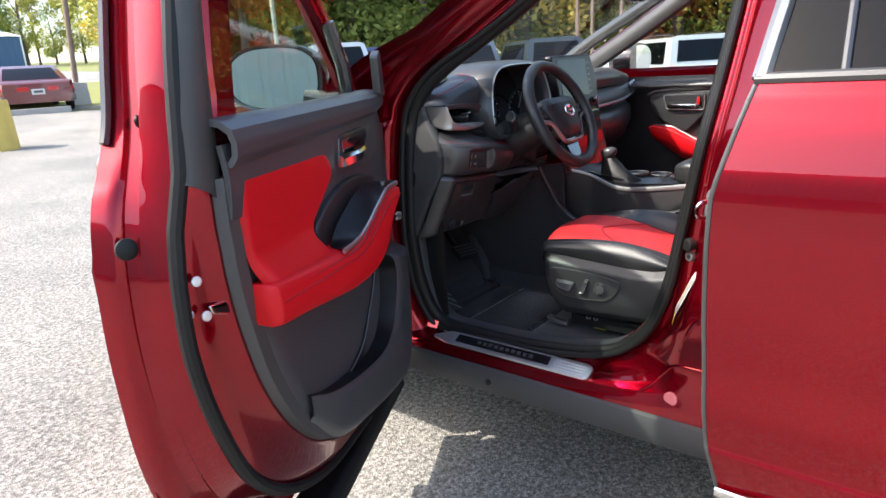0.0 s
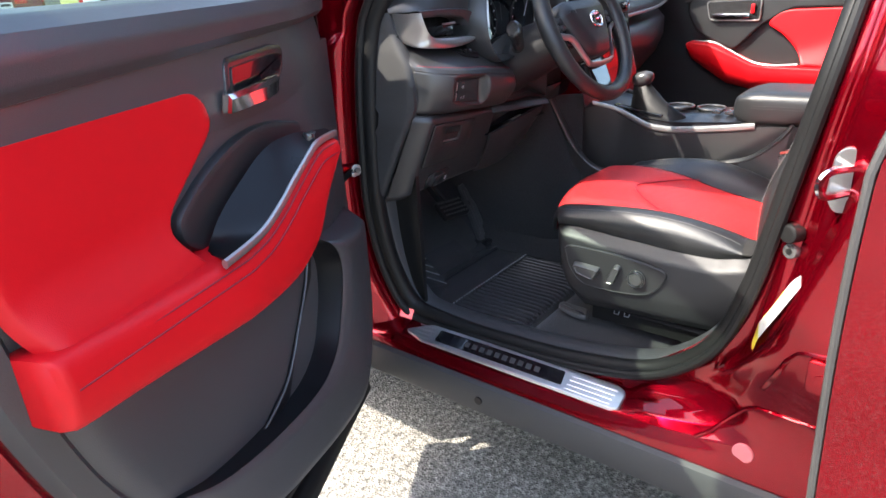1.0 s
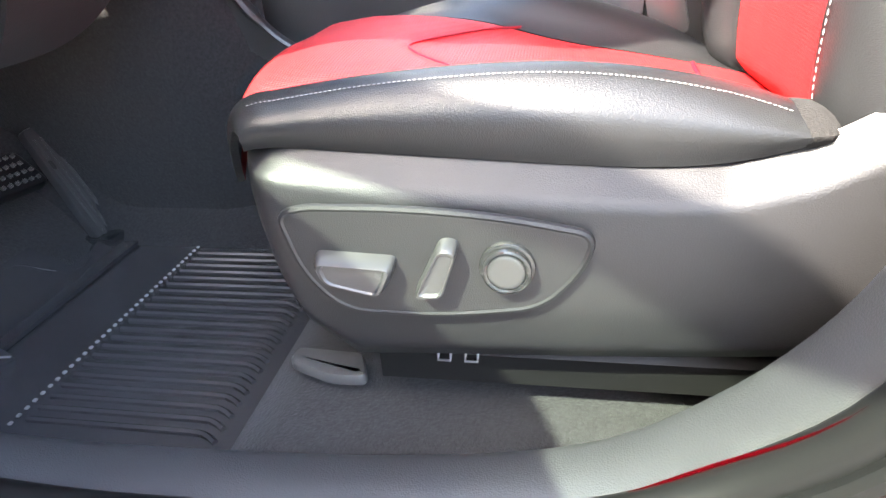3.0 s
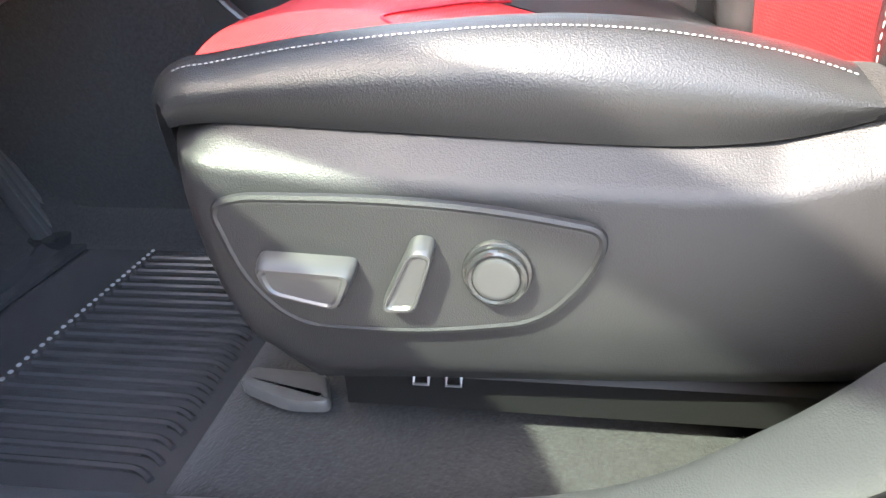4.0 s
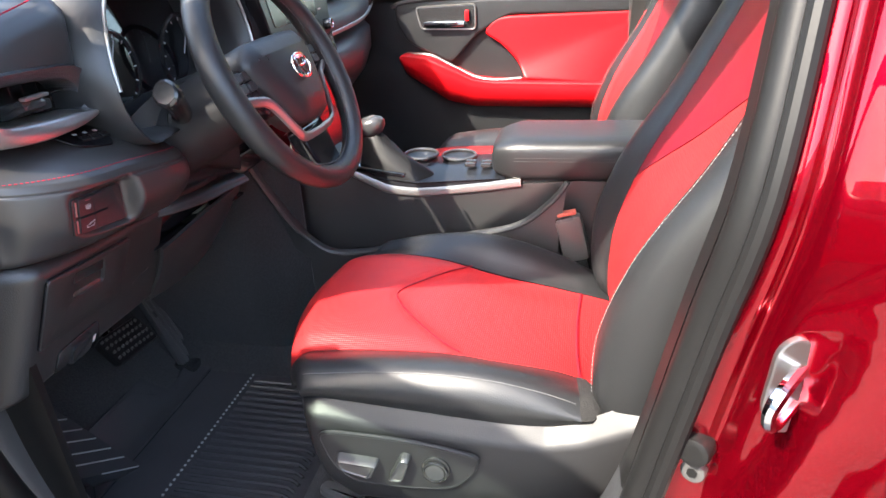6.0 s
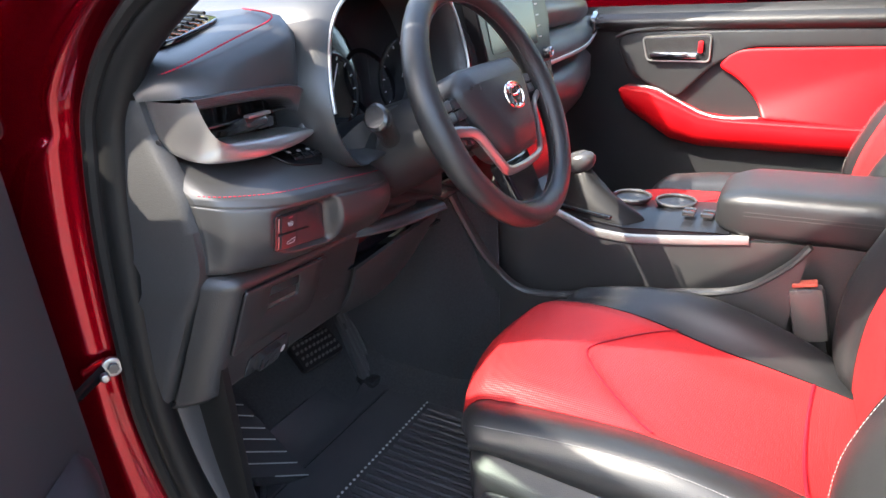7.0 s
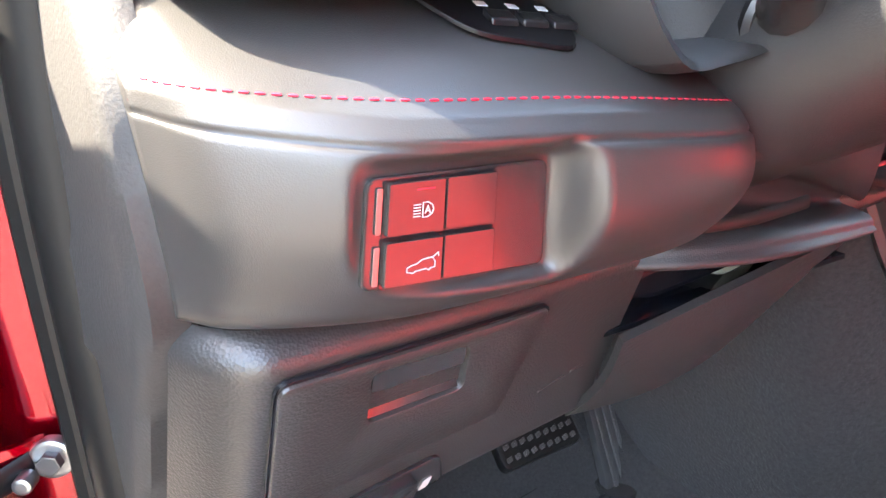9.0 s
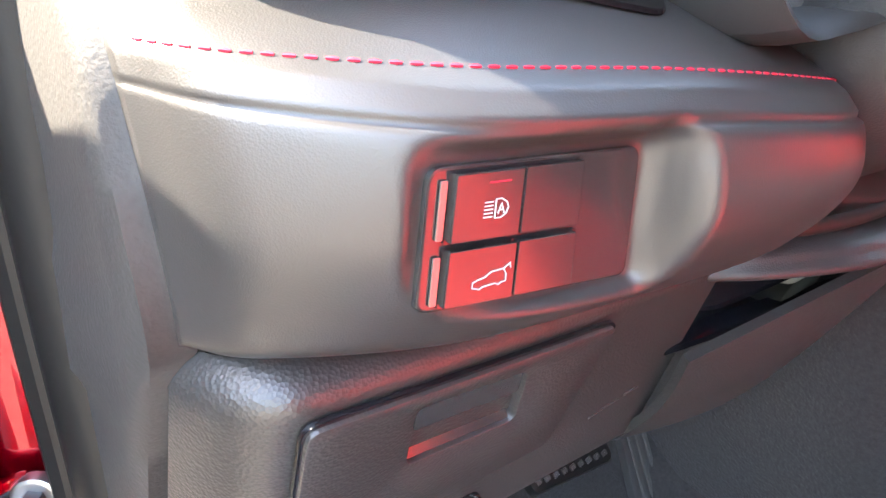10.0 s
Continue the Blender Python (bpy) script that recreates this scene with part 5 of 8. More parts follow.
        if sd > 0 and dx < 0:
            for k in range(2):
                part("clip", tube([(x - 0.012, -0.135 - 0.022 * k, 0.500), (x - 0.016, -0.135 - 0.022 * k, 0.495), (x - 0.016, -0.145 - 0.022 * k, 0.495), (x - 0.012, -0.145 - 0.022 * k, 0.500)], 0.0013, 6), STEEL, rail, "pale wire clip")
    return s


single("paper_tag", rbox(-0.485, -0.150, 0.4445, 0.020, 0.034, 0.004, 0.001), YELLOW_TAG, "small yellow paper tag lying on the carpet", "tag")
seat(-0.345, 1)
seat(0.355, -1)

# belt buckle beside the driver seat
buckle = thing("belt_buckle", (-0.10, -0.345, 0.62), "black seat belt buckle with a red button", "buckle")
m = Matrix.Rotation(radians(-14), 4, "X")
part("buckle_body", rbox(-0.10, -0.348, 0.705, 0.027, 0.049, 0.09, 0.011, m=m), SATIN, buckle)
part("release_button", rbox(-0.10, -0.336, 0.7525, 0.018, 0.034, 0.006, 0.0025, m=m), material("orange_red_button", (0.50, 0.10, 0.07), 0.5), buckle, "red release button")
part("buckle_stalk", rbox(-0.10, -0.362, 0.645, 0.018, 0.04, 0.08, 0.006, m=m), SMOOTH, buckle)

# ---- dashboard ----
dash = thing("dashboard", (0, 0.40, 0.70), "black soft-touch dashboard with satin silver vents and red stitching", "dashboard")


def sections(secs, n=5, caps=True):
    """A skin through x-sections, each a list of (y, z) with the same count, smoothed along x."""
    cols = []
    m = len(secs[0][1])
    for j in range(m):
        cols.append(catmull([(x, pr[j][0], pr[j][1]) for x, pr in secs], n))
    rings = [[cols[j][i] for j in range(m)] for i in range(len(cols[0]))]
    return loft(rings, False, False)


# lower padded band under the vent, with its stitched edge and a rounded inner end
band = [
    (-0.676, [(0.325, 1.044), (0.305, 1.032), (0.280, 1.014), (0.258, 0.998), (0.252, 0.991), (0.249, 0.980), (0.246, 0.95), (0.248, 0.922), (0.253, 0.906), (0.275, 0.900)]),
    (-0.655, [(0.325, 1.040), (0.290, 1.028), (0.255, 1.009), (0.228, 0.993), (0.221, 0.986), (0.216, 0.973), (0.215, 0.945), (0.225, 0.918), (0.238, 0.900), (0.275, 0.894)]),
    (-0.600, [(0.325, 1.038), (0.275, 1.026), (0.236, 1.008), (0.200, 0.985), (0.191, 0.977), (0.184, 0.963), (0.184, 0.937), (0.200, 0.910), (0.222, 0.893), (0.28, 0.887)]),
    (-0.525, [(0.325, 1.034), (0.270, 1.022), (0.232, 1.003), (0.192, 0.977), (0.183, 0.969), (0.175, 0.955), (0.175, 0.930), (0.192, 0.904), (0.217, 0.888), (0.28, 0.882)]),
    (-0.445, [(0.325, 1.026), (0.272, 1.010), (0.232, 0.990), (0.193, 0.9655), (0.184, 0.957), (0.176, 0.944), (0.176, 0.922), (0.194, 0.897), (0.219, 0.880), (0.28, 0.874)]),
    (-0.400, [(0.328, 1.014), (0.280, 0.997), (0.240, 0.978), (0.206, 0.957), (0.198, 0.950), (0.191, 0.938), (0.191, 0.917), (0.207, 0.893), (0.229, 0.877), (0.285, 0.872)]),
    (-0.374, [(0.335, 0.987), (0.297, 0.974), (0.266, 0.957), (0.241, 0.943), (0.235, 0.937), (0.229, 0.928), (0.229, 0.910), (0.242, 0.892), (0.257, 0.879), (0.295, 0.874)]),
    (-0.360, [(0.340, 0.950), (0.325, 0.945), (0.307, 0.937), (0.295, 0.930), (0.291, 0.926), (0.288, 0.921), (0.288, 0.909), (0.293, 0.898), (0.301, 0.890), (0.32, 0.886)]),
]
BN = 11
cols = [catmull([(x, pr[j][0], pr[j][1]) for x, pr in band], 30) for j in range(10)]
BAND = [catmull([c[i] for c in cols], BN) for i in range(len(cols[0]))]
BAND.insert(0, [p + Vector((-0.001, 0.025, 0)) for p in BAND[0]])


# the switch panel lies in a recess of the band
SP = roundpoly([(-0.6226, 0.9200), (-0.6180, 0.9625), (-0.5376, 0.9546), (-0.5345, 0.9063)], 0.005)


def spf(a, b, h):
    return Vector((a, 0.1935 + 0.13 * (0.955 - b) - h, b))


def to_panel(x, z):
    """Distance and direction from the switch panel's outline, 0 inside it."""
    hit, best = False, (1.0, None)
    w = Vector((x, z))
    for p, q in zip(SP, SP[1:] + SP[:1]):
        if (p.y > z) != (q.y > z) and x < p.x + (z - p.y) * (q.x - p.x) / (q.y - p.y):
            hit = not hit
        e = q - p
        k = max(0.0, min(1.0, (w - p).dot(e) / max(1e-12, e.length_squared)))
        d = w - p - e * k
        if d.length < best[0]:
            best = (d.length, d)
    return (0.0, Vector((0, 0))) if hit else best


def sunk_band(p):
    """The band dips smoothly towards the switch panel, with its steepest wall on the inner side."""
    if not (-0.650 < p.x < -0.510 and 0.885 < p.z < 0.985 and p.y < 0.235):
        return p
    d, way = to_panel(p.x, p.z)
    wide = 0.0065
    if d > 0:
        n = way / max(d, 1e-9)
        wide += 0.0075 * max(0.0, n.x) + 0.004 * max(0.0, n.y)
    t = max(0.0, min(1.0, 1.12 - 1.12 * d / wide))
    t = t * t * (3 - 2 * t)
    low = spf(p.x, p.z, 0).y + 0.0025
    return Vector((p.x, p.y + max(0.0, low - p.y) * t, p.z))


bm = bmesh.new()
grid = []
for r in BAND:
    row = [sunk_band(p) for p in r]
    for j, deep in ((4 * BN + 5, 0.0009), (4 * BN + 6, 0.0022), (4 * BN + 7, 0.0009)):
        row[j] = row[j] + Vector((0, 0.8, -0.3)) * deep
    grid.append([bm.verts.new(p) for p in row])
for ra, rb in zip(grid, grid[1:]):
    for j in range(len(ra) - 1):
        bm.faces.new((ra[j], ra[j + 1], rb[j + 1], rb[j]))
padded = part("padded_band", bm, SOFT, dash, "soft black padded dash band", 80)
edge = [r[3 * BN] + Vector((0, -0.0001, 0.0001)) for r in BAND[10:190:4]]
part("red_stitching", stitches(edge, 66, 0.0007), RED_THREAD, padded, "red thread stitching")
panel = part("switch_panel", prism(SP, lambda a, b, h: spf(a, b, h - 0.004), 0.0035, 0.0008), SMOOTH, dash, "black dash switch panel")


def cell(p, q):
    """A place on the panel: p from its outer to its inner edge, q from bottom to top, both 0 to 1."""
    bl, tl, tr, br_ = Vector((-0.6226, 0.9200)), Vector((-0.6180, 0.9625)), Vector((-0.5376, 0.9546)), Vector((-0.5345, 0.9063))
    return bl.lerp(br_, p).lerp(tl.lerp(tr, p), q)


def quad(p0, p1, q0, q1):
    return [cell(p0, q0), cell(p0, q1), cell(p1, q1), cell(p1, q0)]


for r in range(2):
    q0, q1 = (0.035, 0.450) if r == 0 else (0.500, 0.955)
    ql = q1 - q0
    part("switch_slot", prism(roundpoly(quad(0.045, 0.072, q0 + 0.02, q1 - 0.04), 0.0006), spf, 0.0006, 0.0002), SILVER, panel, "pale edge of the switch")
    part("switch_gap", prism(roundpoly(quad(0.078, 0.675, q0 - 0.012, q1 + 0.012), 0.0008), spf, 0.0003, 0.0001), PIANO, panel, "dark gap round the switches")
    key = part("switch_key", prism(roundpoly(quad(0.090, 0.375, q0, q1), 0.0010), spf, 0.0022, 0.0004), SMOOTH, panel, "black push switch", 12)
    part("blank_key", prism(roundpoly(quad(0.385, 0.665, q0, q1), 0.0010), spf, 0.0018, 0.0004), SMOOTH, panel, "blank switch cover", 12)
    mk = lambda p, q: spf(*cell(p, q0 + ql * q), 0.0024)
    if r == 1:
        for k in range(5):
            y = 0.33 + 0.055 * k
            part("lamp_mark", prism(quad(0.212, 0.248, q0 + ql * y, q0 + ql * (y + 0.02)), spf, 0.0024, 0.0001), WHITE_PRINT, key, "white headlamp beam mark")
        lamp = [mk(0.258 + 0.055 * a, 0.455 + 0.14 * b) for a, b in ((0, -1), (0, 1), (0.45, 1), (0.85, 0.6), (1, 0), (0.85, -0.6), (0.45, -1))]
        part("lamp_mark", tube(lamp, 0.00022, 5, True), WHITE_PRINT, key)
        part("letter_mark", tube([mk(0.270, 0.38), mk(0.283, 0.53), mk(0.296, 0.38)], 0.00022, 5), WHITE_PRINT, key)
        part("letter_mark", tube([mk(0.276, 0.43), mk(0.291, 0.43)], 0.00020, 5), WHITE_PRINT, key)
        part("lamp_window", prism(quad(0.225, 0.315, q0 + ql * 0.83, q0 + ql * 0.855), spf, 0.0024, 0.0001), RED_THREAD, key)
    else:
        out = [mk(p, q) for p, q in ((0.195, 0.30), (0.195, 0.40), (0.215, 0.44), (0.245, 0.47), (0.270, 0.55), (0.320, 0.57), (0.335, 0.47), (0.335, 0.34), (0.315, 0.33), (0.305, 0.29), (0.29, 0.33), (0.235, 0.30), (0.225, 0.26), (0.210, 0.29))]
        part("tailgate_mark", tube(out, 0.00022, 5, True), WHITE_PRINT, key, "white tailgate mark")
        part("tailgate_mark", tube([mk(0.322, 0.57), mk(0.350, 0.66), mk(0.352, 0.57)], 0.00022, 5), WHITE_PRINT, key)

# knee panel: a flat upper face with the coin-box lid, its rounded outer end reaching down to the sill
def knee(u, v):
    """u from the outer end inwards, v from the top edge down."""
    x_top, x_bot = -0.680 + u * 0.262, -0.703 + u * 0.300
    top = 0.899 - 0.024 * u
    low = [0.7065, 0.710, 0.712, 0.711, 0.710, 0.709, 0.708]
    k = u * 6
    i = min(int(k), 5)
    bot = low[i] * (1 - (k - i)) + low[i + 1] * (k - i)
    z = top + (bot - top) * v
    y = 0.2330 + 0.43 * (0.872 - z)
    y += 0.020 * max(0.0, 1 - v / 0.09) ** 2 + 0.012 * max(0.0, (v - 0.93) / 0.07) ** 2
    y += 0.036 * (max(0.0, 0.13 - u) / 0.13) ** 2
    return Vector((x_top + (x_bot - x_top) * v, y, z))


part("knee_panel", sheet(knee, 48, 48, -0.006), PLASTIC, dash, "grained black knee panel below the steering column", 60)


def knee_y(a, b):
    g = min((abs(p.x - a) + abs(p.z - b), p.y) for p in KNEE_GRID)
    near = sorted((Vector((p.x - a, p.z - b)).length, p.y) for p in KNEE_GRID)[:4]
    ws = [1 / (d + 1e-5) for d, _ in near]
    return sum(w * y for w, (_, y) in zip(ws, near)) / sum(ws) if g else 0


KNEE_GRID = [knee(i / 60, j / 60) for i in range(61) for j in range(61)]


def kf(a, b, h):
    return Vector((a, knee_y(a, b) - h, b))


def lid_f(a, b, h):
    """The lid is flat: it lies on the plane of its four corners."""
    return Vector((a, 0.2320 + 0.43 * (0.872 - b) - h * 0.92, b - h * 0.39))


LID = roundpoly([(-0.6490, 0.8756), (-0.4980, 0.8605), (-0.5100, 0.7770), (-0.6550, 0.7805)], 0.006)
PULL = roundpoly([(-0.6055, 0.8635), (-0.5500, 0.8565), (-0.5465, 0.8220), (-0.6045, 0.8270)], 0.005)
part("lid_gap", loft([[lid_f(p.x, p.y, h) for p in o + o[:1]] for o, h in ((inset(LID, -0.0016), 0.0), (inset(LID, -0.0016), 0.0022), (inset(LID, 0.004), 0.0022))], False, False), PIANO, dash, "dark gap round the storage lid")
rings = [[lid_f(p.x, p.y, h) for p in o] for o, h in ((LID, 0.0), (LID, 0.0030), (inset(LID, 0.0004), 0.0038), (inset(LID, 0.0012), 0.0042), (inset(PULL, -0.0012), 0.0042), (inset(PULL, -0.0004), 0.0038), (PULL, 0.0030), (PULL, -0.009))]
lid = part("coin_box_lid", loft([r + r[:1] for r in rings], False, False), PLASTIC, dash, "grained black storage lid")
FLAP = roundpoly([(-0.6046, 0.8625), (-0.5509, 0.8555), (-0.5492, 0.8415), (-0.6041, 0.8475)], 0.003)
part("lid_pull", prism(FLAP, lambda a, b, h: lid_f(a, b, h - 0.0035), 0.0060, 0.0006), SMOOTH, lid, "flat finger pull on the lid")
part("pull_recess", sheet(lambda u, v: lid_f(-0.6040 + u * 0.0552, 0.8490 - 0.0055 * u - v * (0.0208 - 0.0003 * u), -0.0085 + 0.0105 * v ** 2.2), 10, 12), SMOOTH, lid, "dished lower part of the pull")
RELEASE = roundpoly([(-0.618, 0.752), (-0.545, 0.756), (-0.536, 0.722), (-0.622, 0.718)], 0.008)
release = part("bonnet_release", prism(RELEASE, kf, 0.0035, 0.0015), SMOOTH, dash, "black bonnet release lever in its bezel")
part("lever", prism(roundpoly([(-0.600, 0.746), (-0.562, 0.748), (-0.566, 0.722), (-0.604, 0.720)], 0.007), lambda a, b, h: kf(a, b, 0.003 + h * (1 + 12 * max(0, 0.748 - b))), 0.008, 0.003), SMOOTH, release, "smooth lever")
part("release_mark", prism(roundpoly([(-0.5535, 0.734), (-0.5475, 0.735), (-0.5500, 0.725), (-0.5560, 0.724)], 0.001), lambda a, b, h: kf(a, b, 0.0038 + h), 0.0004, 0.0001), WHITE_PRINT, dash)
part("airbag_bars", join(prism(roundpoly([(-0.470, 0.772), (-0.448, 0.777), (-0.448, 0.775), (-0.470, 0.770)], 0.0005), kf, 0.0008, 0.0002), prism(roundpoly([(-0.444, 0.778), (-0.434, 0.780), (-0.434, 0.778), (-0.444, 0.776)], 0.0005), kf, 0.0008, 0.0002)), GREY_TRIM, dash, "embossed illegible lettering")
def lip(u, v):
    """The lip of the open tray: it narrows from the knee panel towards the console."""
    top = Vector((-0.424, 0.251, 0.808)).lerp(Vector((-0.258, 0.204, 0.853)), u)
    low = Vector((-0.408, 0.316, 0.707)).lerp(Vector((-0.240, 0.235, 0.815)), u) + Vector((0.012, 0.0, -0.030)) * math.sin(u * 3.14)
    p = top.lerp(low, v)
    return p + Vector((0, -0.008 * math.sin(v * 3.14) * (1 - 0.6 * u), 0))


part("inner_knee", sheet(lip, 18, 12, 0.006), PLASTIC, dash, "black plastic lip of the open tray", 60)

# end cap facing the door: a tall grey speckled panel with a notch
cap_front = catmull([(-0.668, 0.306, 1.096), (-0.669, 0.300, 1.074), (-0.670, 0.292, 1.0525), (-0.673, 0.272, 1.022), (-0.675, 0.255, 0.995), (-0.677, 0.249, 0.970), (-0.678, 0.246, 0.945), (-0.680, 0.251, 0.910), (-0.688, 0.287, 0.840), (-0.698, 0.325, 0.760), (-0.703, 0.352, 0.702)], 6)
NOTCH = ((0.70, 0.395), (0.80, 0.385), (0.855, 0.375), (0.868, 0.338), (0.905, 0.334), (0.925, 0.362), (0.96, 0.385), (1.12, 0.392))


def cap_back(z):
    for (z0, a), (z1, b) in zip(NOTCH, NOTCH[1:]):
        if z <= z1:
            return a + (b - a) * max(0.0, (z - z0) / (z1 - z0))
    return NOTCH[-1][1]


def end_panel(u, v):
    """u down the front edge, v from that edge back to the seal."""
    k = u * (len(cap_front) - 1)
    i = min(int(k), len(cap_front) - 2)
    p = cap_front[i].lerp(cap_front[i + 1], k - i)
    y = p.y + (cap_back(p.z) - p.y) * v
    back = (1 - min(1.0, v / 0.10)) ** 2
    return Vector((p.x - 0.004 + 0.014 * back - 0.016 * v, y + 0.008 * back, p.z))


cap = part("end_cap", sheet(end_panel, 60, 14, 0.004), SPECKLED, dash, "grey speckled plastic dash end panel", 60)
part("clip_hole", disc((-0.6715, 0.2930, 1.0525), (-1, -0.4, 0), 0.0028, 0.002, 12, 0.0005), PLUG_BLACK, cap, "small dark clip hole")

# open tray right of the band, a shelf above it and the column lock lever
# solid plate whose near-black colour stands in for shade in the tray's hollow
part("tray_recess", prism(roundpoly([(-0.425, 0.828), (-0.42, 0.872), (-0.20, 0.885), (-0.12, 0.895), (-0.13, 0.862), (-0.38, 0.815)], 0.012), lambda a, b, h: Vector((a, 0.285 - 0.25 * (a + 0.435) - h, b)), 0.01, 0.003), PIANO, dash, "near-black plate for the shade in the open tray")
APRON = (
    ((-0.434, 0.252, 0.995), (-0.412, 0.228, 1.020), (-0.385, 0.208, 1.036), (-0.340, 0.178, 1.042), (-0.285, 0.166, 1.032)),
    ((-0.432, 0.246, 0.962), (-0.410, 0.218, 0.975), (-0.380, 0.202, 0.982), (-0.335, 0.182, 0.982), (-0.275, 0.178, 0.962)),
    ((-0.430, 0.235, 0.930), (-0.407, 0.206, 0.931), (-0.362, 0.191, 0.924), (-0.312, 0.188, 0.906), (-0.250, 0.196, 0.878)),
    ((-0.430, 0.250, 0.918), (-0.407, 0.238, 0.918), (-0.362, 0.226, 0.912), (-0.312, 0.216, 0.896), (-0.250, 0.210, 0.874)),
    ((-0.430, 0.262, 0.892), (-0.405, 0.250, 0.890), (-0.362, 0.236, 0.886), (-0.312, 0.222, 0.878), (-0.250, 0.212, 0.868)),
    ((-0.430, 0.250, 0.874), (-0.404, 0.230, 0.876), (-0.362, 0.210, 0.876), (-0.312, 0.198, 0.872), (-0.250, 0.194, 0.864)),
    ((-0.428, 0.242, 0.866), (-0.403, 0.221, 0.868), (-0.362, 0.201, 0.868), (-0.312, 0.191, 0.865), (-0.250, 0.189, 0.858)),
    ((-0.428, 0.246, 0.856), (-0.403, 0.225, 0.857), (-0.362, 0.205, 0.857), (-0.312, 0.195, 0.856), (-0.250, 0.193, 0.851)),
    ((-0.428, 0.330, 0.850), (-0.403, 0.320, 0.850), (-0.362, 0.305, 0.850), (-0.312, 0.290, 0.850), (-0.250, 0.270, 0.848)),
)
rows = [catmull(r, 8) for r in APRON]
cols = [catmull([r[i] for r in rows], 6) for i in range(len(rows[0]))]
part("column_apron", loft(cols, False, False), COVER, dash, "smooth black panel round the column with a scooped shelf", 70)
cream = material("cream_plastic", (0.55, 0.50, 0.36), 0.5)
single("tray_item", loft([[Vector((-0.305 + 0.027 * r * math.cos(k * math.tau / 24), 0.254 + d, 0.8265 + 0.0085 * r * math.sin(k * math.tau / 24))) for k in range(24)] for r, d in ((0.7, -0.004), (0.95, -0.003), (1.0, 0.0), (1.0, 0.02))]), cream, "small cream oval thing lying in the open tray", "small item")
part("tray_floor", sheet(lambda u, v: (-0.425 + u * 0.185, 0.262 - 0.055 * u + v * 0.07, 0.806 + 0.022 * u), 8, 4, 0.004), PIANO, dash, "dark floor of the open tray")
part("tray_back", sheet(lambda u, v: (-0.43 + u * 0.31, 0.325 - 0.10 * u, 0.87 + v * 0.12), 10, 6, 0.006), COVER, dash, "black plastic panel under the column", 60)
part("tray_lever", tube(catmull([(-0.412, 0.226, 0.884), (-0.375, 0.206, 0.886), (-0.335, 0.192, 0.892)], 5), 0.0045, 8, flat=0.4), RUBBER, dash, "column lock lever")

# vent: dark box, silver surround, carbon-look brow, slats and thumb tab
part("vent_box", sheet(lambda u, v: (-0.660 + u * 0.170, 0.306 - 0.012 * u, 1.015 + v * 0.092), 4, 4, 0.01), PIANO, dash, "dark vent opening")
VS_OUT = catmull([(-0.667, 0.304, 1.0955), (-0.668, 0.298, 1.074), (-0.668, 0.290, 1.0525), (-0.664, 0.268, 1.0360), (-0.650, 0.242, 1.0275), (-0.600, 0.2250, 1.0225), (-0.550, 0.2205, 1.0240), (-0.515, 0.2215, 1.0285), (-0.499, 0.2240, 1.0330)], 6)
VS_IN = catmull([(-0.655, 0.242, 1.0940), (-0.654, 0.2385, 1.0800), (-0.650, 0.2350, 1.0640), (-0.641, 0.2330, 1.0510), (-0.626, 0.2320, 1.0445), (-0.590, 0.2270, 1.0415), (-0.550, 0.2240, 1.0395), (-0.515, 0.2235, 1.0370), (-0.499, 0.2245, 1.0345)], 6)
rings = []
for f, out, deep in ((0.0, 0.0, 0.012), (0.0, 0.0, 0.0), (0.12, 0.0035, 0.0), (0.35, 0.0060, 0.0), (0.65, 0.0060, 0.0), (0.90, 0.0025, 0.0), (1.0, 0.0, 0.0), (1.03, 0.0, 0.012), (1.06, 0.0, 0.045)):
    ring = []
    for k, (p, q) in enumerate(zip(VS_OUT, VS_IN)):
        taper = min(1.0, (len(VS_OUT) - 1 - k) / 14)
        side = max(0.0, 1 - k / 26)
        ring.append(p.lerp(q, f) + Vector((-0.75 * side, -0.65 * (1 - 0.2 * side), -0.15)) * out * taper + Vector((0.3 * side, 1.0, 0)) * deep)
    rings.append(ring)
part("vent_surround", loft(rings, False, False), SILVER, dash, "satin silver vent surround", 60)
BROW_O = catmull([(-0.657, 0.247, 1.0975), (-0.600, 0.2330, 1.0975), (-0.540, 0.2290, 1.0945), (-0.506, 0.2300, 1.0870), (-0.489, 0.2330, 1.0650), (-0.491, 0.2280, 1.0340)], 6)
BROW_I = catmull([(-0.653, 0.248, 1.0840), (-0.600, 0.2370, 1.0835), (-0.550, 0.2340, 1.0800), (-0.522, 0.2340, 1.0720), (-0.509, 0.2360, 1.0550), (-0.508, 0.2310, 1.0365)], 6)
rings = []
for f, dy in ((-0.1, 0.04), (0.0, 0.004), (0.12, -0.0015), (0.85, 0.0015), (1.0, 0.004), (1.03, 0.045)):
    rings.append([p.lerp(q, f) + Vector((0, dy, 0)) for p, q in zip(BROW_O, BROW_I)])
vent = part("air_vent", loft(rings, False, False), CARBON, dash, "black air vent with a carbon-look brow", 60)
part("slat", rbox(-0.576, 0.264, 1.0615, 0.134, 0.016, 0.0030, 0.0008), SMOOTH, vent)
part("slat", rbox(-0.573, 0.284, 1.0500, 0.140, 0.012, 0.0026, 0.0008), SMOOTH, vent)
for k in range(7):
    part("fin", rbox(-0.626 + 0.019 * k, 0.284, 1.062, 0.0018, 0.016, 0.046, 0.0006), SMOOTH, vent)
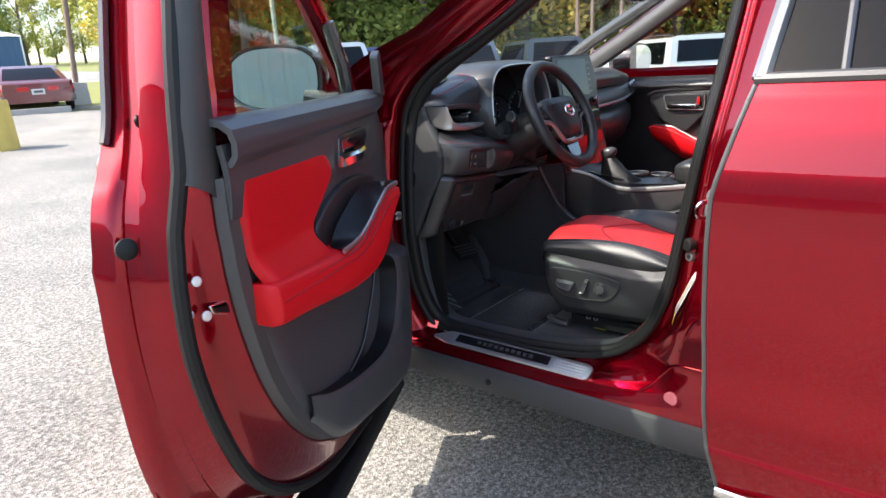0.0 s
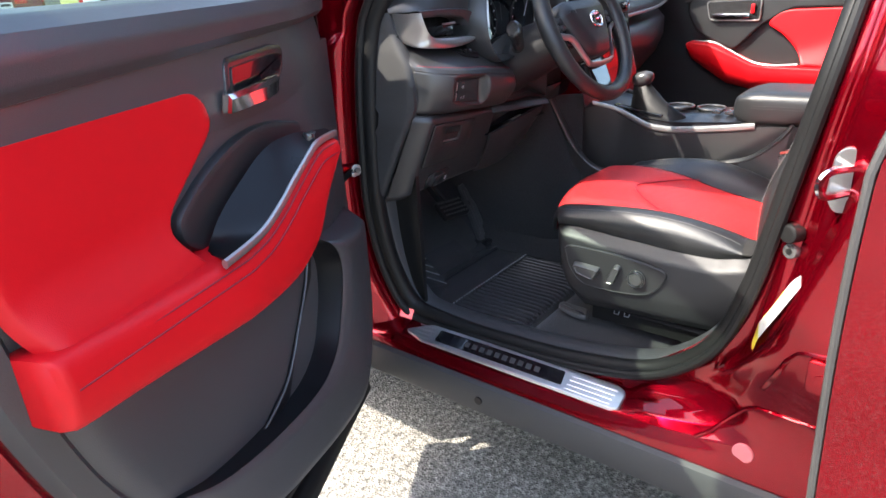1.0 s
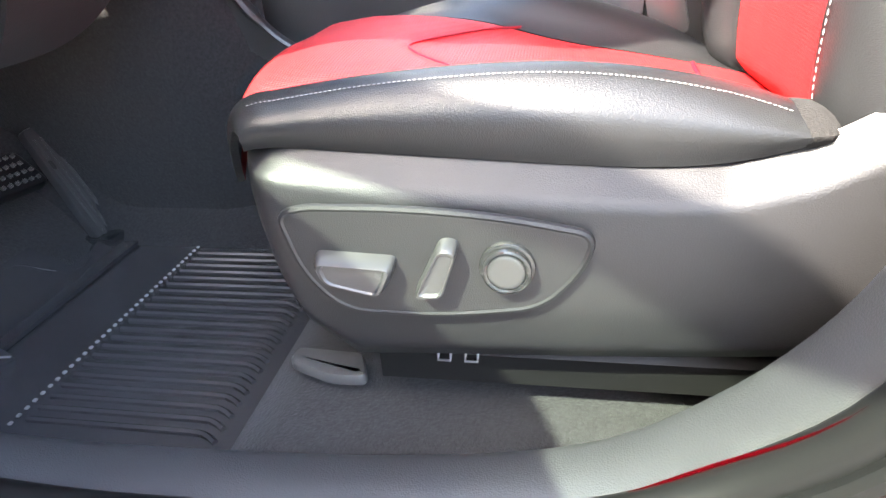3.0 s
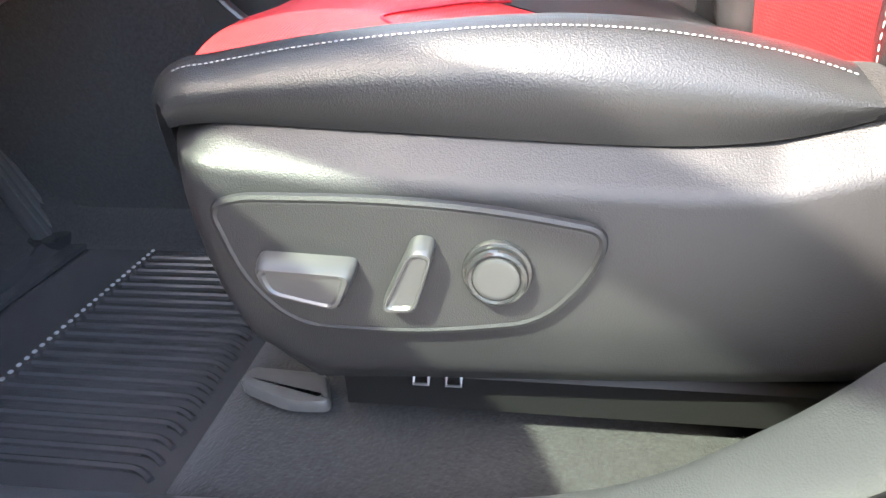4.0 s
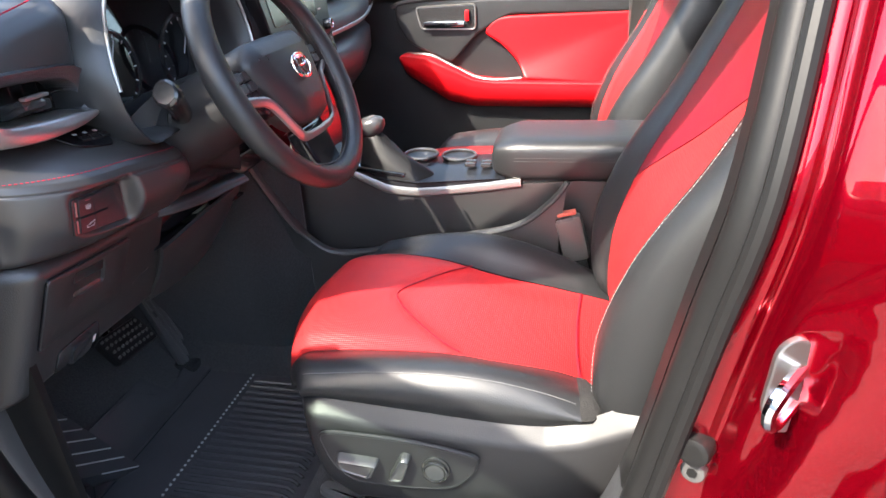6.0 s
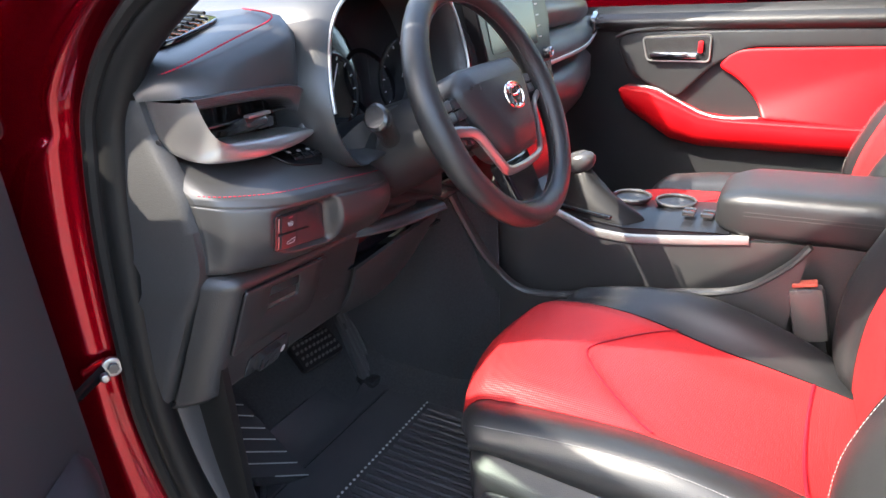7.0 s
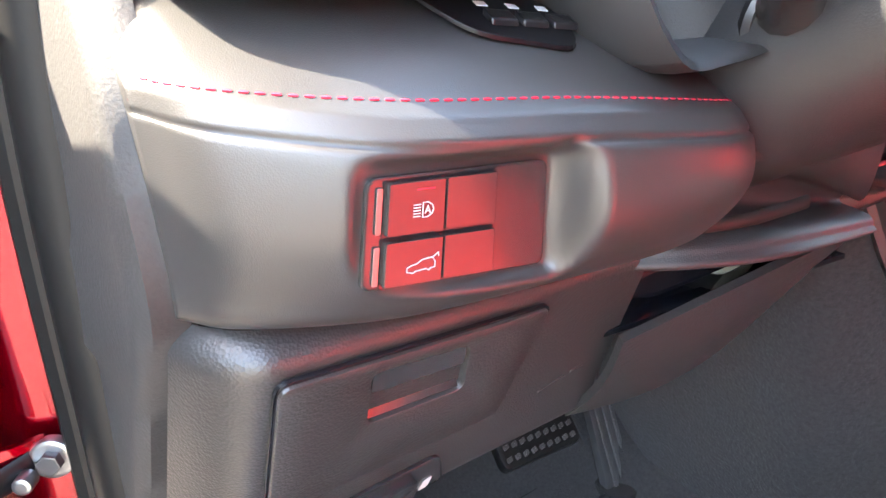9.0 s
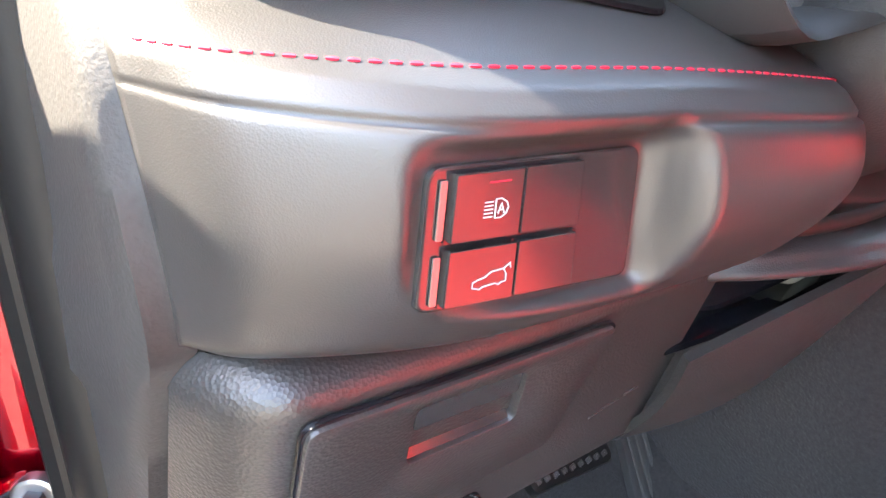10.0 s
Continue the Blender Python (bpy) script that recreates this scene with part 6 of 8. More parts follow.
part("vent_motor", rbox(-0.545, 0.268, 1.0500, 0.026, 0.018, 0.012, 0.003), LEVER, vent, "small grey lever behind the slats")
tab = part("vent_tab", rbox(-0.585, 0.250, 1.0560, 0.034, 0.040, 0.014, 0.005, m=Matrix.Rotation(radians(-20), 4, "X")), SMOOTH, vent, "thumb tab with a silver front")
part("tab_front", rbox(-0.585, 0.2300, 1.0690, 0.034, 0.009, 0.004, 0.0015), SILVER, tab)

# little dimmer panel on the ledge
def dim_f(a, b, h):
    return Vector((a, b, 1.0040 + (b - 0.232) * 0.60 - 0.12 * (a + 0.525) + h))


dim = part("dimmer_panel", prism(roundpoly([(-0.572, 0.256), (-0.552, 0.222), (-0.500, 0.214), (-0.482, 0.250)], 0.012), dim_f, 0.0018, 0.0004), SWITCH_BLACK, dash, "small black dimmer panel", 12)
for k in range(3):
    a = -0.538 + 0.017 * k
    part("dimmer_mark", prism([Vector((a, 0.238)), Vector((a + 0.006, 0.238)), Vector((a + 0.006, 0.241)), Vector((a, 0.241))], lambda p, q, h: dim_f(p, q, 0.0026 + h), 0.0004, 0.0001), WHITE_PRINT, dim)
    part("dimmer_key", prism(roundpoly([(a - 0.001, 0.226), (a + 0.013, 0.226), (a + 0.013, 0.233), (a - 0.001, 0.233)], 0.001), lambda p, q, h: dim_f(p, q, 0.0024 + h), 0.0026, 0.0008), PLUG_BLACK, dim)

# upper pad, demister grille and instrument hood
upper = [
    (-0.676, [(0.62, 1.102), (0.45, 1.112), (0.375, 1.113), (0.330, 1.110), (0.312, 1.104), (0.308, 1.095)]),
    (-0.646, [(0.68, 1.118), (0.45, 1.135), (0.318, 1.131), (0.281, 1.122), (0.261, 1.110), (0.254, 1.096)]),
    (-0.576, [(0.70, 1.125), (0.45, 1.152), (0.298, 1.150), (0.256, 1.140), (0.242, 1.124), (0.238, 1.096)]),
    (-0.514, [(0.71, 1.130), (0.45, 1.168), (0.298, 1.168), (0.250, 1.158), (0.232, 1.138), (0.236, 1.090)]),
    (-0.492, [(0.71, 1.130), (0.45, 1.174), (0.308, 1.177), (0.263, 1.168), (0.245, 1.148), (0.248, 1.088)]),
]
pad = part("upper_pad", sections(upper), SOFT, dash, "soft black upper dash pad", 60)
line = catmull([(-0.668, 0.320, 1.1095), (-0.640, 0.279, 1.1245), (-0.576, 0.260, 1.147), (-0.523, 0.254, 1.162), (-0.504, 0.270, 1.170), (-0.498, 0.318, 1.176)], 8)
part("red_stitching", stitches([p + Vector((0, 0, 0.0015)) for p in line], 60, 0.0012, 0.8), RED_THREAD, pad, "red thread stitching")
grille = part("demister_grille", prism(roundpoly([(-0.625, 0.35), (-0.60, 0.325), (-0.52, 0.33), (-0.505, 0.39), (-0.53, 0.43), (-0.60, 0.42)], 0.025), lambda a, b, h: Vector((a, b, 1.137 + (a + 0.64) * 0.235 + h)), 0.005, 0.002), PIANO, dash, "black slatted demister grille")
for k in range(8):
    x0 = -0.606 + 0.0125 * k
    part("slat", tube([(x0, 0.335 + 0.004 * k, 1.146 + (x0 + 0.64) * 0.235), (x0 + 0.012, 0.415, 1.146 + (x0 + 0.652) * 0.235)], 0.0022, 6), RUBBER, grille)

HOOD = [(-0.470, 0.985), (-0.495, 1.03), (-0.489, 1.09), (-0.462, 1.15), (-0.415, 1.186), (-0.34, 1.197), (-0.22, 1.197), (-0.165, 1.180), (-0.140, 1.13), (-0.138, 1.06), (-0.165, 1.01), (-0.22, 0.995), (-0.38, 0.986), (-0.435, 0.981)]
hood_line = catmull([(x, z, 0) for x, z in HOOD], 5, True)


def hood_y(x, z):
    return 0.197 + (z - 1.06) * 0.20 + 0.05 * max(0, 1.06 - z)


def hood_ring(scale, dy, grow=0.0):
    c = Vector((-0.30, 1.08))
    ring = []
    for p in hood_line:
        k = scale if scale < 1 else 1 + (scale - 1) * min(1.0, max(0.3, (p.y - 0.985) / 0.09))
        ring.append(Vector((c.x + (p.x - c.x) * k, hood_y(p.x, p.y) + dy, c.y + (p.y - c.y) * k)))
    return ring


rings = [hood_ring(1.02, 0.30), hood_ring(1.10, 0.14), hood_ring(1.10, 0.05), hood_ring(1.06, 0.012), hood_ring(1.0, 0.0), hood_ring(0.97, 0.004), hood_ring(0.93, 0.03), hood_ring(0.90, 0.12)]
cluster = part("instrument_hood", loft([r + r[:1] for r in rings], False, False), SOFT, dash, "soft black instrument hood", 60)
upper_edge = hood_ring(0.985, -0.001)[7:50]
part("hood_edge", tube(upper_edge, 0.0026, 6), SILVER, cluster, "thin silver edge of the hood")
face_r = hood_ring(0.91, 0.115)
bm = bmesh.new()
bm.faces.new([bm.verts.new(p) for p in face_r])
part("gauge_face", bm, PIANO, cluster, "black instrument face")
for gx in (-0.395, -0.215):
    c = Vector((gx, 0.293, 1.055))
    ring = part("gauge", tube([c + Vector((0.058 * math.cos(k * math.tau / 40), -0.012, 0.058 * math.sin(k * math.tau / 40))) for k in range(40)], 0.004, 8, True), SMOOTH, cluster, "round dial with white marks")
    for k in range(13):
        an = radians(-40 + k * 21.6)
        part("dial_mark", tube([c + Vector((0.050 * math.cos(an), -0.014, 0.050 * math.sin(an))), c + Vector((0.057 * math.cos(an), -0.014, 0.057 * math.sin(an)))], 0.0009, 4), WHITE_PRINT, ring)
    part("needle", tube([c + Vector((0, -0.014, 0)), c + Vector((0.02, -0.014, 0.042))], 0.0010, 4), WHITE_PRINT, ring)

# centre stack, screen and the passenger side
part("centre_fascia", sections([(-0.13, [(0.32, 1.20), (0.24, 1.18), (0.20, 1.09), (0.185, 0.98), (0.16, 0.88), (0.15, 0.82)]), (0.05, [(0.32, 1.20), (0.225, 1.18), (0.185, 1.09), (0.165, 0.98), (0.14, 0.88), (0.13, 0.82)]), (0.22, [(0.32, 1.18), (0.24, 1.165), (0.20, 1.09), (0.185, 0.98), (0.16, 0.88), (0.15, 0.82)])]), SMOOTH, dash, "black centre fascia")
scr = part("touch_screen", prism(roundpoly([(-0.105, 1.035), (-0.13, 1.215), (0.165, 1.215), (0.195, 1.12), (0.175, 1.035)], 0.014), lambda a, b, h: Vector((a, 0.205 + (b - 1.1) * 0.18 - h, b)), 0.022, 0.005), SWITCH_BLACK, dash, "gloss black touch screen")
part("display", prism(roundpoly([(-0.085, 1.075), (-0.095, 1.20), (0.115, 1.20), (0.115, 1.075)], 0.006), lambda a, b, h: Vector((a, 0.1825 + (b - 1.1) * 0.18 - h, b)), 0.0008, 0.0003), material("dark_display_glass", (0.020, 0.032, 0.030), 0.15, spec=0.2), scr, "dark unlit display")
for k in range(6):
    part("screen_key", rbox(0.132, 0.181 + (0.01 * k) * 0.35, 1.085 + 0.02 * k, 0.014, 0.002, 0.003, 0.0005), WHITE_PRINT, scr)
for x in (-0.088, 0.14):
    kn = part("volume_knob", disc((x, 0.178, 1.053), (0, -1, 0.15), 0.011, 0.018, 20, 0.003), SMOOTH, scr)
    part("knob_rim", tube([Vector((x, 0.160, 1.0555)) + Vector((0.009 * math.cos(k * math.tau / 20), 0, 0.009 * math.sin(k * math.tau / 20))) for k in range(20)], 0.0016, 6, True), CHROME, kn, "chrome knob rim")
climate = part("climate_panel", prism(roundpoly([(-0.09, 0.90), (-0.10, 1.02), (0.17, 1.02), (0.165, 0.90)], 0.012), lambda a, b, h: Vector((a, 0.178 + (b - 1.0) * 0.22 - h, b)), 0.014, 0.004), PIANO, dash, "gloss black climate control panel")
for k in range(7):
    part("climate_key", rbox(-0.07 + 0.034 * k, 0.158, 0.985, 0.026, 0.006, 0.014, 0.002), SMOOTH, climate)
part("passenger_pad", sections([(-0.12, [(0.70, 1.15), (0.42, 1.185), (0.30, 1.185), (0.265, 1.16), (0.262, 1.12), (0.28, 1.09)]), (0.20, [(0.71, 1.15), (0.42, 1.175), (0.27, 1.17), (0.23, 1.145), (0.226, 1.11), (0.245, 1.085)]), (0.50, [(0.70, 1.12), (0.42, 1.155), (0.27, 1.155), (0.225, 1.135), (0.222, 1.11), (0.24, 1.085)]), (0.70, [(0.66, 1.10), (0.42, 1.13), (0.31, 1.13), (0.275, 1.118), (0.27, 1.10), (0.28, 1.08)])]), SOFT, dash, "soft black dash top", 60)
part("passenger_band", sections([(0.19, [(0.30, 1.08), (0.225, 1.076), (0.205, 1.05), (0.205, 1.02), (0.235, 1.005)]), (0.45, [(0.30, 1.085), (0.222, 1.08), (0.20, 1.055), (0.202, 1.03), (0.235, 1.02)]), (0.69, [(0.32, 1.09), (0.262, 1.085), (0.242, 1.06), (0.244, 1.04), (0.275, 1.03)])]), LEATHER, dash, "black stitched passenger dash band", 60)
part("silver_line", tube(catmull([(0.20, 0.205, 1.018), (0.45, 0.200, 1.028), (0.62, 0.225, 1.045), (0.675, 0.238, 1.062), (0.69, 0.245, 1.10)], 6), 0.005, 8, flat=0.6), SILVER, dash, "satin silver line along the dash")
pv = part("passenger_vent", prism(roundpoly([(0.60, 1.045), (0.60, 1.085), (0.68, 1.10), (0.685, 1.055)], 0.01), lambda a, b, h: Vector((a, 0.232 + 0.2 * max(0, a - 0.6) - h, b)), 0.014, 0.004), PIANO, dash, "black passenger air vent")
for k in range(3):
    part("slat", rbox(0.642, 0.224, 1.058 + 0.012 * k, 0.07, 0.008, 0.002, 0.0006), SMOOTH, pv)
part("passenger_shelf", sections([(0.19, [(0.30, 1.0), (0.24, 0.995), (0.215, 0.965), (0.22, 0.92), (0.26, 0.86), (0.33, 0.80)]), (0.45, [(0.30, 1.01), (0.235, 1.0), (0.205, 0.97), (0.21, 0.92), (0.25, 0.86), (0.33, 0.80)]), (0.69, [(0.32, 1.02), (0.28, 1.01), (0.255, 0.985), (0.255, 0.93), (0.28, 0.87), (0.34, 0.80)])]), SOFT, dash, "black lower passenger dash", 60)

# ---- steering wheel on its column ----
wheel = thing("steering_wheel", (-0.367, 0.10, 0.88), "black leather steering wheel with satin silver spokes", "steering wheel")
W_N, W_U, W_R = Vector((0, -0.899, 0.438)), Vector((0, 0.438, 0.899)), Vector((1, 0, 0))
W_C = Vector((-0.329, 0.061, 1.034))      # the hub sits a little below and behind the rim's plane


def wp(a, b, d=0.0):
    return W_C + W_R * a * 0.92 + W_U * b * 0.92 + W_N * d


rim_path = [wp(0.171 * math.cos(k * math.tau / 72), 0.0087 + 0.171 * math.sin(k * math.tau / 72), 0.009) for k in range(72)]
rim = part("rim", tube(rim_path, [0.0162 + 0.0022 * abs(math.cos(k * math.tau / 72)) ** 6 for k in range(72)], 16, True), LEATHER, wheel, "black leather wheel rim", 60)
part("rim_stitching", stitches([wp((0.171 - 0.0195) * math.cos(k * math.tau / 72), 0.0087 + (0.171 - 0.0195) * math.sin(k * math.tau / 72), 0.011) for k in range(73)], 150, 0.0011, 0.8), GREY_TRIM, rim)
HUB = roundpoly([(-0.108, 0.040, 0.02), (-0.085, 0.066, 0.03), (0.085, 0.066, 0.03), (0.108, 0.040, 0.02), (0.082, -0.020, 0.03), (0.052, -0.072, 0.03), (-0.052, -0.072, 0.03), (-0.082, -0.020, 0.03)], 0.03, 6)
hub = part("airbag_hub", prism(HUB, lambda a, b, h: wp(a, b, h - 0.024 + 0.010 * (1 - (a / 0.11) ** 2)), 0.040, 0.012, 0.008), LEATHER, wheel, "black airbag cover", 70)
badge = [wp(0.026 * math.cos(k * math.tau / 32), 0.006 + 0.018 * math.sin(k * math.tau / 32), 0.0375) for k in range(32)]
bd = part("badge", tube(badge, 0.0024, 8, True), CHROME, hub, "chrome oval badge")
part("badge_oval", tube([wp(0.010 * math.cos(k * math.tau / 24), 0.004 + 0.014 * math.sin(k * math.tau / 24), 0.0378) for k in range(24)], 0.0019, 6, True), CHROME, bd)
part("badge_oval", tube([wp(0.018 * math.cos(k * math.tau / 24), 0.013 + 0.007 * math.sin(k * math.tau / 24), 0.0378) for k in range(24)], 0.0019, 6, True), CHROME, bd)
for s in (-1, 1):
    sp = part("spoke", prism(roundpoly([(s * 0.060, 0.045), (s * 0.158, 0.030), (s * 0.160, -0.018), (s * 0.070, -0.040)], 0.012), lambda a, b, h: wp(a, b, h - 0.018), 0.022, 0.006), SMOOTH, wheel, "black wheel spoke with switches")
    part("spoke_strip", tube(catmull([wp(s * 0.152, -0.004, 0.004), wp(s * 0.118, -0.012, 0.010), wp(s * 0.096, -0.024, 0.014), wp(s * 0.070, -0.070, 0.013), wp(s * 0.052, -0.086, 0.012), wp(0, -0.090, 0.012)], 6), 0.0068, 8, flat=0.6), SILVER, sp, "satin silver spoke strip")
    for k in range(4):
        part("spoke_switch", prism(roundpoly([(s * (0.092 + 0.026 * (k % 2)), 0.004 + 0.016 * (k // 2)), (s * (0.114 + 0.026 * (k % 2)), 0.003 + 0.016 * (k // 2)), (s * (0.114 + 0.026 * (k % 2)), 0.016 + 0.016 * (k // 2)), (s * (0.092 + 0.026 * (k % 2)), 0.018 + 0.016 * (k // 2))], 0.003), lambda a, b, h: wp(a, b, h + 0.004), 0.005, 0.0015), PLASTIC, sp)
part("lower_spoke", prism(roundpoly([(-0.05, -0.07), (0.05, -0.07), (0.035, -0.155), (-0.035, -0.155)], 0.012), lambda a, b, h: wp(a, b, h - 0.016), 0.018, 0.005), PIANO, wheel, "gloss black lower spoke")

column = thing("steering_column", (-0.367, 0.20, 0.80), "black plastic steering column shroud with a stalk", "steering column")


def shroud(t, q):
    c = W_C + Vector((0, 0.035, -0.010)) + (Vector((-0.333, 0.33, 0.915)) - W_C) * t
    rx, rz = 0.058 + 0.055 * t, 0.052 + 0.03 * t
    return [c + W_R * rx * math.cos(k * math.tau / 24) + Vector((0, 0.25, 0.95)) * rz * math.sin(k * math.tau / 24) * q for k in range(24)]


part("column_shroud", loft([shroud(t, 1.0) for t in (0, 0.15, 0.4, 0.7, 1.0)]), COVER, column, "grained black column shroud", 60)
stalk = part("lamp_stalk", tube(catmull([(-0.374, 0.198, 0.992), (-0.424, 0.168, 1.016), (-0.462, 0.150, 1.040)], 5), [0.016, 0.0155, 0.015, 0.0145, 0.014, 0.014, 0.014, 0.014, 0.0145, 0.015, 0.0155], 12), SMOOTH, column, "black lamp stalk")
part("stalk_boot", tube([Vector((-0.376, 0.190, 0.995)) + Vector((0.93, -0.36, 0.05)) * 0.029 * math.cos(k * math.tau / 28) + Vector((0.0, -0.1, 0.99)) * 0.026 * math.sin(k * math.tau / 28) for k in range(28)], 0.0050, 8, True), PLUG_BLACK, column, "black ring round the stalk opening")
part("stalk_well", disc((-0.375, 0.196, 0.995), (-0.36, -0.93, -0.08), 0.027, 0.002, 28, 0.0005), PLUG_BLACK, column, "dark opening behind the stalk")
part("stalk_knob", loft([[Vector((-0.460, 0.148, 1.040)) + Vector((-0.90, -0.15, 0.42)).normalized() * d + (Vector((0.42, 0, 0.9)) * math.cos(k * math.tau / 16) + Vector((0.0, 0.98, 0.1)) * math.sin(k * math.tau / 16)) * r for k in range(16)] for d, r in ((0, 0.0135), (0.004, 0.017), (0.014, 0.0185), (0.022, 0.0175), (0.025, 0.014))]), SMOOTH, stalk, "rounded end knob")

# ---- centre console ----
console = thing("centre_console", (0.02, -0.10, 0.42), "black centre console with satin silver trim and padded armrest", "centre console")


def con_side(u, v, s=-1):
    """The side wall: v from the floor to the silver strip."""
    ty = [0.30, 0.20, 0.10, 0.04, 0.0, -0.05, -0.15, -0.26, -0.36, -0.50]
    tz = [0.845, 0.838, 0.812, 0.784, 0.768, 0.764, 0.774, 0.792, 0.80, 0.80]
    k = u * 9
    i = min(int(k), 8)
    t = k - i
    y, z1 = ty[i] * (1 - t) + ty[i + 1] * t, tz[i] * (1 - t) + tz[i + 1] * t
    z = 0.44 + (z1 - 0.44) * v
    return (0.02 + s * (0.082 + 0.03 * (1 - v) - 0.008 * math.sin(v * 3.1) + 0.38 * max(0, y - 0.08) * max(0.0, (v - 0.45) / 0.55) ** 1.5), y, z)


for s in (-1, 1):
    part("side_wall", sheet(lambda u, v: con_side(u, v, s), 36, 16, 0.008), PLASTIC, console, "black plastic console side", 60)
    strip_pts = [Vector(con_side(0.10 + 0.668 * k / 40, 1.0, s)) + Vector((s * 0.001, 0, 0.004)) for k in range(41)]
    part("silver_strip", tube(catmull(strip_pts[::4], 5), [0.0045 + 0.004 * min(1, k / 25) for k in range(51)], 8, flat=0.55), SILVER, console, "satin silver console strip")
sw = catmull([(-0.166, 0.228, 0.852), (-0.150, 0.212, 0.800), (-0.130, 0.178, 0.722), (-0.117, 0.128, 0.667), (-0.110, 0.075, 0.657), (-0.104, -0.02, 0.672), (-0.100, -0.15, 0.700), (-0.098, -0.25, 0.725), (-0.098, -0.31, 0.775), (-0.096, -0.335, 0.81)], 6)
part("console_ridge", tube(sw, [0.012] * 14 + [0.008] * (len(sw) - 14), 8, flat=0.6), SOFT, console, "raised curved ridge on the console side")
part("console_lower", loft([[p + Vector((-0.002, 0, 0)) for p in sw], [Vector((-0.118, p.y + 0.02, min(p.z - 0.05, 0.62))) for p in sw], [Vector((-0.122, p.y + 0.02, 0.40)) for p in sw]], False, False), PLASTIC, console, "black lower console panel")
TOP_LINE = [(0.20, 0.842), (0.10, 0.818), (0.03, 0.795), (-0.05, 0.788), (-0.20, 0.80), (-0.22, 0.80)]
top = part("console_top", sections([(x, [(y, z + dz) for y, z in TOP_LINE]) for x, dz in ((-0.059, -0.024), (-0.0575, -0.004), (-0.054, 0.0), (0.02, 0.008), (0.094, 0.0), (0.0975, -0.004), (0.099, -0.024))]), CONSOLE_TOP, console, "satin black console top")
for y in (-0.005, -0.085):
    part("cup_holder_ring", tube([Vector((0.058 + 0.034 * math.cos(k * math.tau / 28), y - 0.03 + 0.034 * math.sin(k * math.tau / 28), 0.806)) for k in range(28)], 0.0030, 8, True), LEVER, top, "dark satin cup holder ring")
    part("cup_holder_well", disc((0.058, y - 0.03, 0.7995), (0, 0, 1), 0.0335, 0.004, 28, 0.001), PLUG_BLACK, top, "black cup holder well")
for k in range(4):
    part("seat_switch", rbox(-0.02 + 0.018 * (k % 2), -0.15 - 0.03 * (k // 2), 0.812, 0.012, 0.02, 0.008, 0.002), SMOOTH, top)
boot_rows = ((0.786, 0.040, 0.078, -0.008), (0.796, 0.040, 0.074, -0.004), (0.812, 0.037, 0.060, 0.008), (0.829, 0.032, 0.045, 0.021), (0.846, 0.026, 0.034, 0.032), (0.862, 0.020, 0.025, 0.041), (0.870, 0.016, 0.019, 0.044))
part("shifter_boot", loft([[Vector((-0.030 + 0.22 * (z - 0.788) + w * math.cos(a) * 0.7, y + l * math.sin(a), z + 0.002 * math.sin(5 * a + 90 * z))) + Vector((math.cos(a), math.sin(a), 0)) * 0.0014 * math.sin(7 * a + 160 * z) for a in [k * math.tau / 36 for k in range(36)]] for z, w, l, y in boot_rows]), RUBBER, console, "black creased leather gear lever boot", 60)
knob = part("gear_knob", loft([[Vector((-0.012 + w * math.cos(a), y + l * math.sin(a), z - 0.25 * l * math.sin(a))) for a in [k * math.tau / 24 for k in range(24)]] for z, w, l, y in ((0.864, 0.013, 0.017, 0.044), (0.870, 0.018, 0.024, 0.044), (0.879, 0.021, 0.028, 0.044), (0.888, 0.021, 0.028, 0.045), (0.895, 0.018, 0.024, 0.047), (0.899, 0.011, 0.015, 0.049))]), LEVER, console, "black gear knob with a silver cap", 60)
part("knob_cap", disc((-0.012, 0.047, 0.897), (0, 0.25, 1), 0.013, 0.0035, 20, 0.001), SATIN, knob, "silver cap")
part("gear_plate", prism(roundpoly([(-0.058, 0.10), (-0.04, 0.105), (-0.04, -0.03), (-0.058, -0.03)], 0.006), lambda a, b, h: Vector((a, b, 0.797 + 0.24 * max(0, b - 0.02) + h)), 0.006, 0.002), PIANO, console)


def arm(y):
    """A ring of the armrest: a rounded box whose front end is drawn in."""
    f = min(1.0, max(0.0, (-(y + 0.195)) / 0.045)) ** 0.5
    c, hw, hh = 0.02, 0.088 * (0.72 + 0.28 * f), 0.041 * (0.50 + 0.50 * f)
    zc = 0.831 + 0.004 * (y + 0.20) / -0.26
    return [Vector((c + hw * (abs(math.cos(a)) ** 0.38) * (1 if math.cos(a) > 0 else -1), y, zc + hh * (abs(math.sin(a)) ** 0.45) * (1 if math.sin(a) > 0 else -1))) for a in [k * math.tau / 36 for k in range(36)]]


ar = part("armrest", loft([arm(y) for y in (-0.195, -0.197, -0.201, -0.207, -0.216, -0.228, -0.242, -0.28, -0.34, -0.42, -0.48)]), LEATHER, console, "padded black leather console armrest", 60)
for dz in (0.004, 0.010):
    part("stitching", stitches([(-0.0683, -0.238 - 0.237 * k / 20, 0.831 + dz + 0.004 * (0.038 + 0.237 * k / 20) / 0.26) for k in range(21)], 60, 0.0007), GREY_TRIM, ar, "pale thread stitching")
part("armrest_base", rbox(0.02, -0.355, 0.775, 0.15, 0.27, 0.085, 0.012), PLASTIC, console)

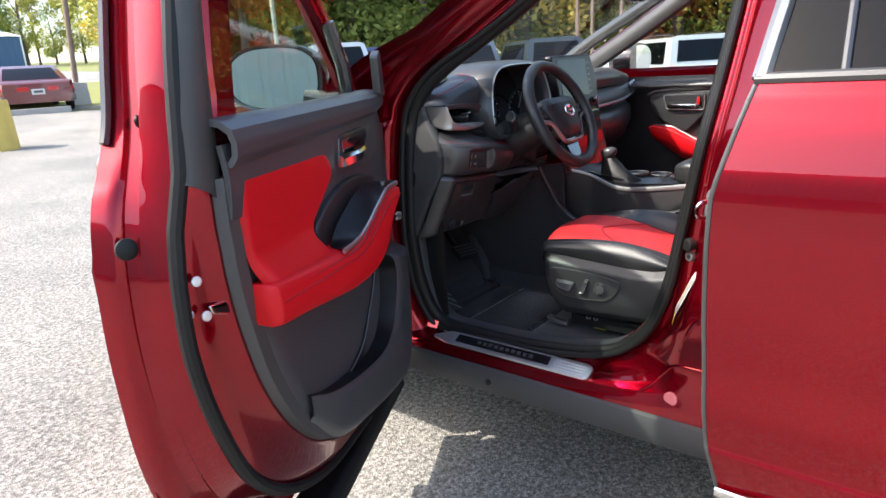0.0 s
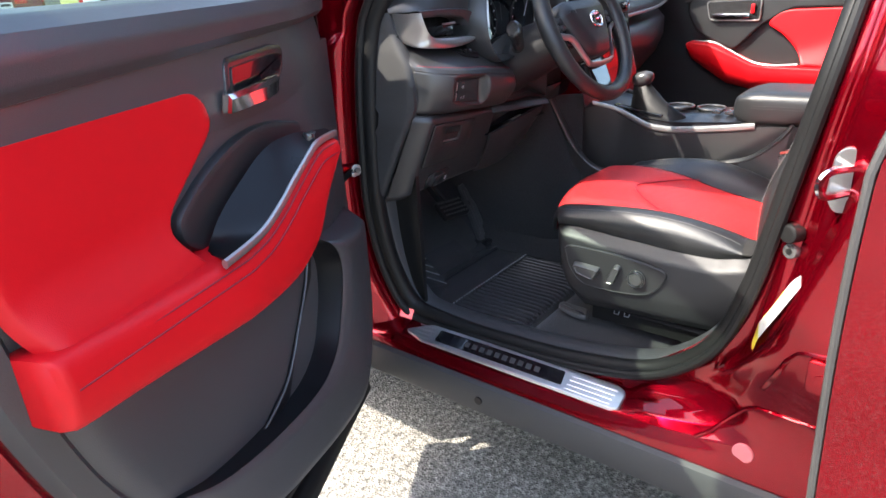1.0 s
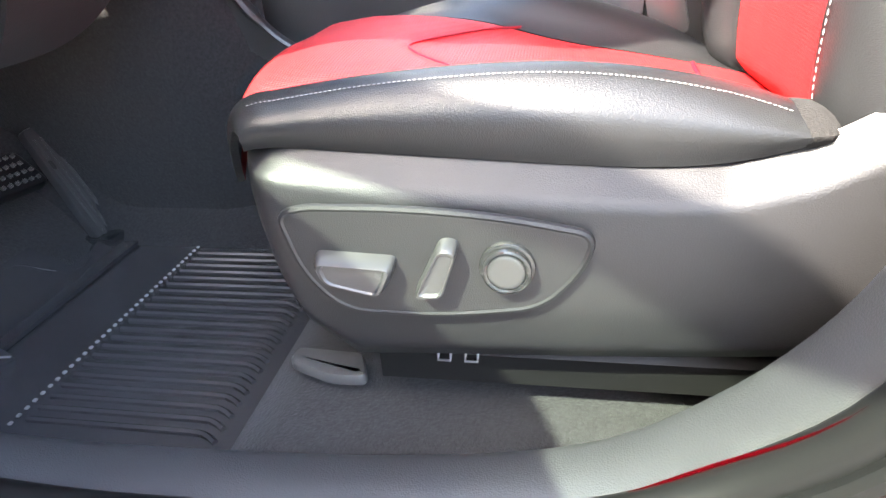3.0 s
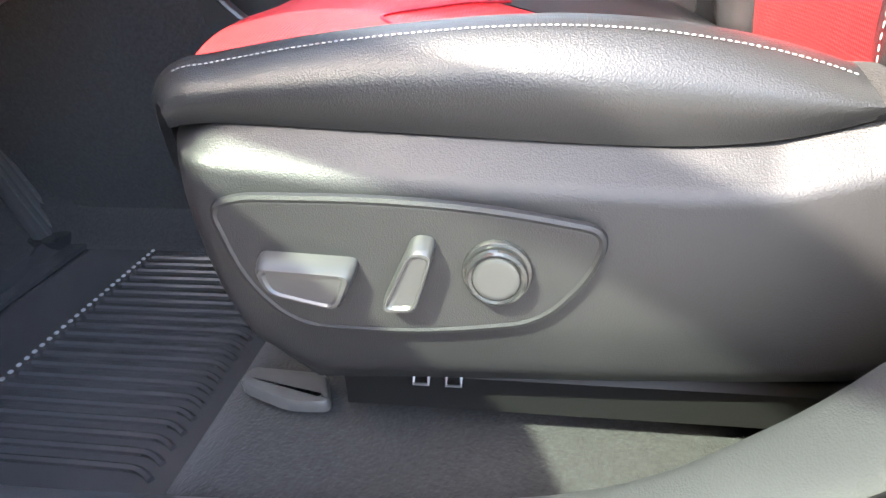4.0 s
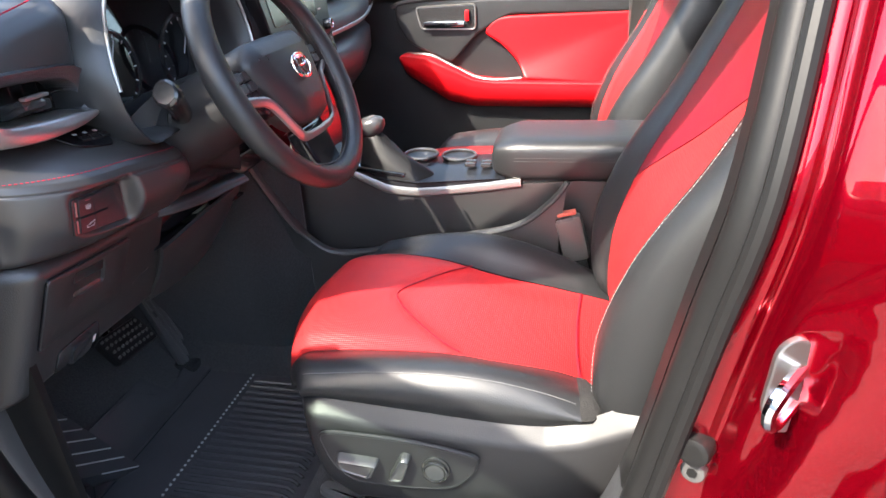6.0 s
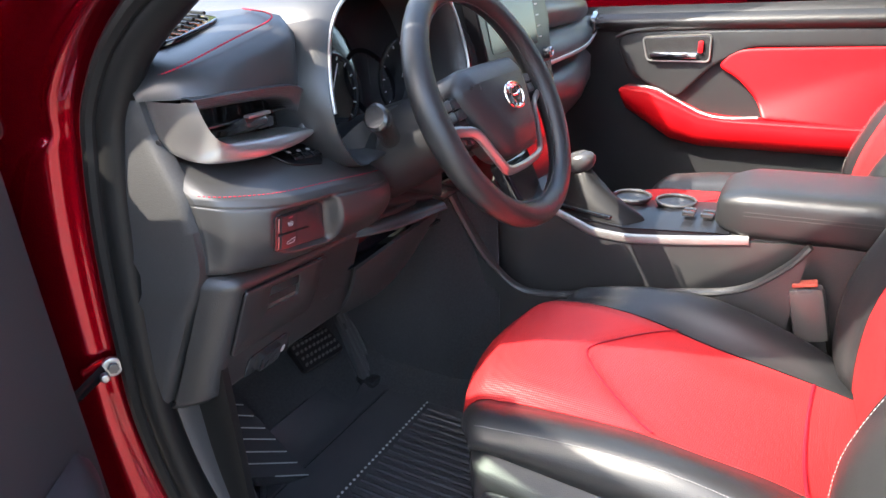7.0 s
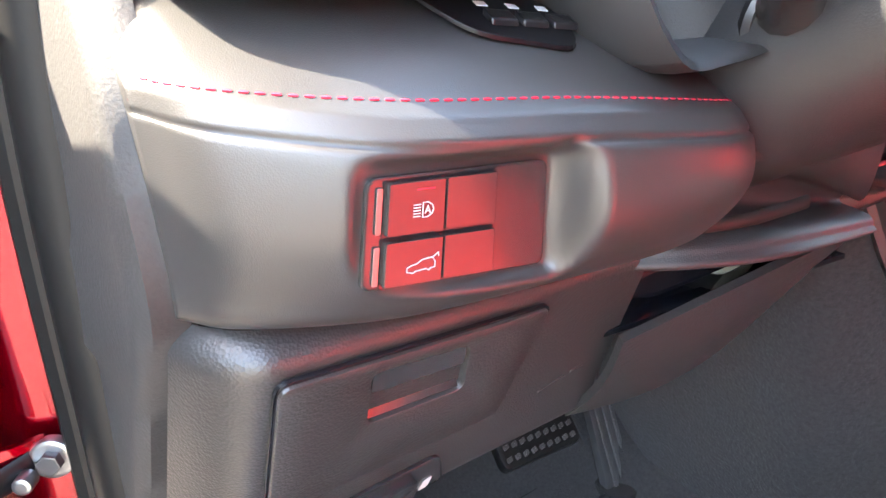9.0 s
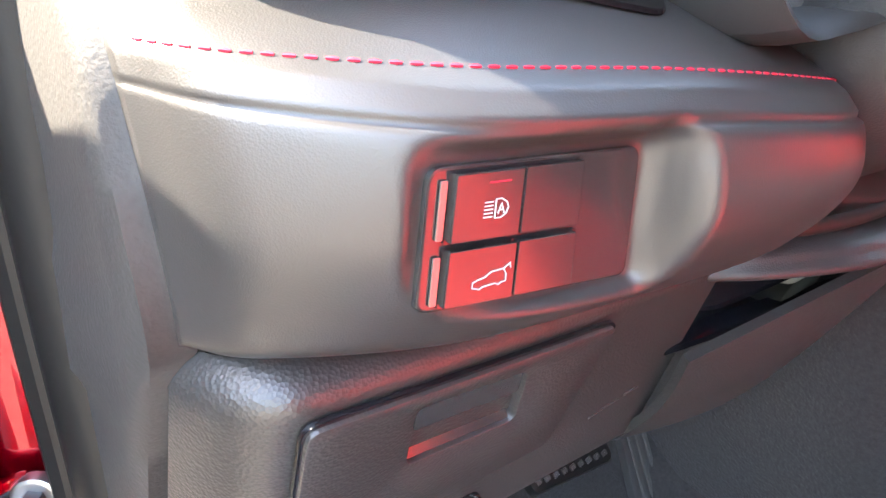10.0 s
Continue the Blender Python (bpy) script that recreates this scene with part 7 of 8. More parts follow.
def tunnel(u, v):
    """The carpeted tunnel wall from the console forward to the firewall."""
    y, z = 0.16 + 0.62 * u, 0.375 + 0.48 * v
    k = min(1.0, max(0.0, (y - 0.17) / 0.09))
    return Vector((-0.116 - (0.012 + 0.058 * v) * k * k * (3 - 2 * k), y, z))


part("tunnel_carpet", sheet(tunnel, 24, 16, 0.004), CARPET, console, "dark carpet on the transmission tunnel", 60)

# ---- pedals, floor mat and footrest ----
brake = thing("brake_pedal", (-0.33, 0.47, 0.55), "black brake pedal with a ribbed rubber pad", "pedal", "pedals")
PB = roundpoly([(-0.062, -0.030), (0.062, -0.030), (0.068, 0.030), (-0.055, 0.030)], 0.012)
bfn = lambda a, b, h: Vector((-0.316 + a * 0.92, 0.466 + b * 0.75 - h * 0.66, 0.545 + b * 0.66 - a * 0.10 + h * 0.75))
pb = part("pad", prism(PB, bfn, 0.014, 0.005), RUBBER, brake, "ribbed rubber pad")
for i in range(9):
    for j in range(4):
        a, b = -0.050 + 0.0125 * i + 0.003 * (j % 2), -0.020 + 0.0135 * j
        part("stud", prism(roundpoly([(a - 0.004, b - 0.003), (a + 0.004, b - 0.001), (a + 0.004, b + 0.004), (a - 0.004, b + 0.002)], 0.001, 2), lambda p, q, h: bfn(p, q, 0.014 + h), 0.002, 0.0006), SATIN, pb)
part("arm", tube(catmull([(-0.316, 0.472, 0.545), (-0.312, 0.54, 0.60), (-0.308, 0.60, 0.70), (-0.305, 0.62, 0.80)], 5), 0.013, 8, flat=0.5), SMOOTH, brake)
acc = thing("accelerator_pedal", (-0.21, 0.47, 0.42), "black floor-hinged accelerator pedal with long ribs", "pedal", "pedals")
afn = lambda a, b, h: Vector((-0.158 + a + b * 0.09, 0.497 + b * 0.47 - h * 0.8, 0.475 + b * 0.84 + h * 0.45))
pa = part("pad", prism(roundpoly([(-0.034, -0.105), (0.030, -0.105), (0.028, 0.105), (-0.026, 0.105)], 0.01), afn, 0.014, 0.004), LEVER, acc)
for i in range(4):
    a = -0.021 + 0.0125 * i
    part("rib", prism(roundpoly([(a, -0.088), (a + 0.006, -0.088), (a + 0.005, 0.085), (a, 0.085)], 0.001, 2), lambda p, q, h: afn(p, q, 0.014 + h), 0.0025, 0.0008), SATIN, pa, "pale worn rib")
part("hinge", rbox(-0.166, 0.452, 0.397, 0.075, 0.06, 0.03, 0.008), SMOOTH, acc)

mat = thing("floor_mat", (-0.36, 0.15, 0.40), "black ribbed rubber floor mat", "floor mat")
MF = roundpoly([(-0.605, 0.06, 0.02), (-0.545, 0.045, 0.04), (-0.17, 0.05, 0.04), (-0.14, 0.40, 0.03), (-0.20, 0.45, 0.02), (-0.27, 0.425, 0.02), (-0.32, 0.48, 0.02), (-0.46, 0.48, 0.03), (-0.60, 0.36, 0.03)], 0.03)


def fz(y):
    return 0.385 + ((y - 0.42) * 0.9 * min(1, (y - 0.42) / 0.10 + 0.2) if y > 0.42 else 0)


MFLAT = roundpoly([(-0.605, 0.06, 0.02), (-0.545, 0.045, 0.04), (-0.17, 0.05, 0.04), (-0.14, 0.402, 0.004), (-0.60, 0.402, 0.004)], 0.03)
part("mat_base", prism(MFLAT, lambda a, b, h: Vector((a, b, 0.385 + h)), 0.007, 0.004), MAT_RUBBER, mat)


def mat_ramp(u, v):
    """The mat's front edge runs up the footwell."""
    y = 0.398 + v * (0.045 if u > 0.62 else 0.085)
    return Vector((-0.585 + 0.125 * v + u * (0.435 - 0.15 * v), y, fz(y) + 0.0065))


part("mat_front", sheet(mat_ramp, 20, 8, -0.006), MAT_RUBBER, mat)
part("mat_rim", tube([Vector((p.x, p.y, fz(p.y) + 0.006)) for p in MF], 0.007, 8, True), MAT_RUBBER, mat)
for k in range(21):
    x = -0.552 + 0.0172 * k
    part("rib", tube(catmull([(x, 0.283, 0.3935), (x, 0.18, 0.3938), (x, 0.108, 0.3938), (x - 0.003, 0.090, 0.3935), (x - 0.010, 0.078, 0.3928)], 3), 0.0042, 6, flat=0.8), MAT_RUBBER, mat)
dots = bmesh.new()
for k in range(34):
    t = k / 33
    join(dots, rbox(-0.560 + 0.372 * t, 0.2955, 0.3945, 0.0050, 0.0042, 0.0026, 0.0008, 1))
part("dots", dots, WHITE_THREAD, mat, "row of pale raised dots")

rest = thing("footrest", (-0.58, 0.40, 0.42), "black ribbed footrest beside the pedals", "footrest")
def rest_f(u, v):
    """u from the outer edge to the edge beside the brake, v up the slope."""
    return Vector((-0.652 + 0.19 * u - 0.02 * v, 0.418 - 0.045 * u + 0.19 * v, 0.520 - 0.125 * u + 0.19 * v))


part("rest_pad", sheet(rest_f, 8, 12, 0.03), MAT_RUBBER, rest)
for v, u0 in ((0.0, 0.66), (0.11, 0.42), (0.21, 0.47), (0.32, 0.52), (0.42, 0.58), (0.53, 0.66), (0.63, 0.75)):
    lift = Vector((-0.3, -0.6, 0.7)) * 0.0022
    part("rib", tube([rest_f(u0, v) + lift, rest_f(0.975, v) + lift], 0.0013, 6), WHITE_THREAD, rest, "pale rib")

# ---- scuff plate on the sill ----
scuff = thing("scuff_plate", (-0.735, 0.02, 0.424), "brushed steel door sill plate with a black lettered inlay", "sill plate")


def scf(a, b, h):
    """a along the car, b across towards the cabin."""
    return Vector((-0.757 + b, a, 0.4205 + b * 0.19 + h))


part("plate", prism(roundpoly([(0.275, 0.012), (0.225, 0.050), (-0.215, 0.056), (-0.236, 0.045), (-0.238, 0.002), (-0.225, -0.004), (0.22, -0.004)], 0.012), scf, 0.006, 0.002), STEEL, scuff, "brushed steel plate")
inl = part("inlay", prism(roundpoly([(0.187, 0.006), (0.193, 0.040), (-0.112, 0.043), (-0.120, 0.008)], 0.004), lambda a, b, h: scf(a, b, 0.0061 + h), 0.0014, 0.0005), PIANO, scuff, "gloss black inlay")
for k in range(10):
    a0 = 0.115 - 0.0188 * k
    part("name_bar", prism(roundpoly([(a0, 0.017), (a0 + 0.0035, 0.031), (a0 - 0.0085, 0.031), (a0 - 0.012, 0.017)], 0.001, 2), lambda a, b, h: scf(a, b, 0.0077 + h), 0.0005, 0.0002), GREY_TRIM, inl, "grey bar in place of a letter")
for side, sgn in ((0.205, 1), (-0.13, -1)):
    for k in range(4):
        b = 0.004 + 0.0115 * k
        part("groove_rib", tube([scf(side, b, 0.0065), scf(side + sgn * 0.09 * (1 if sgn < 0 else 0.5), b, 0.0065)], 0.0013, 6), STEEL, scuff)

# ---- passenger door trim and mirror ----
pdoor = thing("passenger_door", (0.82, -0.10, 0.35), "closed passenger door with black and red inner trim", "car door")


def pf(a, b, h):
    """a along the car, b up, h into the cabin."""
    return Vector((0.765 - h + 0.10 * max(0, b - 1.05), a, b - 0.035))


part("door_skin", sheet(lambda u, v: (0.86 + 0.07 * math.sin(v * 2.6) - 0.02 * v, 0.48 - u * 1.05, 0.30 + v * 0.84), 12, 16, 0.004), PAINT, pdoor, "red outer skin")
part("inner_panel", sheet(lambda u, v: pf(0.40 - u * 0.95, 0.42 + v * 0.70, -0.004), 14, 14, 0.012), LEATHER, pdoor, "dark grey door panel")
part("upper_pad", sheet(lambda u, v: pf(0.42 - u * 0.97, 1.075 + v * 0.065, 0.022 * math.sin(min(1, v * 1.4) * 3.0) + 0.012), 14, 10, 0.012), LEATHER, pdoor, "black soft upper door pad")
part("middle_panel", prism(roundpoly([(0.20, 1.03), (0.19, 1.078), (-0.53, 1.080), (-0.53, 1.035), (-0.14, 1.035), (-0.05, 0.985), (0.03, 0.90), (0.16, 0.96)], 0.02), lambda a, b, h: pf(a, b, h), 0.016, 0.006), LEATHER, pdoor)
part("red_insert", prism(roundpoly([(-0.065, 0.985, 0.02), (-0.10, 1.026, 0.03), (-0.14, 1.032, 0.04), (-0.53, 1.040, 0.01), (-0.53, 0.835, 0.01), (-0.19, 0.86, 0.01), (-0.17, 0.90, 0.04), (-0.12, 0.955, 0.04)], 0.03), lambda a, b, h: pf(a, b, h + 0.035 * math.exp(-((b - 0.845) / 0.04) ** 2)), 0.016, 0.006), RED_LEATHER, pdoor, "bright red leather door insert", 50)
arm_p = part("armrest", loft([[pf(y, zt + dz * s, n) for dz, n in ((0.0, -0.01), (0.004, 0.04), (0.0, 0.056), (-0.006, 0.060), (-0.010, 0.0585), (-0.016, 0.061), (-0.05, 0.055), (-0.085, 0.03), (-0.09, -0.01))] for y, zt, s in ((0.178, 0.928, 0.25), (0.165, 0.932, 0.7), (0.10, 0.925, 1.1), (0.04, 0.90, 1.25), (-0.04, 0.862, 1.0), (-0.10, 0.855, 0.92), (-0.30, 0.852, 0.9), (-0.53, 0.850, 0.9))]), RED_LEATHER, pdoor, "red padded leather armrest", 60)
part("silver_strip", tube(catmull([pf(0.165, 0.930, 0.03), pf(0.09, 0.928, 0.035), pf(0.04, 0.905, 0.035), pf(-0.04, 0.868, 0.04), pf(-0.10, 0.858, 0.045), pf(-0.18, 0.862, 0.04)], 6), 0.0045, 8), SILVER, arm_p, "satin silver edge strip")
ph = part("inner_handle", prism(roundpoly([(0.13, 1.060), (0.115, 1.000), (-0.045, 0.998), (-0.045, 1.066)], 0.012), lambda a, b, h: pf(a, b, h + 0.014), 0.008, 0.003), SMOOTH, pdoor, "chrome inner door handle in a black bezel")
part("bezel", tube([pf(p.x, p.y, 0.022) for p in roundpoly([(0.13, 1.060), (0.115, 1.000), (-0.045, 0.998), (-0.045, 1.066)], 0.012)], 0.0025, 6, True), SILVER, ph)
part("lever", rbox(0.733, 0.045, 0.979, 0.014, 0.12, 0.016, 0.005), CHROME, ph, "chrome lever")
part("lock_tab", rbox(0.736, -0.022, 1.001, 0.010, 0.012, 0.030, 0.003), RED_LEATHER, ph, "red lock marker")
part("silver_brow", tube(catmull([pf(0.205, 1.062, 0.018), pf(0.15, 1.078, 0.022), pf(0.0, 1.086, 0.022), pf(-0.2, 1.088, 0.02), pf(-0.53, 1.09, 0.018)], 6), 0.006, 8, flat=0.6), GREY_TRIM, pdoor)
ob = part("window", sheet(lambda u, v: (0.80 - 0.17 * v, 0.30 - u * 0.85 - v * 0.30 * (1 - u), 1.13 + v * 0.42), 6, 6, 0.004), CLEAR, pdoor, "clear side window")
ob.visible_shadow = False
part("window_frame", tube([(0.80, -0.53, 1.13), (0.66, -0.56, 1.52)], 0.03, 8), SMOOTH, pdoor)
pm = part("wing_mirror", loft([[Vector((0.99 + 0.115 * s * (abs(math.cos(a)) ** 0.75) * (1 if math.cos(a) > 0 else -1), 0.47 - t * 0.13, 1.175 + 0.080 * s * (abs(math.sin(a)) ** 0.75) * (1 if math.sin(a) > 0 else -1))) for a in [k * math.tau / 28 for k in range(28)]] for t, s in ((0.0, 0.4), (0.12, 0.75), (0.35, 1.0), (0.75, 1.03), (1.0, 1.0))]), PIANO, pdoor, "black wing mirror")
part("mirror_glass", prism(poly, lambda a, b, h: Vector((0.99 + a, 0.338 - h - 0.12 * a, 1.175 + b)), 0.003, 0.001), MIRROR, pm, "mirror glass")
part("mirror_arm", tube([(0.80, 0.40, 1.11), (0.90, 0.42, 1.125)], 0.03, 10, flat=0.6), PIANO, pm)

# rear-view mirror on the windscreen
rv = thing("rear_view_mirror", (0.02, 0.02, 1.40), "black rear-view mirror on the windscreen", "mirror")
part("housing", rbox(0.02, 0.0, 1.405, 0.26, 0.035, 0.065, 0.016, 3), SMOOTH, rv)
part("mirror_glass", rbox(0.02, -0.019, 1.405, 0.24, 0.003, 0.05, 0.001), MIRROR, rv)
part("stem", tube([(0.02, 0.01, 1.43), (0.02, 0.06, 1.47), (0.02, 0.10, 1.485)], 0.014, 8), SMOOTH, rv)

# ---- outside: lot, road, trees, vehicles ----
GRASS = material("mown_grass", (0.16, 0.17, 0.045), 0.95, 0, 0.6, 40, 0.35, var_scale=0.6)
CONCRETE = material("weathered_concrete", (0.36, 0.34, 0.31), 0.9, 0, 0.4, 60, 0.2, var_scale=3)
YELLOW = material("chipped_yellow_paint", (0.50, 0.36, 0.09), 0.75, 0, 0.4, 50, 0.3, var_scale=5)
BARK = material("grey_bark", (0.14, 0.11, 0.085), 0.95, 0, 0.8, 12, 0.3, var_scale=3)
WOOD_POLE = material("brown_pole", (0.17, 0.12, 0.09), 0.9, 0, 0.4, 30, 0.2)
BLUE_METAL = material("blue_metal_siding", (0.035, 0.085, 0.16), 0.5, 0.2, 0.05, 20, 0.1, var_scale=0.4)
WHITE_METAL = material("white_metal_siding", (0.62, 0.62, 0.59), 0.5, 0.1, 0.05, 20, 0.08, var_scale=0.4)
ROAD = material("pale_road", (0.34, 0.33, 0.31), 0.95, 0, 0.2, 30, 0.12, var_scale=0.3)
TAIL_RED = material("red_tail_lamp", (0.45, 0.01, 0.012), 0.15, 0, coat=0.5)
LEAF = {}


def leaf_material(name, c):
    """Thin leaves: part of the light goes through them."""
    m = material(name, c, 0.6, 0, 0, var=0.5, var_scale=0.9)
    nt = m.node_tree
    b = nt.nodes["Principled BSDF"]
    tr = nt.nodes.new("ShaderNodeBsdfTranslucent")
    nt.links.new(b.inputs["Base Color"].links[0].from_socket, tr.inputs[0])
    mx = nt.nodes.new("ShaderNodeMixShader")
    mx.inputs[0].default_value = 0.5
    nt.links.new(b.outputs[0], mx.inputs[1])
    nt.links.new(tr.outputs[0], mx.inputs[2])
    nt.links.new(mx.outputs[0], nt.nodes["Material Output"].inputs[0])
    return m


for nm, c in (("green", (0.17, 0.22, 0.05)), ("olive", (0.32, 0.33, 0.07)), ("gold", (0.48, 0.38, 0.08)), ("rust", (0.50, 0.13, 0.05))):
    LEAF[nm] = leaf_material(nm + "_leaves", c)


def slope_strip(x0, x1, y0, y1, lift, nx=80):
    return sheet(lambda u, v: (x0 + (x1 - x0) * u, y0 + (y1 - y0) * v, ground_height(x0 + (x1 - x0) * u, y0 + (y1 - y0) * v) + lift), nx, 22, 0.01)


single("grass_verge", slope_strip(-60, 26, 19.0, 41, 0.03), GRASS, "strip of mown yellow-green grass by the road", "grass", kind="structure")
single("grass_field", slope_strip(-150, 170, 62, 150, 0.03), GRASS, "rough grass in front of the trees", "grass", kind="structure")
single("road", slope_strip(-150, 170, 41.2, 61.8, 0.02), ROAD, "pale asphalt road", "road", kind="structure")
single("kerb", along_y([(-60, -0.2), (-60, 0.15), (6, 0.15), (6, -0.2)], [18.8, 19.0], closed=True), CONCRETE, "low concrete kerb", "kerb", kind="structure")
bpy.data.objects["kerb"].location.z = ground_height(0, 18.9)

# bollard stump and pole
CAM0 = Vector((-2.114, -0.889, 0))


def spot(az, d):
    p = CAM0 + Vector((math.sin(radians(az)), math.cos(radians(az)), 0)) * d
    return Vector((p.x, p.y, ground_height(p.x, p.y)))


b0 = spot(17.3, 13.0)
bol = thing("bollard", b0, "chipped yellow concrete bollard with a grey cap", "bollard")
part("stump", loft([[b0 + Vector((r * math.cos(k * math.tau / 24), r * math.sin(k * math.tau / 24), z)) for k in range(24)] for z, r in ((-0.05, 0.31), (0.02, 0.30), (0.45, 0.285), (0.80, 0.27), (0.83, 0.255))]), YELLOW, bol)
part("cap", loft([[b0 + Vector((r * math.cos(k * math.tau / 24), r * math.sin(k * math.tau / 24), z)) for k in range(24)] for z, r in ((0.83, 0.17), (0.92, 0.165), (0.95, 0.15))]), CONCRETE, bol, "grey concrete cap")
b1 = spot(23.0, 24.5)
pole = thing("lamp_pole", b1, "brown pole on a square concrete base", "pole")
part("base", loft([[b1 + Vector((sx * w, sy * w, z)) for sx, sy in ((-1, -1), (1, -1), (1, 1), (-1, 1))] for z, w in ((-0.1, 0.27), (0.3, 0.26), (0.70, 0.24), (0.72, 0.22))]), CONCRETE, pole, "square concrete base")
part("shaft", tube([b1 + Vector((0.02, 0, 0.7)), b1 + Vector((0.18, 0, 3)), b1 + Vector((0.50, 0, 8.5))], [0.085, 0.08, 0.06], 10), WOOD_POLE, pole)
for az, d in ((38.3, 22.0), (63.4, 24.0), (64.6, 26.0), (66.9, 24.0)):
    p = spot(az, d)
    q = thing("lamp_pole", p, "tall slim pale lamp pole", "pole", "slim poles")
    part("shaft", tube([p, p + Vector((0, 0, 4)), p + Vector((0, 0, 9))], [0.07, 0.065, 0.05], 8), CONCRETE if az < 50 else WOOD_POLE, q)


# parked vehicles, seen from behind
def parked(name, p, yaw, paint, label, L=4.8, W=1.9, H=1.72, coupe=False):
    v = thing(name, p, label, "car", "parked vehicles")
    M = Matrix.Translation(p) @ Matrix.Rotation(radians(-yaw), 4, "Z")
    def T(x, y, z):
        return M @ Vector((x, y, z))
    belt = H * (0.60 if not coupe else 0.66)
    low = [(-0.02, 0.42), (0.0, 0.62), (-0.03, belt * 0.8), (0.06, belt)]
    rings = []
    for y, wq, ztop in ((0.0, 0.86, belt * 0.92), (0.08, 0.94, belt), (0.6, 1.0, belt + 0.02), (L * 0.6, 1.0, belt), (L * 0.85, 0.98, belt * 0.92), (L * 0.97, 0.9, belt * 0.82), (L, 0.8, belt * 0.7)):
        w = W / 2 * wq
        rings.append([T(s * w * q, y, z) for s, q, z in ((-1, 0.93, 0.30), (-1, 0.99, 0.5), (-1, 1.0, belt * 0.72), (-1, 0.96, ztop), (1, 0.96, ztop), (1, 1.0, belt * 0.72), (1, 0.99, 0.5), (1, 0.93, 0.30))])
    body = part("body", loft(rings), paint, v, "", 40)
    y_cab = ((0.10, 0.35), (L * 0.50, L * 0.66)) if not coupe else ((0.75, 1.5), (L * 0.42, L * 0.62))
    rings = []
    for y, lift in ((y_cab[0][0], 0.0), (y_cab[0][1], 1.0), (y_cab[1][0], 1.0), (y_cab[1][1], 0.0)):
        zt = belt + (H - belt) * lift
        rings.append([T(s * W / 2 * q, y, z) for s, q, z in ((-1, 0.93, belt - 0.02), (-1, 0.93 - 0.17 * lift, zt - 0.04 * lift), (-1, 0.80 - 0.18 * lift, zt), (1, 0.80 - 0.18 * lift, zt), (1, 0.93 - 0.17 * lift, zt - 0.04 * lift), (1, 0.93, belt - 0.02))])
    part("cabin", loft(rings), paint, v, "", 30)
    y0, y1 = y_cab[0]
    def rear(a, h):
        t = 0.12 + 0.72 * h
        return T(a * W / 2 * (0.80 - 0.14 * t), y0 + (y1 - y0) * t - 0.012, belt + (H - belt) * t)
    part("rear_window", loft([[rear(-0.95, 0), rear(0.95, 0)], [rear(-0.92, 1), rear(0.92, 1)]], False, False), TINT, body, "dark rear window")
    for s in (-1, 1):
        part("side_window", loft([[T(s * W / 2 * 0.935, y_cab[0][1] * 0.9 + 0.15, belt + 0.04), T(s * W / 2 * 0.935, y_cab[1][0] + 0.25, belt + 0.04)], [T(s * W / 2 * 0.80, y_cab[0][1] + 0.25, H - 0.12), T(s * W / 2 * 0.80, y_cab[1][0] - 0.05, H - 0.12)]], False, False), TINT, body, "dark side windows")
        if coupe:
            part("tail_lamp", prism(roundpoly([(s * 0.22, belt * 0.70), (s * W * 0.46, belt * 0.70), (s * W * 0.46, belt * 0.83), (s * 0.22, belt * 0.83)], 0.02), lambda a, b, h: T(a, 0.0 - h + 0.06 * abs(a), b), 0.03, 0.01), TAIL_RED, body, "red tail lamp")
        else:
            part("tail_lamp", prism(roundpoly([(s * W * 0.30, belt * 0.80), (s * W * 0.465, belt * 0.74), (s * W * 0.46, belt * 1.0), (s * W * 0.40, belt * 0.98)], 0.03), lambda a, b, h: T(a, 0.05 - h + 0.02 * abs(a), b), 0.04, 0.01), TAIL_RED, body, "red tail lamp")
        for y in (L * 0.19, L * 0.80):
            wc = (s * (W / 2 - 0.12), y, 0.34)
            ty = part("wheel", tube([T(wc[0], wc[1] + 0.26 * math.cos(a), wc[2] + 0.26 * math.sin(a)) for a in [k * math.tau / 24 for k in range(24)]], 0.085, 10, True, flat=0.85), RUBBER, v)
            part("rim", disc(T(wc[0] + s * 0.05, wc[1], wc[2]), M.to_3x3() @ Vector((s, 0, 0)), 0.20, 0.02, 20), SILVER, ty)
    part("bumper", prism(roundpoly([(-W * 0.46, 0.30), (W * 0.46, 0.30), (W * 0.47, 0.50), (-W * 0.47, 0.50)], 0.05), lambda a, b, h: T(a, 0.03 - h + 0.05 * a * a, b), 0.06, 0.02), SMOOTH, v, "dark rear bumper")
    plate = part("number_plate", prism(roundpoly([(-0.16, 0.52), (0.16, 0.52), (0.16, 0.67), (-0.16, 0.67)], 0.01), lambda a, b, h: T(a, -0.005 - h, b), 0.02, 0.004), WHITE_PRINT, body, "white number plate")
    part("plate_bar", prism(roundpoly([(-0.11, 0.57), (0.11, 0.57), (0.11, 0.63), (-0.11, 0.63)], 0.005), lambda a, b, h: T(a, -0.026 - h, b), 0.003, 0.001), SMOOTH, plate)
    if not coupe:
        for s in (-1, 1):
            part("roof_rail", tube([T(s * 0.62, 0.5, H + 0.03), T(s * 0.66, 1.2, H + 0.06), T(s * 0.66, L * 0.45, H + 0.05)], 0.018, 6), SMOOTH, v)
    return v


def car_paint(name, c, metal=0.3):
    return material(name, c, 0.35, metal, 0, coat=1.0, var=0.04)


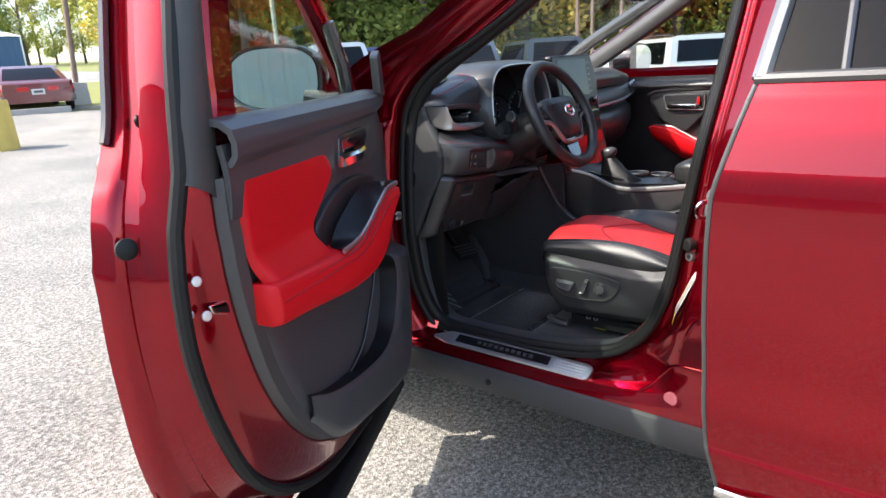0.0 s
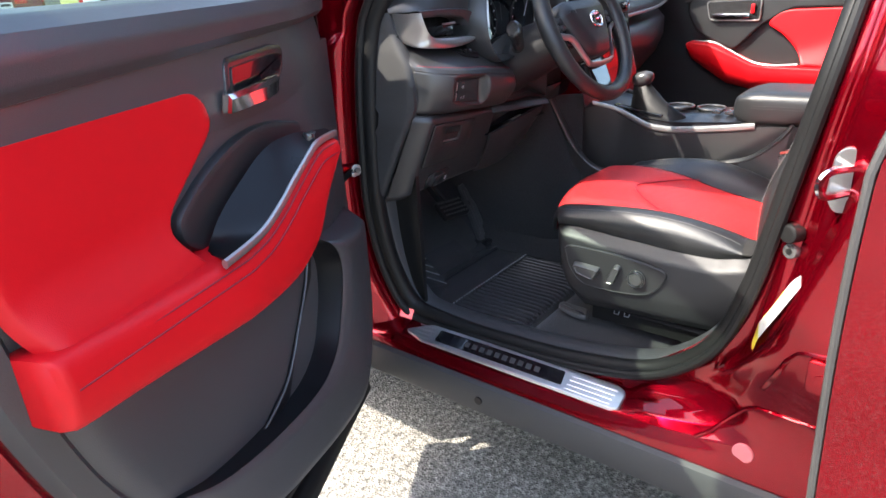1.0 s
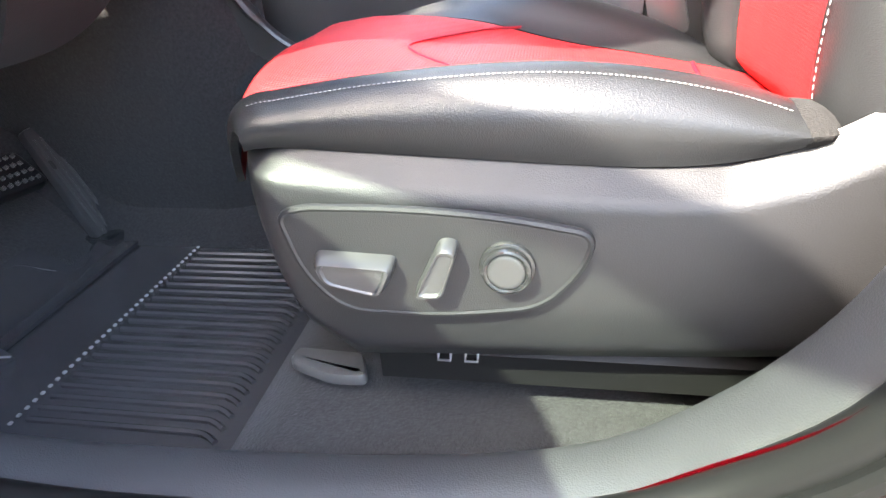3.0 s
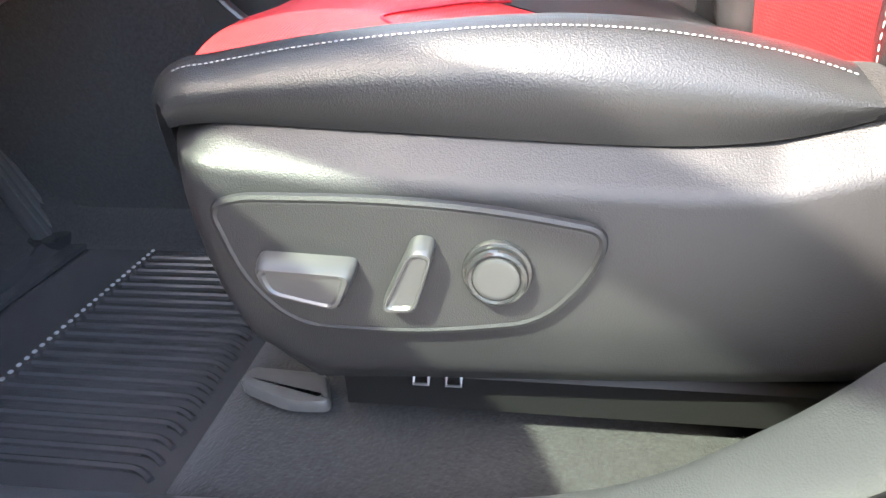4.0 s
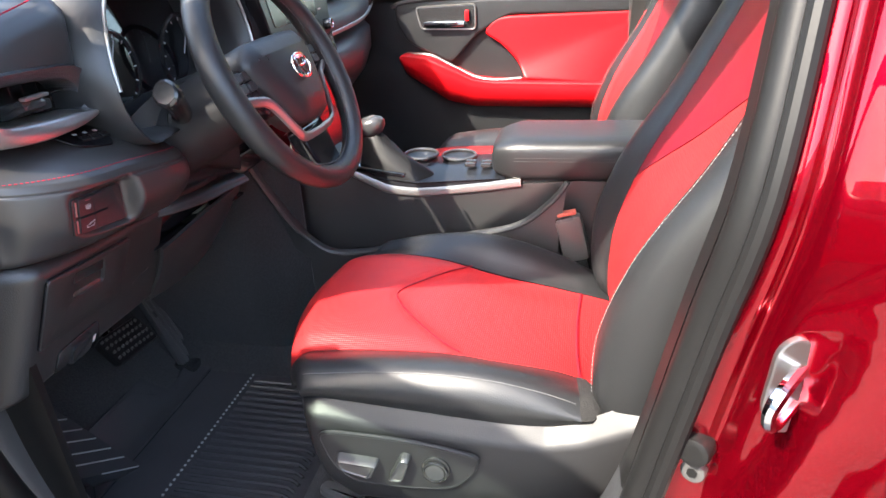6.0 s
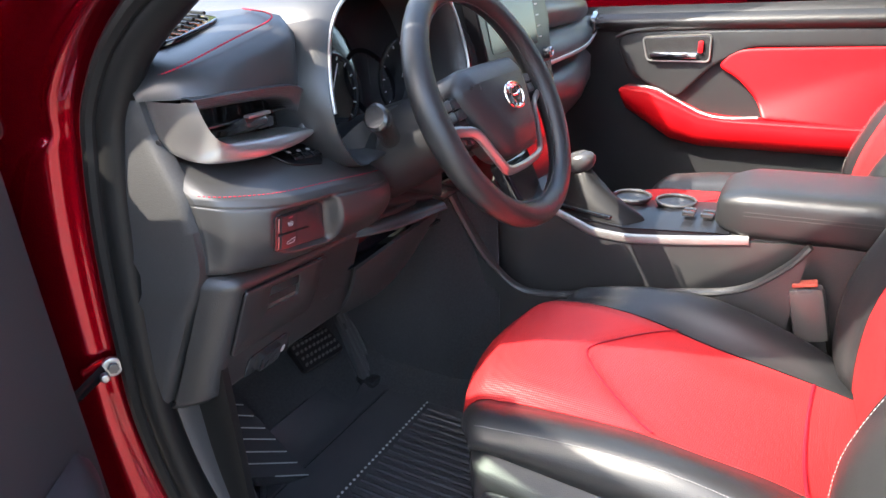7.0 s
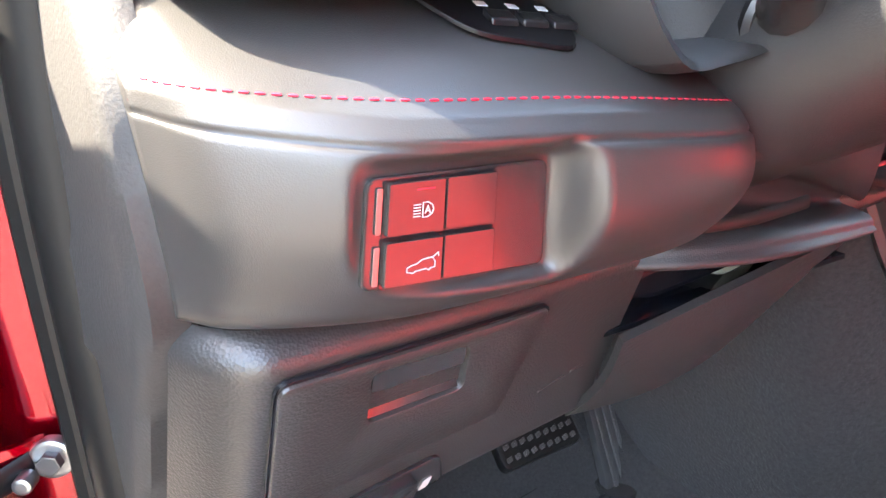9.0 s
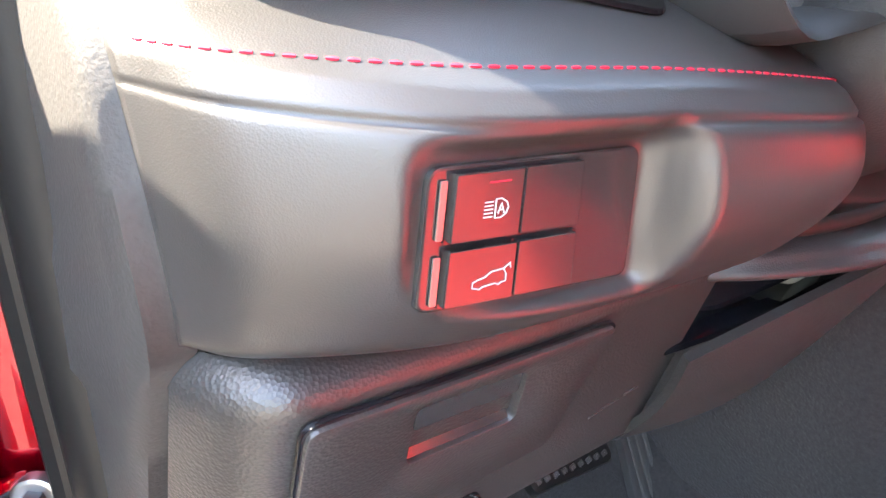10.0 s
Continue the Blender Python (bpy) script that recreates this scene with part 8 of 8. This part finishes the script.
parked("coupe_car", spot(20.5, 21.5), 14, car_paint("dark_red_paint", (0.11, 0.012, 0.014)), "dark red muscle coupe parked by the kerb", 4.9, 1.95, 1.34, True)
parked("parked_suv", spot(29.2, 13.2), 28, car_paint("silver_paint", (0.55, 0.57, 0.58)), "silver sport utility vehicle parked outside", 4.6, 1.85, 1.68)
parked("parked_suv", spot(43.6, 18.5), 30, car_paint("pale_grey_paint", (0.38, 0.42, 0.43)), "pale grey sport utility vehicle with roof rails", 4.7, 1.9, 1.80)
parked("parked_suv", spot(47.4, 20.5), 30, car_paint("navy_paint", (0.02, 0.035, 0.09)), "navy sport utility vehicle parked in a row", 4.6, 1.85, 1.72)
parked("parked_suv", spot(54.8, 19.0), 36, car_paint("blue_grey_paint", (0.10, 0.13, 0.16)), "blue-grey sport utility vehicle parked in a row", 4.6, 1.88, 1.78)
parked("parked_suv", spot(62.0, 18.0), 40, car_paint("black_green_paint", (0.03, 0.042, 0.045)), "dark sport utility vehicle with a paper in its window", 4.8, 1.95, 1.80)
parked("parked_suv", spot(73.6, 17.0), 45, car_paint("pale_silver_paint", (0.42, 0.44, 0.44), 0.2), "pale silver sport utility vehicle parked in a row", 4.7, 1.9, 1.70)


# trees: a few kinds, copied
def crown_mesh(kind, rx, rz, n, seed, leaf):
    rnd = random.Random(seed)
    bm = bmesh.new()
    clumps = []
    for _ in range(30):
        a, h, r = rnd.random() * math.tau, rnd.uniform(-0.75, 1.0), rnd.uniform(0.25, 0.85)
        w = (1 - 0.45 * abs(h)) * rx
        clumps.append((Vector((math.cos(a) * w * r, math.sin(a) * w * r, h * rz)), rnd.uniform(0.20, 0.42) * rx))
    for _ in range(n):
        c, r = rnd.choice(clumps)
        d = Vector((rnd.gauss(0, 1), rnd.gauss(0, 1), rnd.gauss(0, 0.8)))
        d = d.normalized() * r * rnd.uniform(0.55, 1.08)
        p = c + d
        s = leaf * rnd.uniform(0.5, 1.3)
        t = Vector((rnd.gauss(0, 1), rnd.gauss(0, 1), rnd.gauss(0, 1))).normalized()
        b = t.orthogonal().normalized()
        q = [p + t * s, p + b * s * 0.6, p - t * s * 0.8, p - b * s * 0.6]
        bm.faces.new([bm.verts.new(x) for x in q])
    return bm


def tree_kind(kind, H, rx, seed, group):
    rnd = random.Random(seed)
    t = thing("tree", (0, 0, -300), f"broad {kind} leafed tree beyond the car park" if kind != "rust" else "rust-red autumn tree beyond the car park", "tree", group)
    base = Vector((0, 0, -300))
    bm = tube([base, base + Vector((0.1, 0.05, H * 0.35)), base + Vector((-0.1, 0.1, H * 0.8))], [0.24, 0.17, 0.05], 8)
    for k in range(6):
        a = k * 1.1 + rnd.random()
        z = H * rnd.uniform(0.3, 0.6)
        tube([base + Vector((0, 0, z)), base + Vector((math.cos(a) * rx * 0.4, math.sin(a) * rx * 0.4, z + H * 0.12)), base + Vector((math.cos(a) * rx * 0.8, math.sin(a) * rx * 0.8, z + H * 0.22))], [0.08, 0.05, 0.015], 6, bm=bm)
    part("trunk", bm, BARK, t)
    c = crown_mesh(kind, rx, H * 0.44, 6500, seed, 0.13)
    bmesh.ops.translate(c, vec=base + Vector((0, 0, H * 0.50)), verts=c.verts)
    part("crown", c, LEAF[kind], t)
    return t


kinds = {"green": tree_kind("green", 11, 3.4, 3, "tree line"), "olive": tree_kind("olive", 12, 3.2, 5, "tree line"), "gold": tree_kind("gold", 10, 3.0, 8, "tree line"), "rust": tree_kind("rust", 9, 2.8, 11, "tree line")}
rnd = random.Random(4)
order = {"green": 0.36, "olive": 0.40, "gold": 0.17, "rust": 0.07}


def plant(p, s, kind):
    m = Matrix.Translation(p - Vector((0, 0, 0.1))) @ Matrix.Rotation(rnd.random() * math.tau, 4, "Z")
    t = copy_thing(kinds[kind], m)
    t.scale = (s * rnd.uniform(0.9, 1.15), s * rnd.uniform(0.9, 1.15), s)


def choose():
    return rnd.choices(list(order), list(order.values()))[0]


for i in range(44):
    az = 27.5 + i * 1.75 + rnd.uniform(-0.5, 0.5)
    for row in range(2):
        d = 30 + 7 * row + rnd.uniform(-2, 2)
        kind = choose()
        if row == 0 and 33 < az < 37:
            kind = "rust"
        plant(spot(az, d), rnd.uniform(0.85, 1.25), kind)
for i in range(26):
    az = 8 + i * 0.95 + rnd.uniform(-0.3, 0.3)
    plant(spot(az, 118 + rnd.uniform(-8, 20)), rnd.uniform(0.85, 1.3), "olive" if rnd.random() < 0.6 else choose())
for k, t in kinds.items():
    for o in [*t.children_recursive, t]:
        bpy.data.objects.remove(o)

# far blue building, and the pale metal-sided building behind the camera
def sided_building(name, p, yaw, L, W, H, mat, pitch, label):
    b = thing(name, p, label, "building")
    M = Matrix.Translation(p) @ Matrix.Rotation(radians(-yaw), 4, "Z")
    n = int(L / pitch)
    front = []
    for k in range(n):
        x = k * pitch
        front += [(x, 0.0), (x + pitch * 0.62, 0.0), (x + pitch * 0.72, -0.045), (x + pitch * 0.90, -0.045)]
    front.append((L, 0.0))
    part("wall", loft([[M @ Vector((x, y, z)) for x, y in front] for z in (-0.5, H * 0.5, H)], False, False), mat, b, "ribbed metal siding", 20)
    part("wall", loft([[M @ Vector(q) for q in ((0, 0, z), (0, W, z), (L, W, z), (L, 0, z))] for z in (-0.5, H)], False, False), mat, b)
    part("roof", loft([[M @ Vector((x, -0.25, H)), M @ Vector((x, W / 2, H + W * 0.09)), M @ Vector((x, W + 0.25, H))] for x in (-0.2, L + 0.2)], False, False), WHITE_METAL, b, "low metal roof")
    for x in (0.0, L):
        part("corner_trim", tube([M @ Vector((x, -0.03, 0)), M @ Vector((x, -0.03, H))], 0.12, 6), WHITE_METAL, b, "white corner trim")
    return b


sided_building("blue_building", spot(20.9, 101) + Vector((-34, 4, 0)), 0, 34, 12, 4.2, BLUE_METAL, 0.9, "long blue metal-sided building with white corner trims")
sided_building("service_building", Vector((-15.5, -20, 0)), -90, 34, 12, 5.0, WHITE_METAL, 0.55, "pale ribbed metal-sided service building")
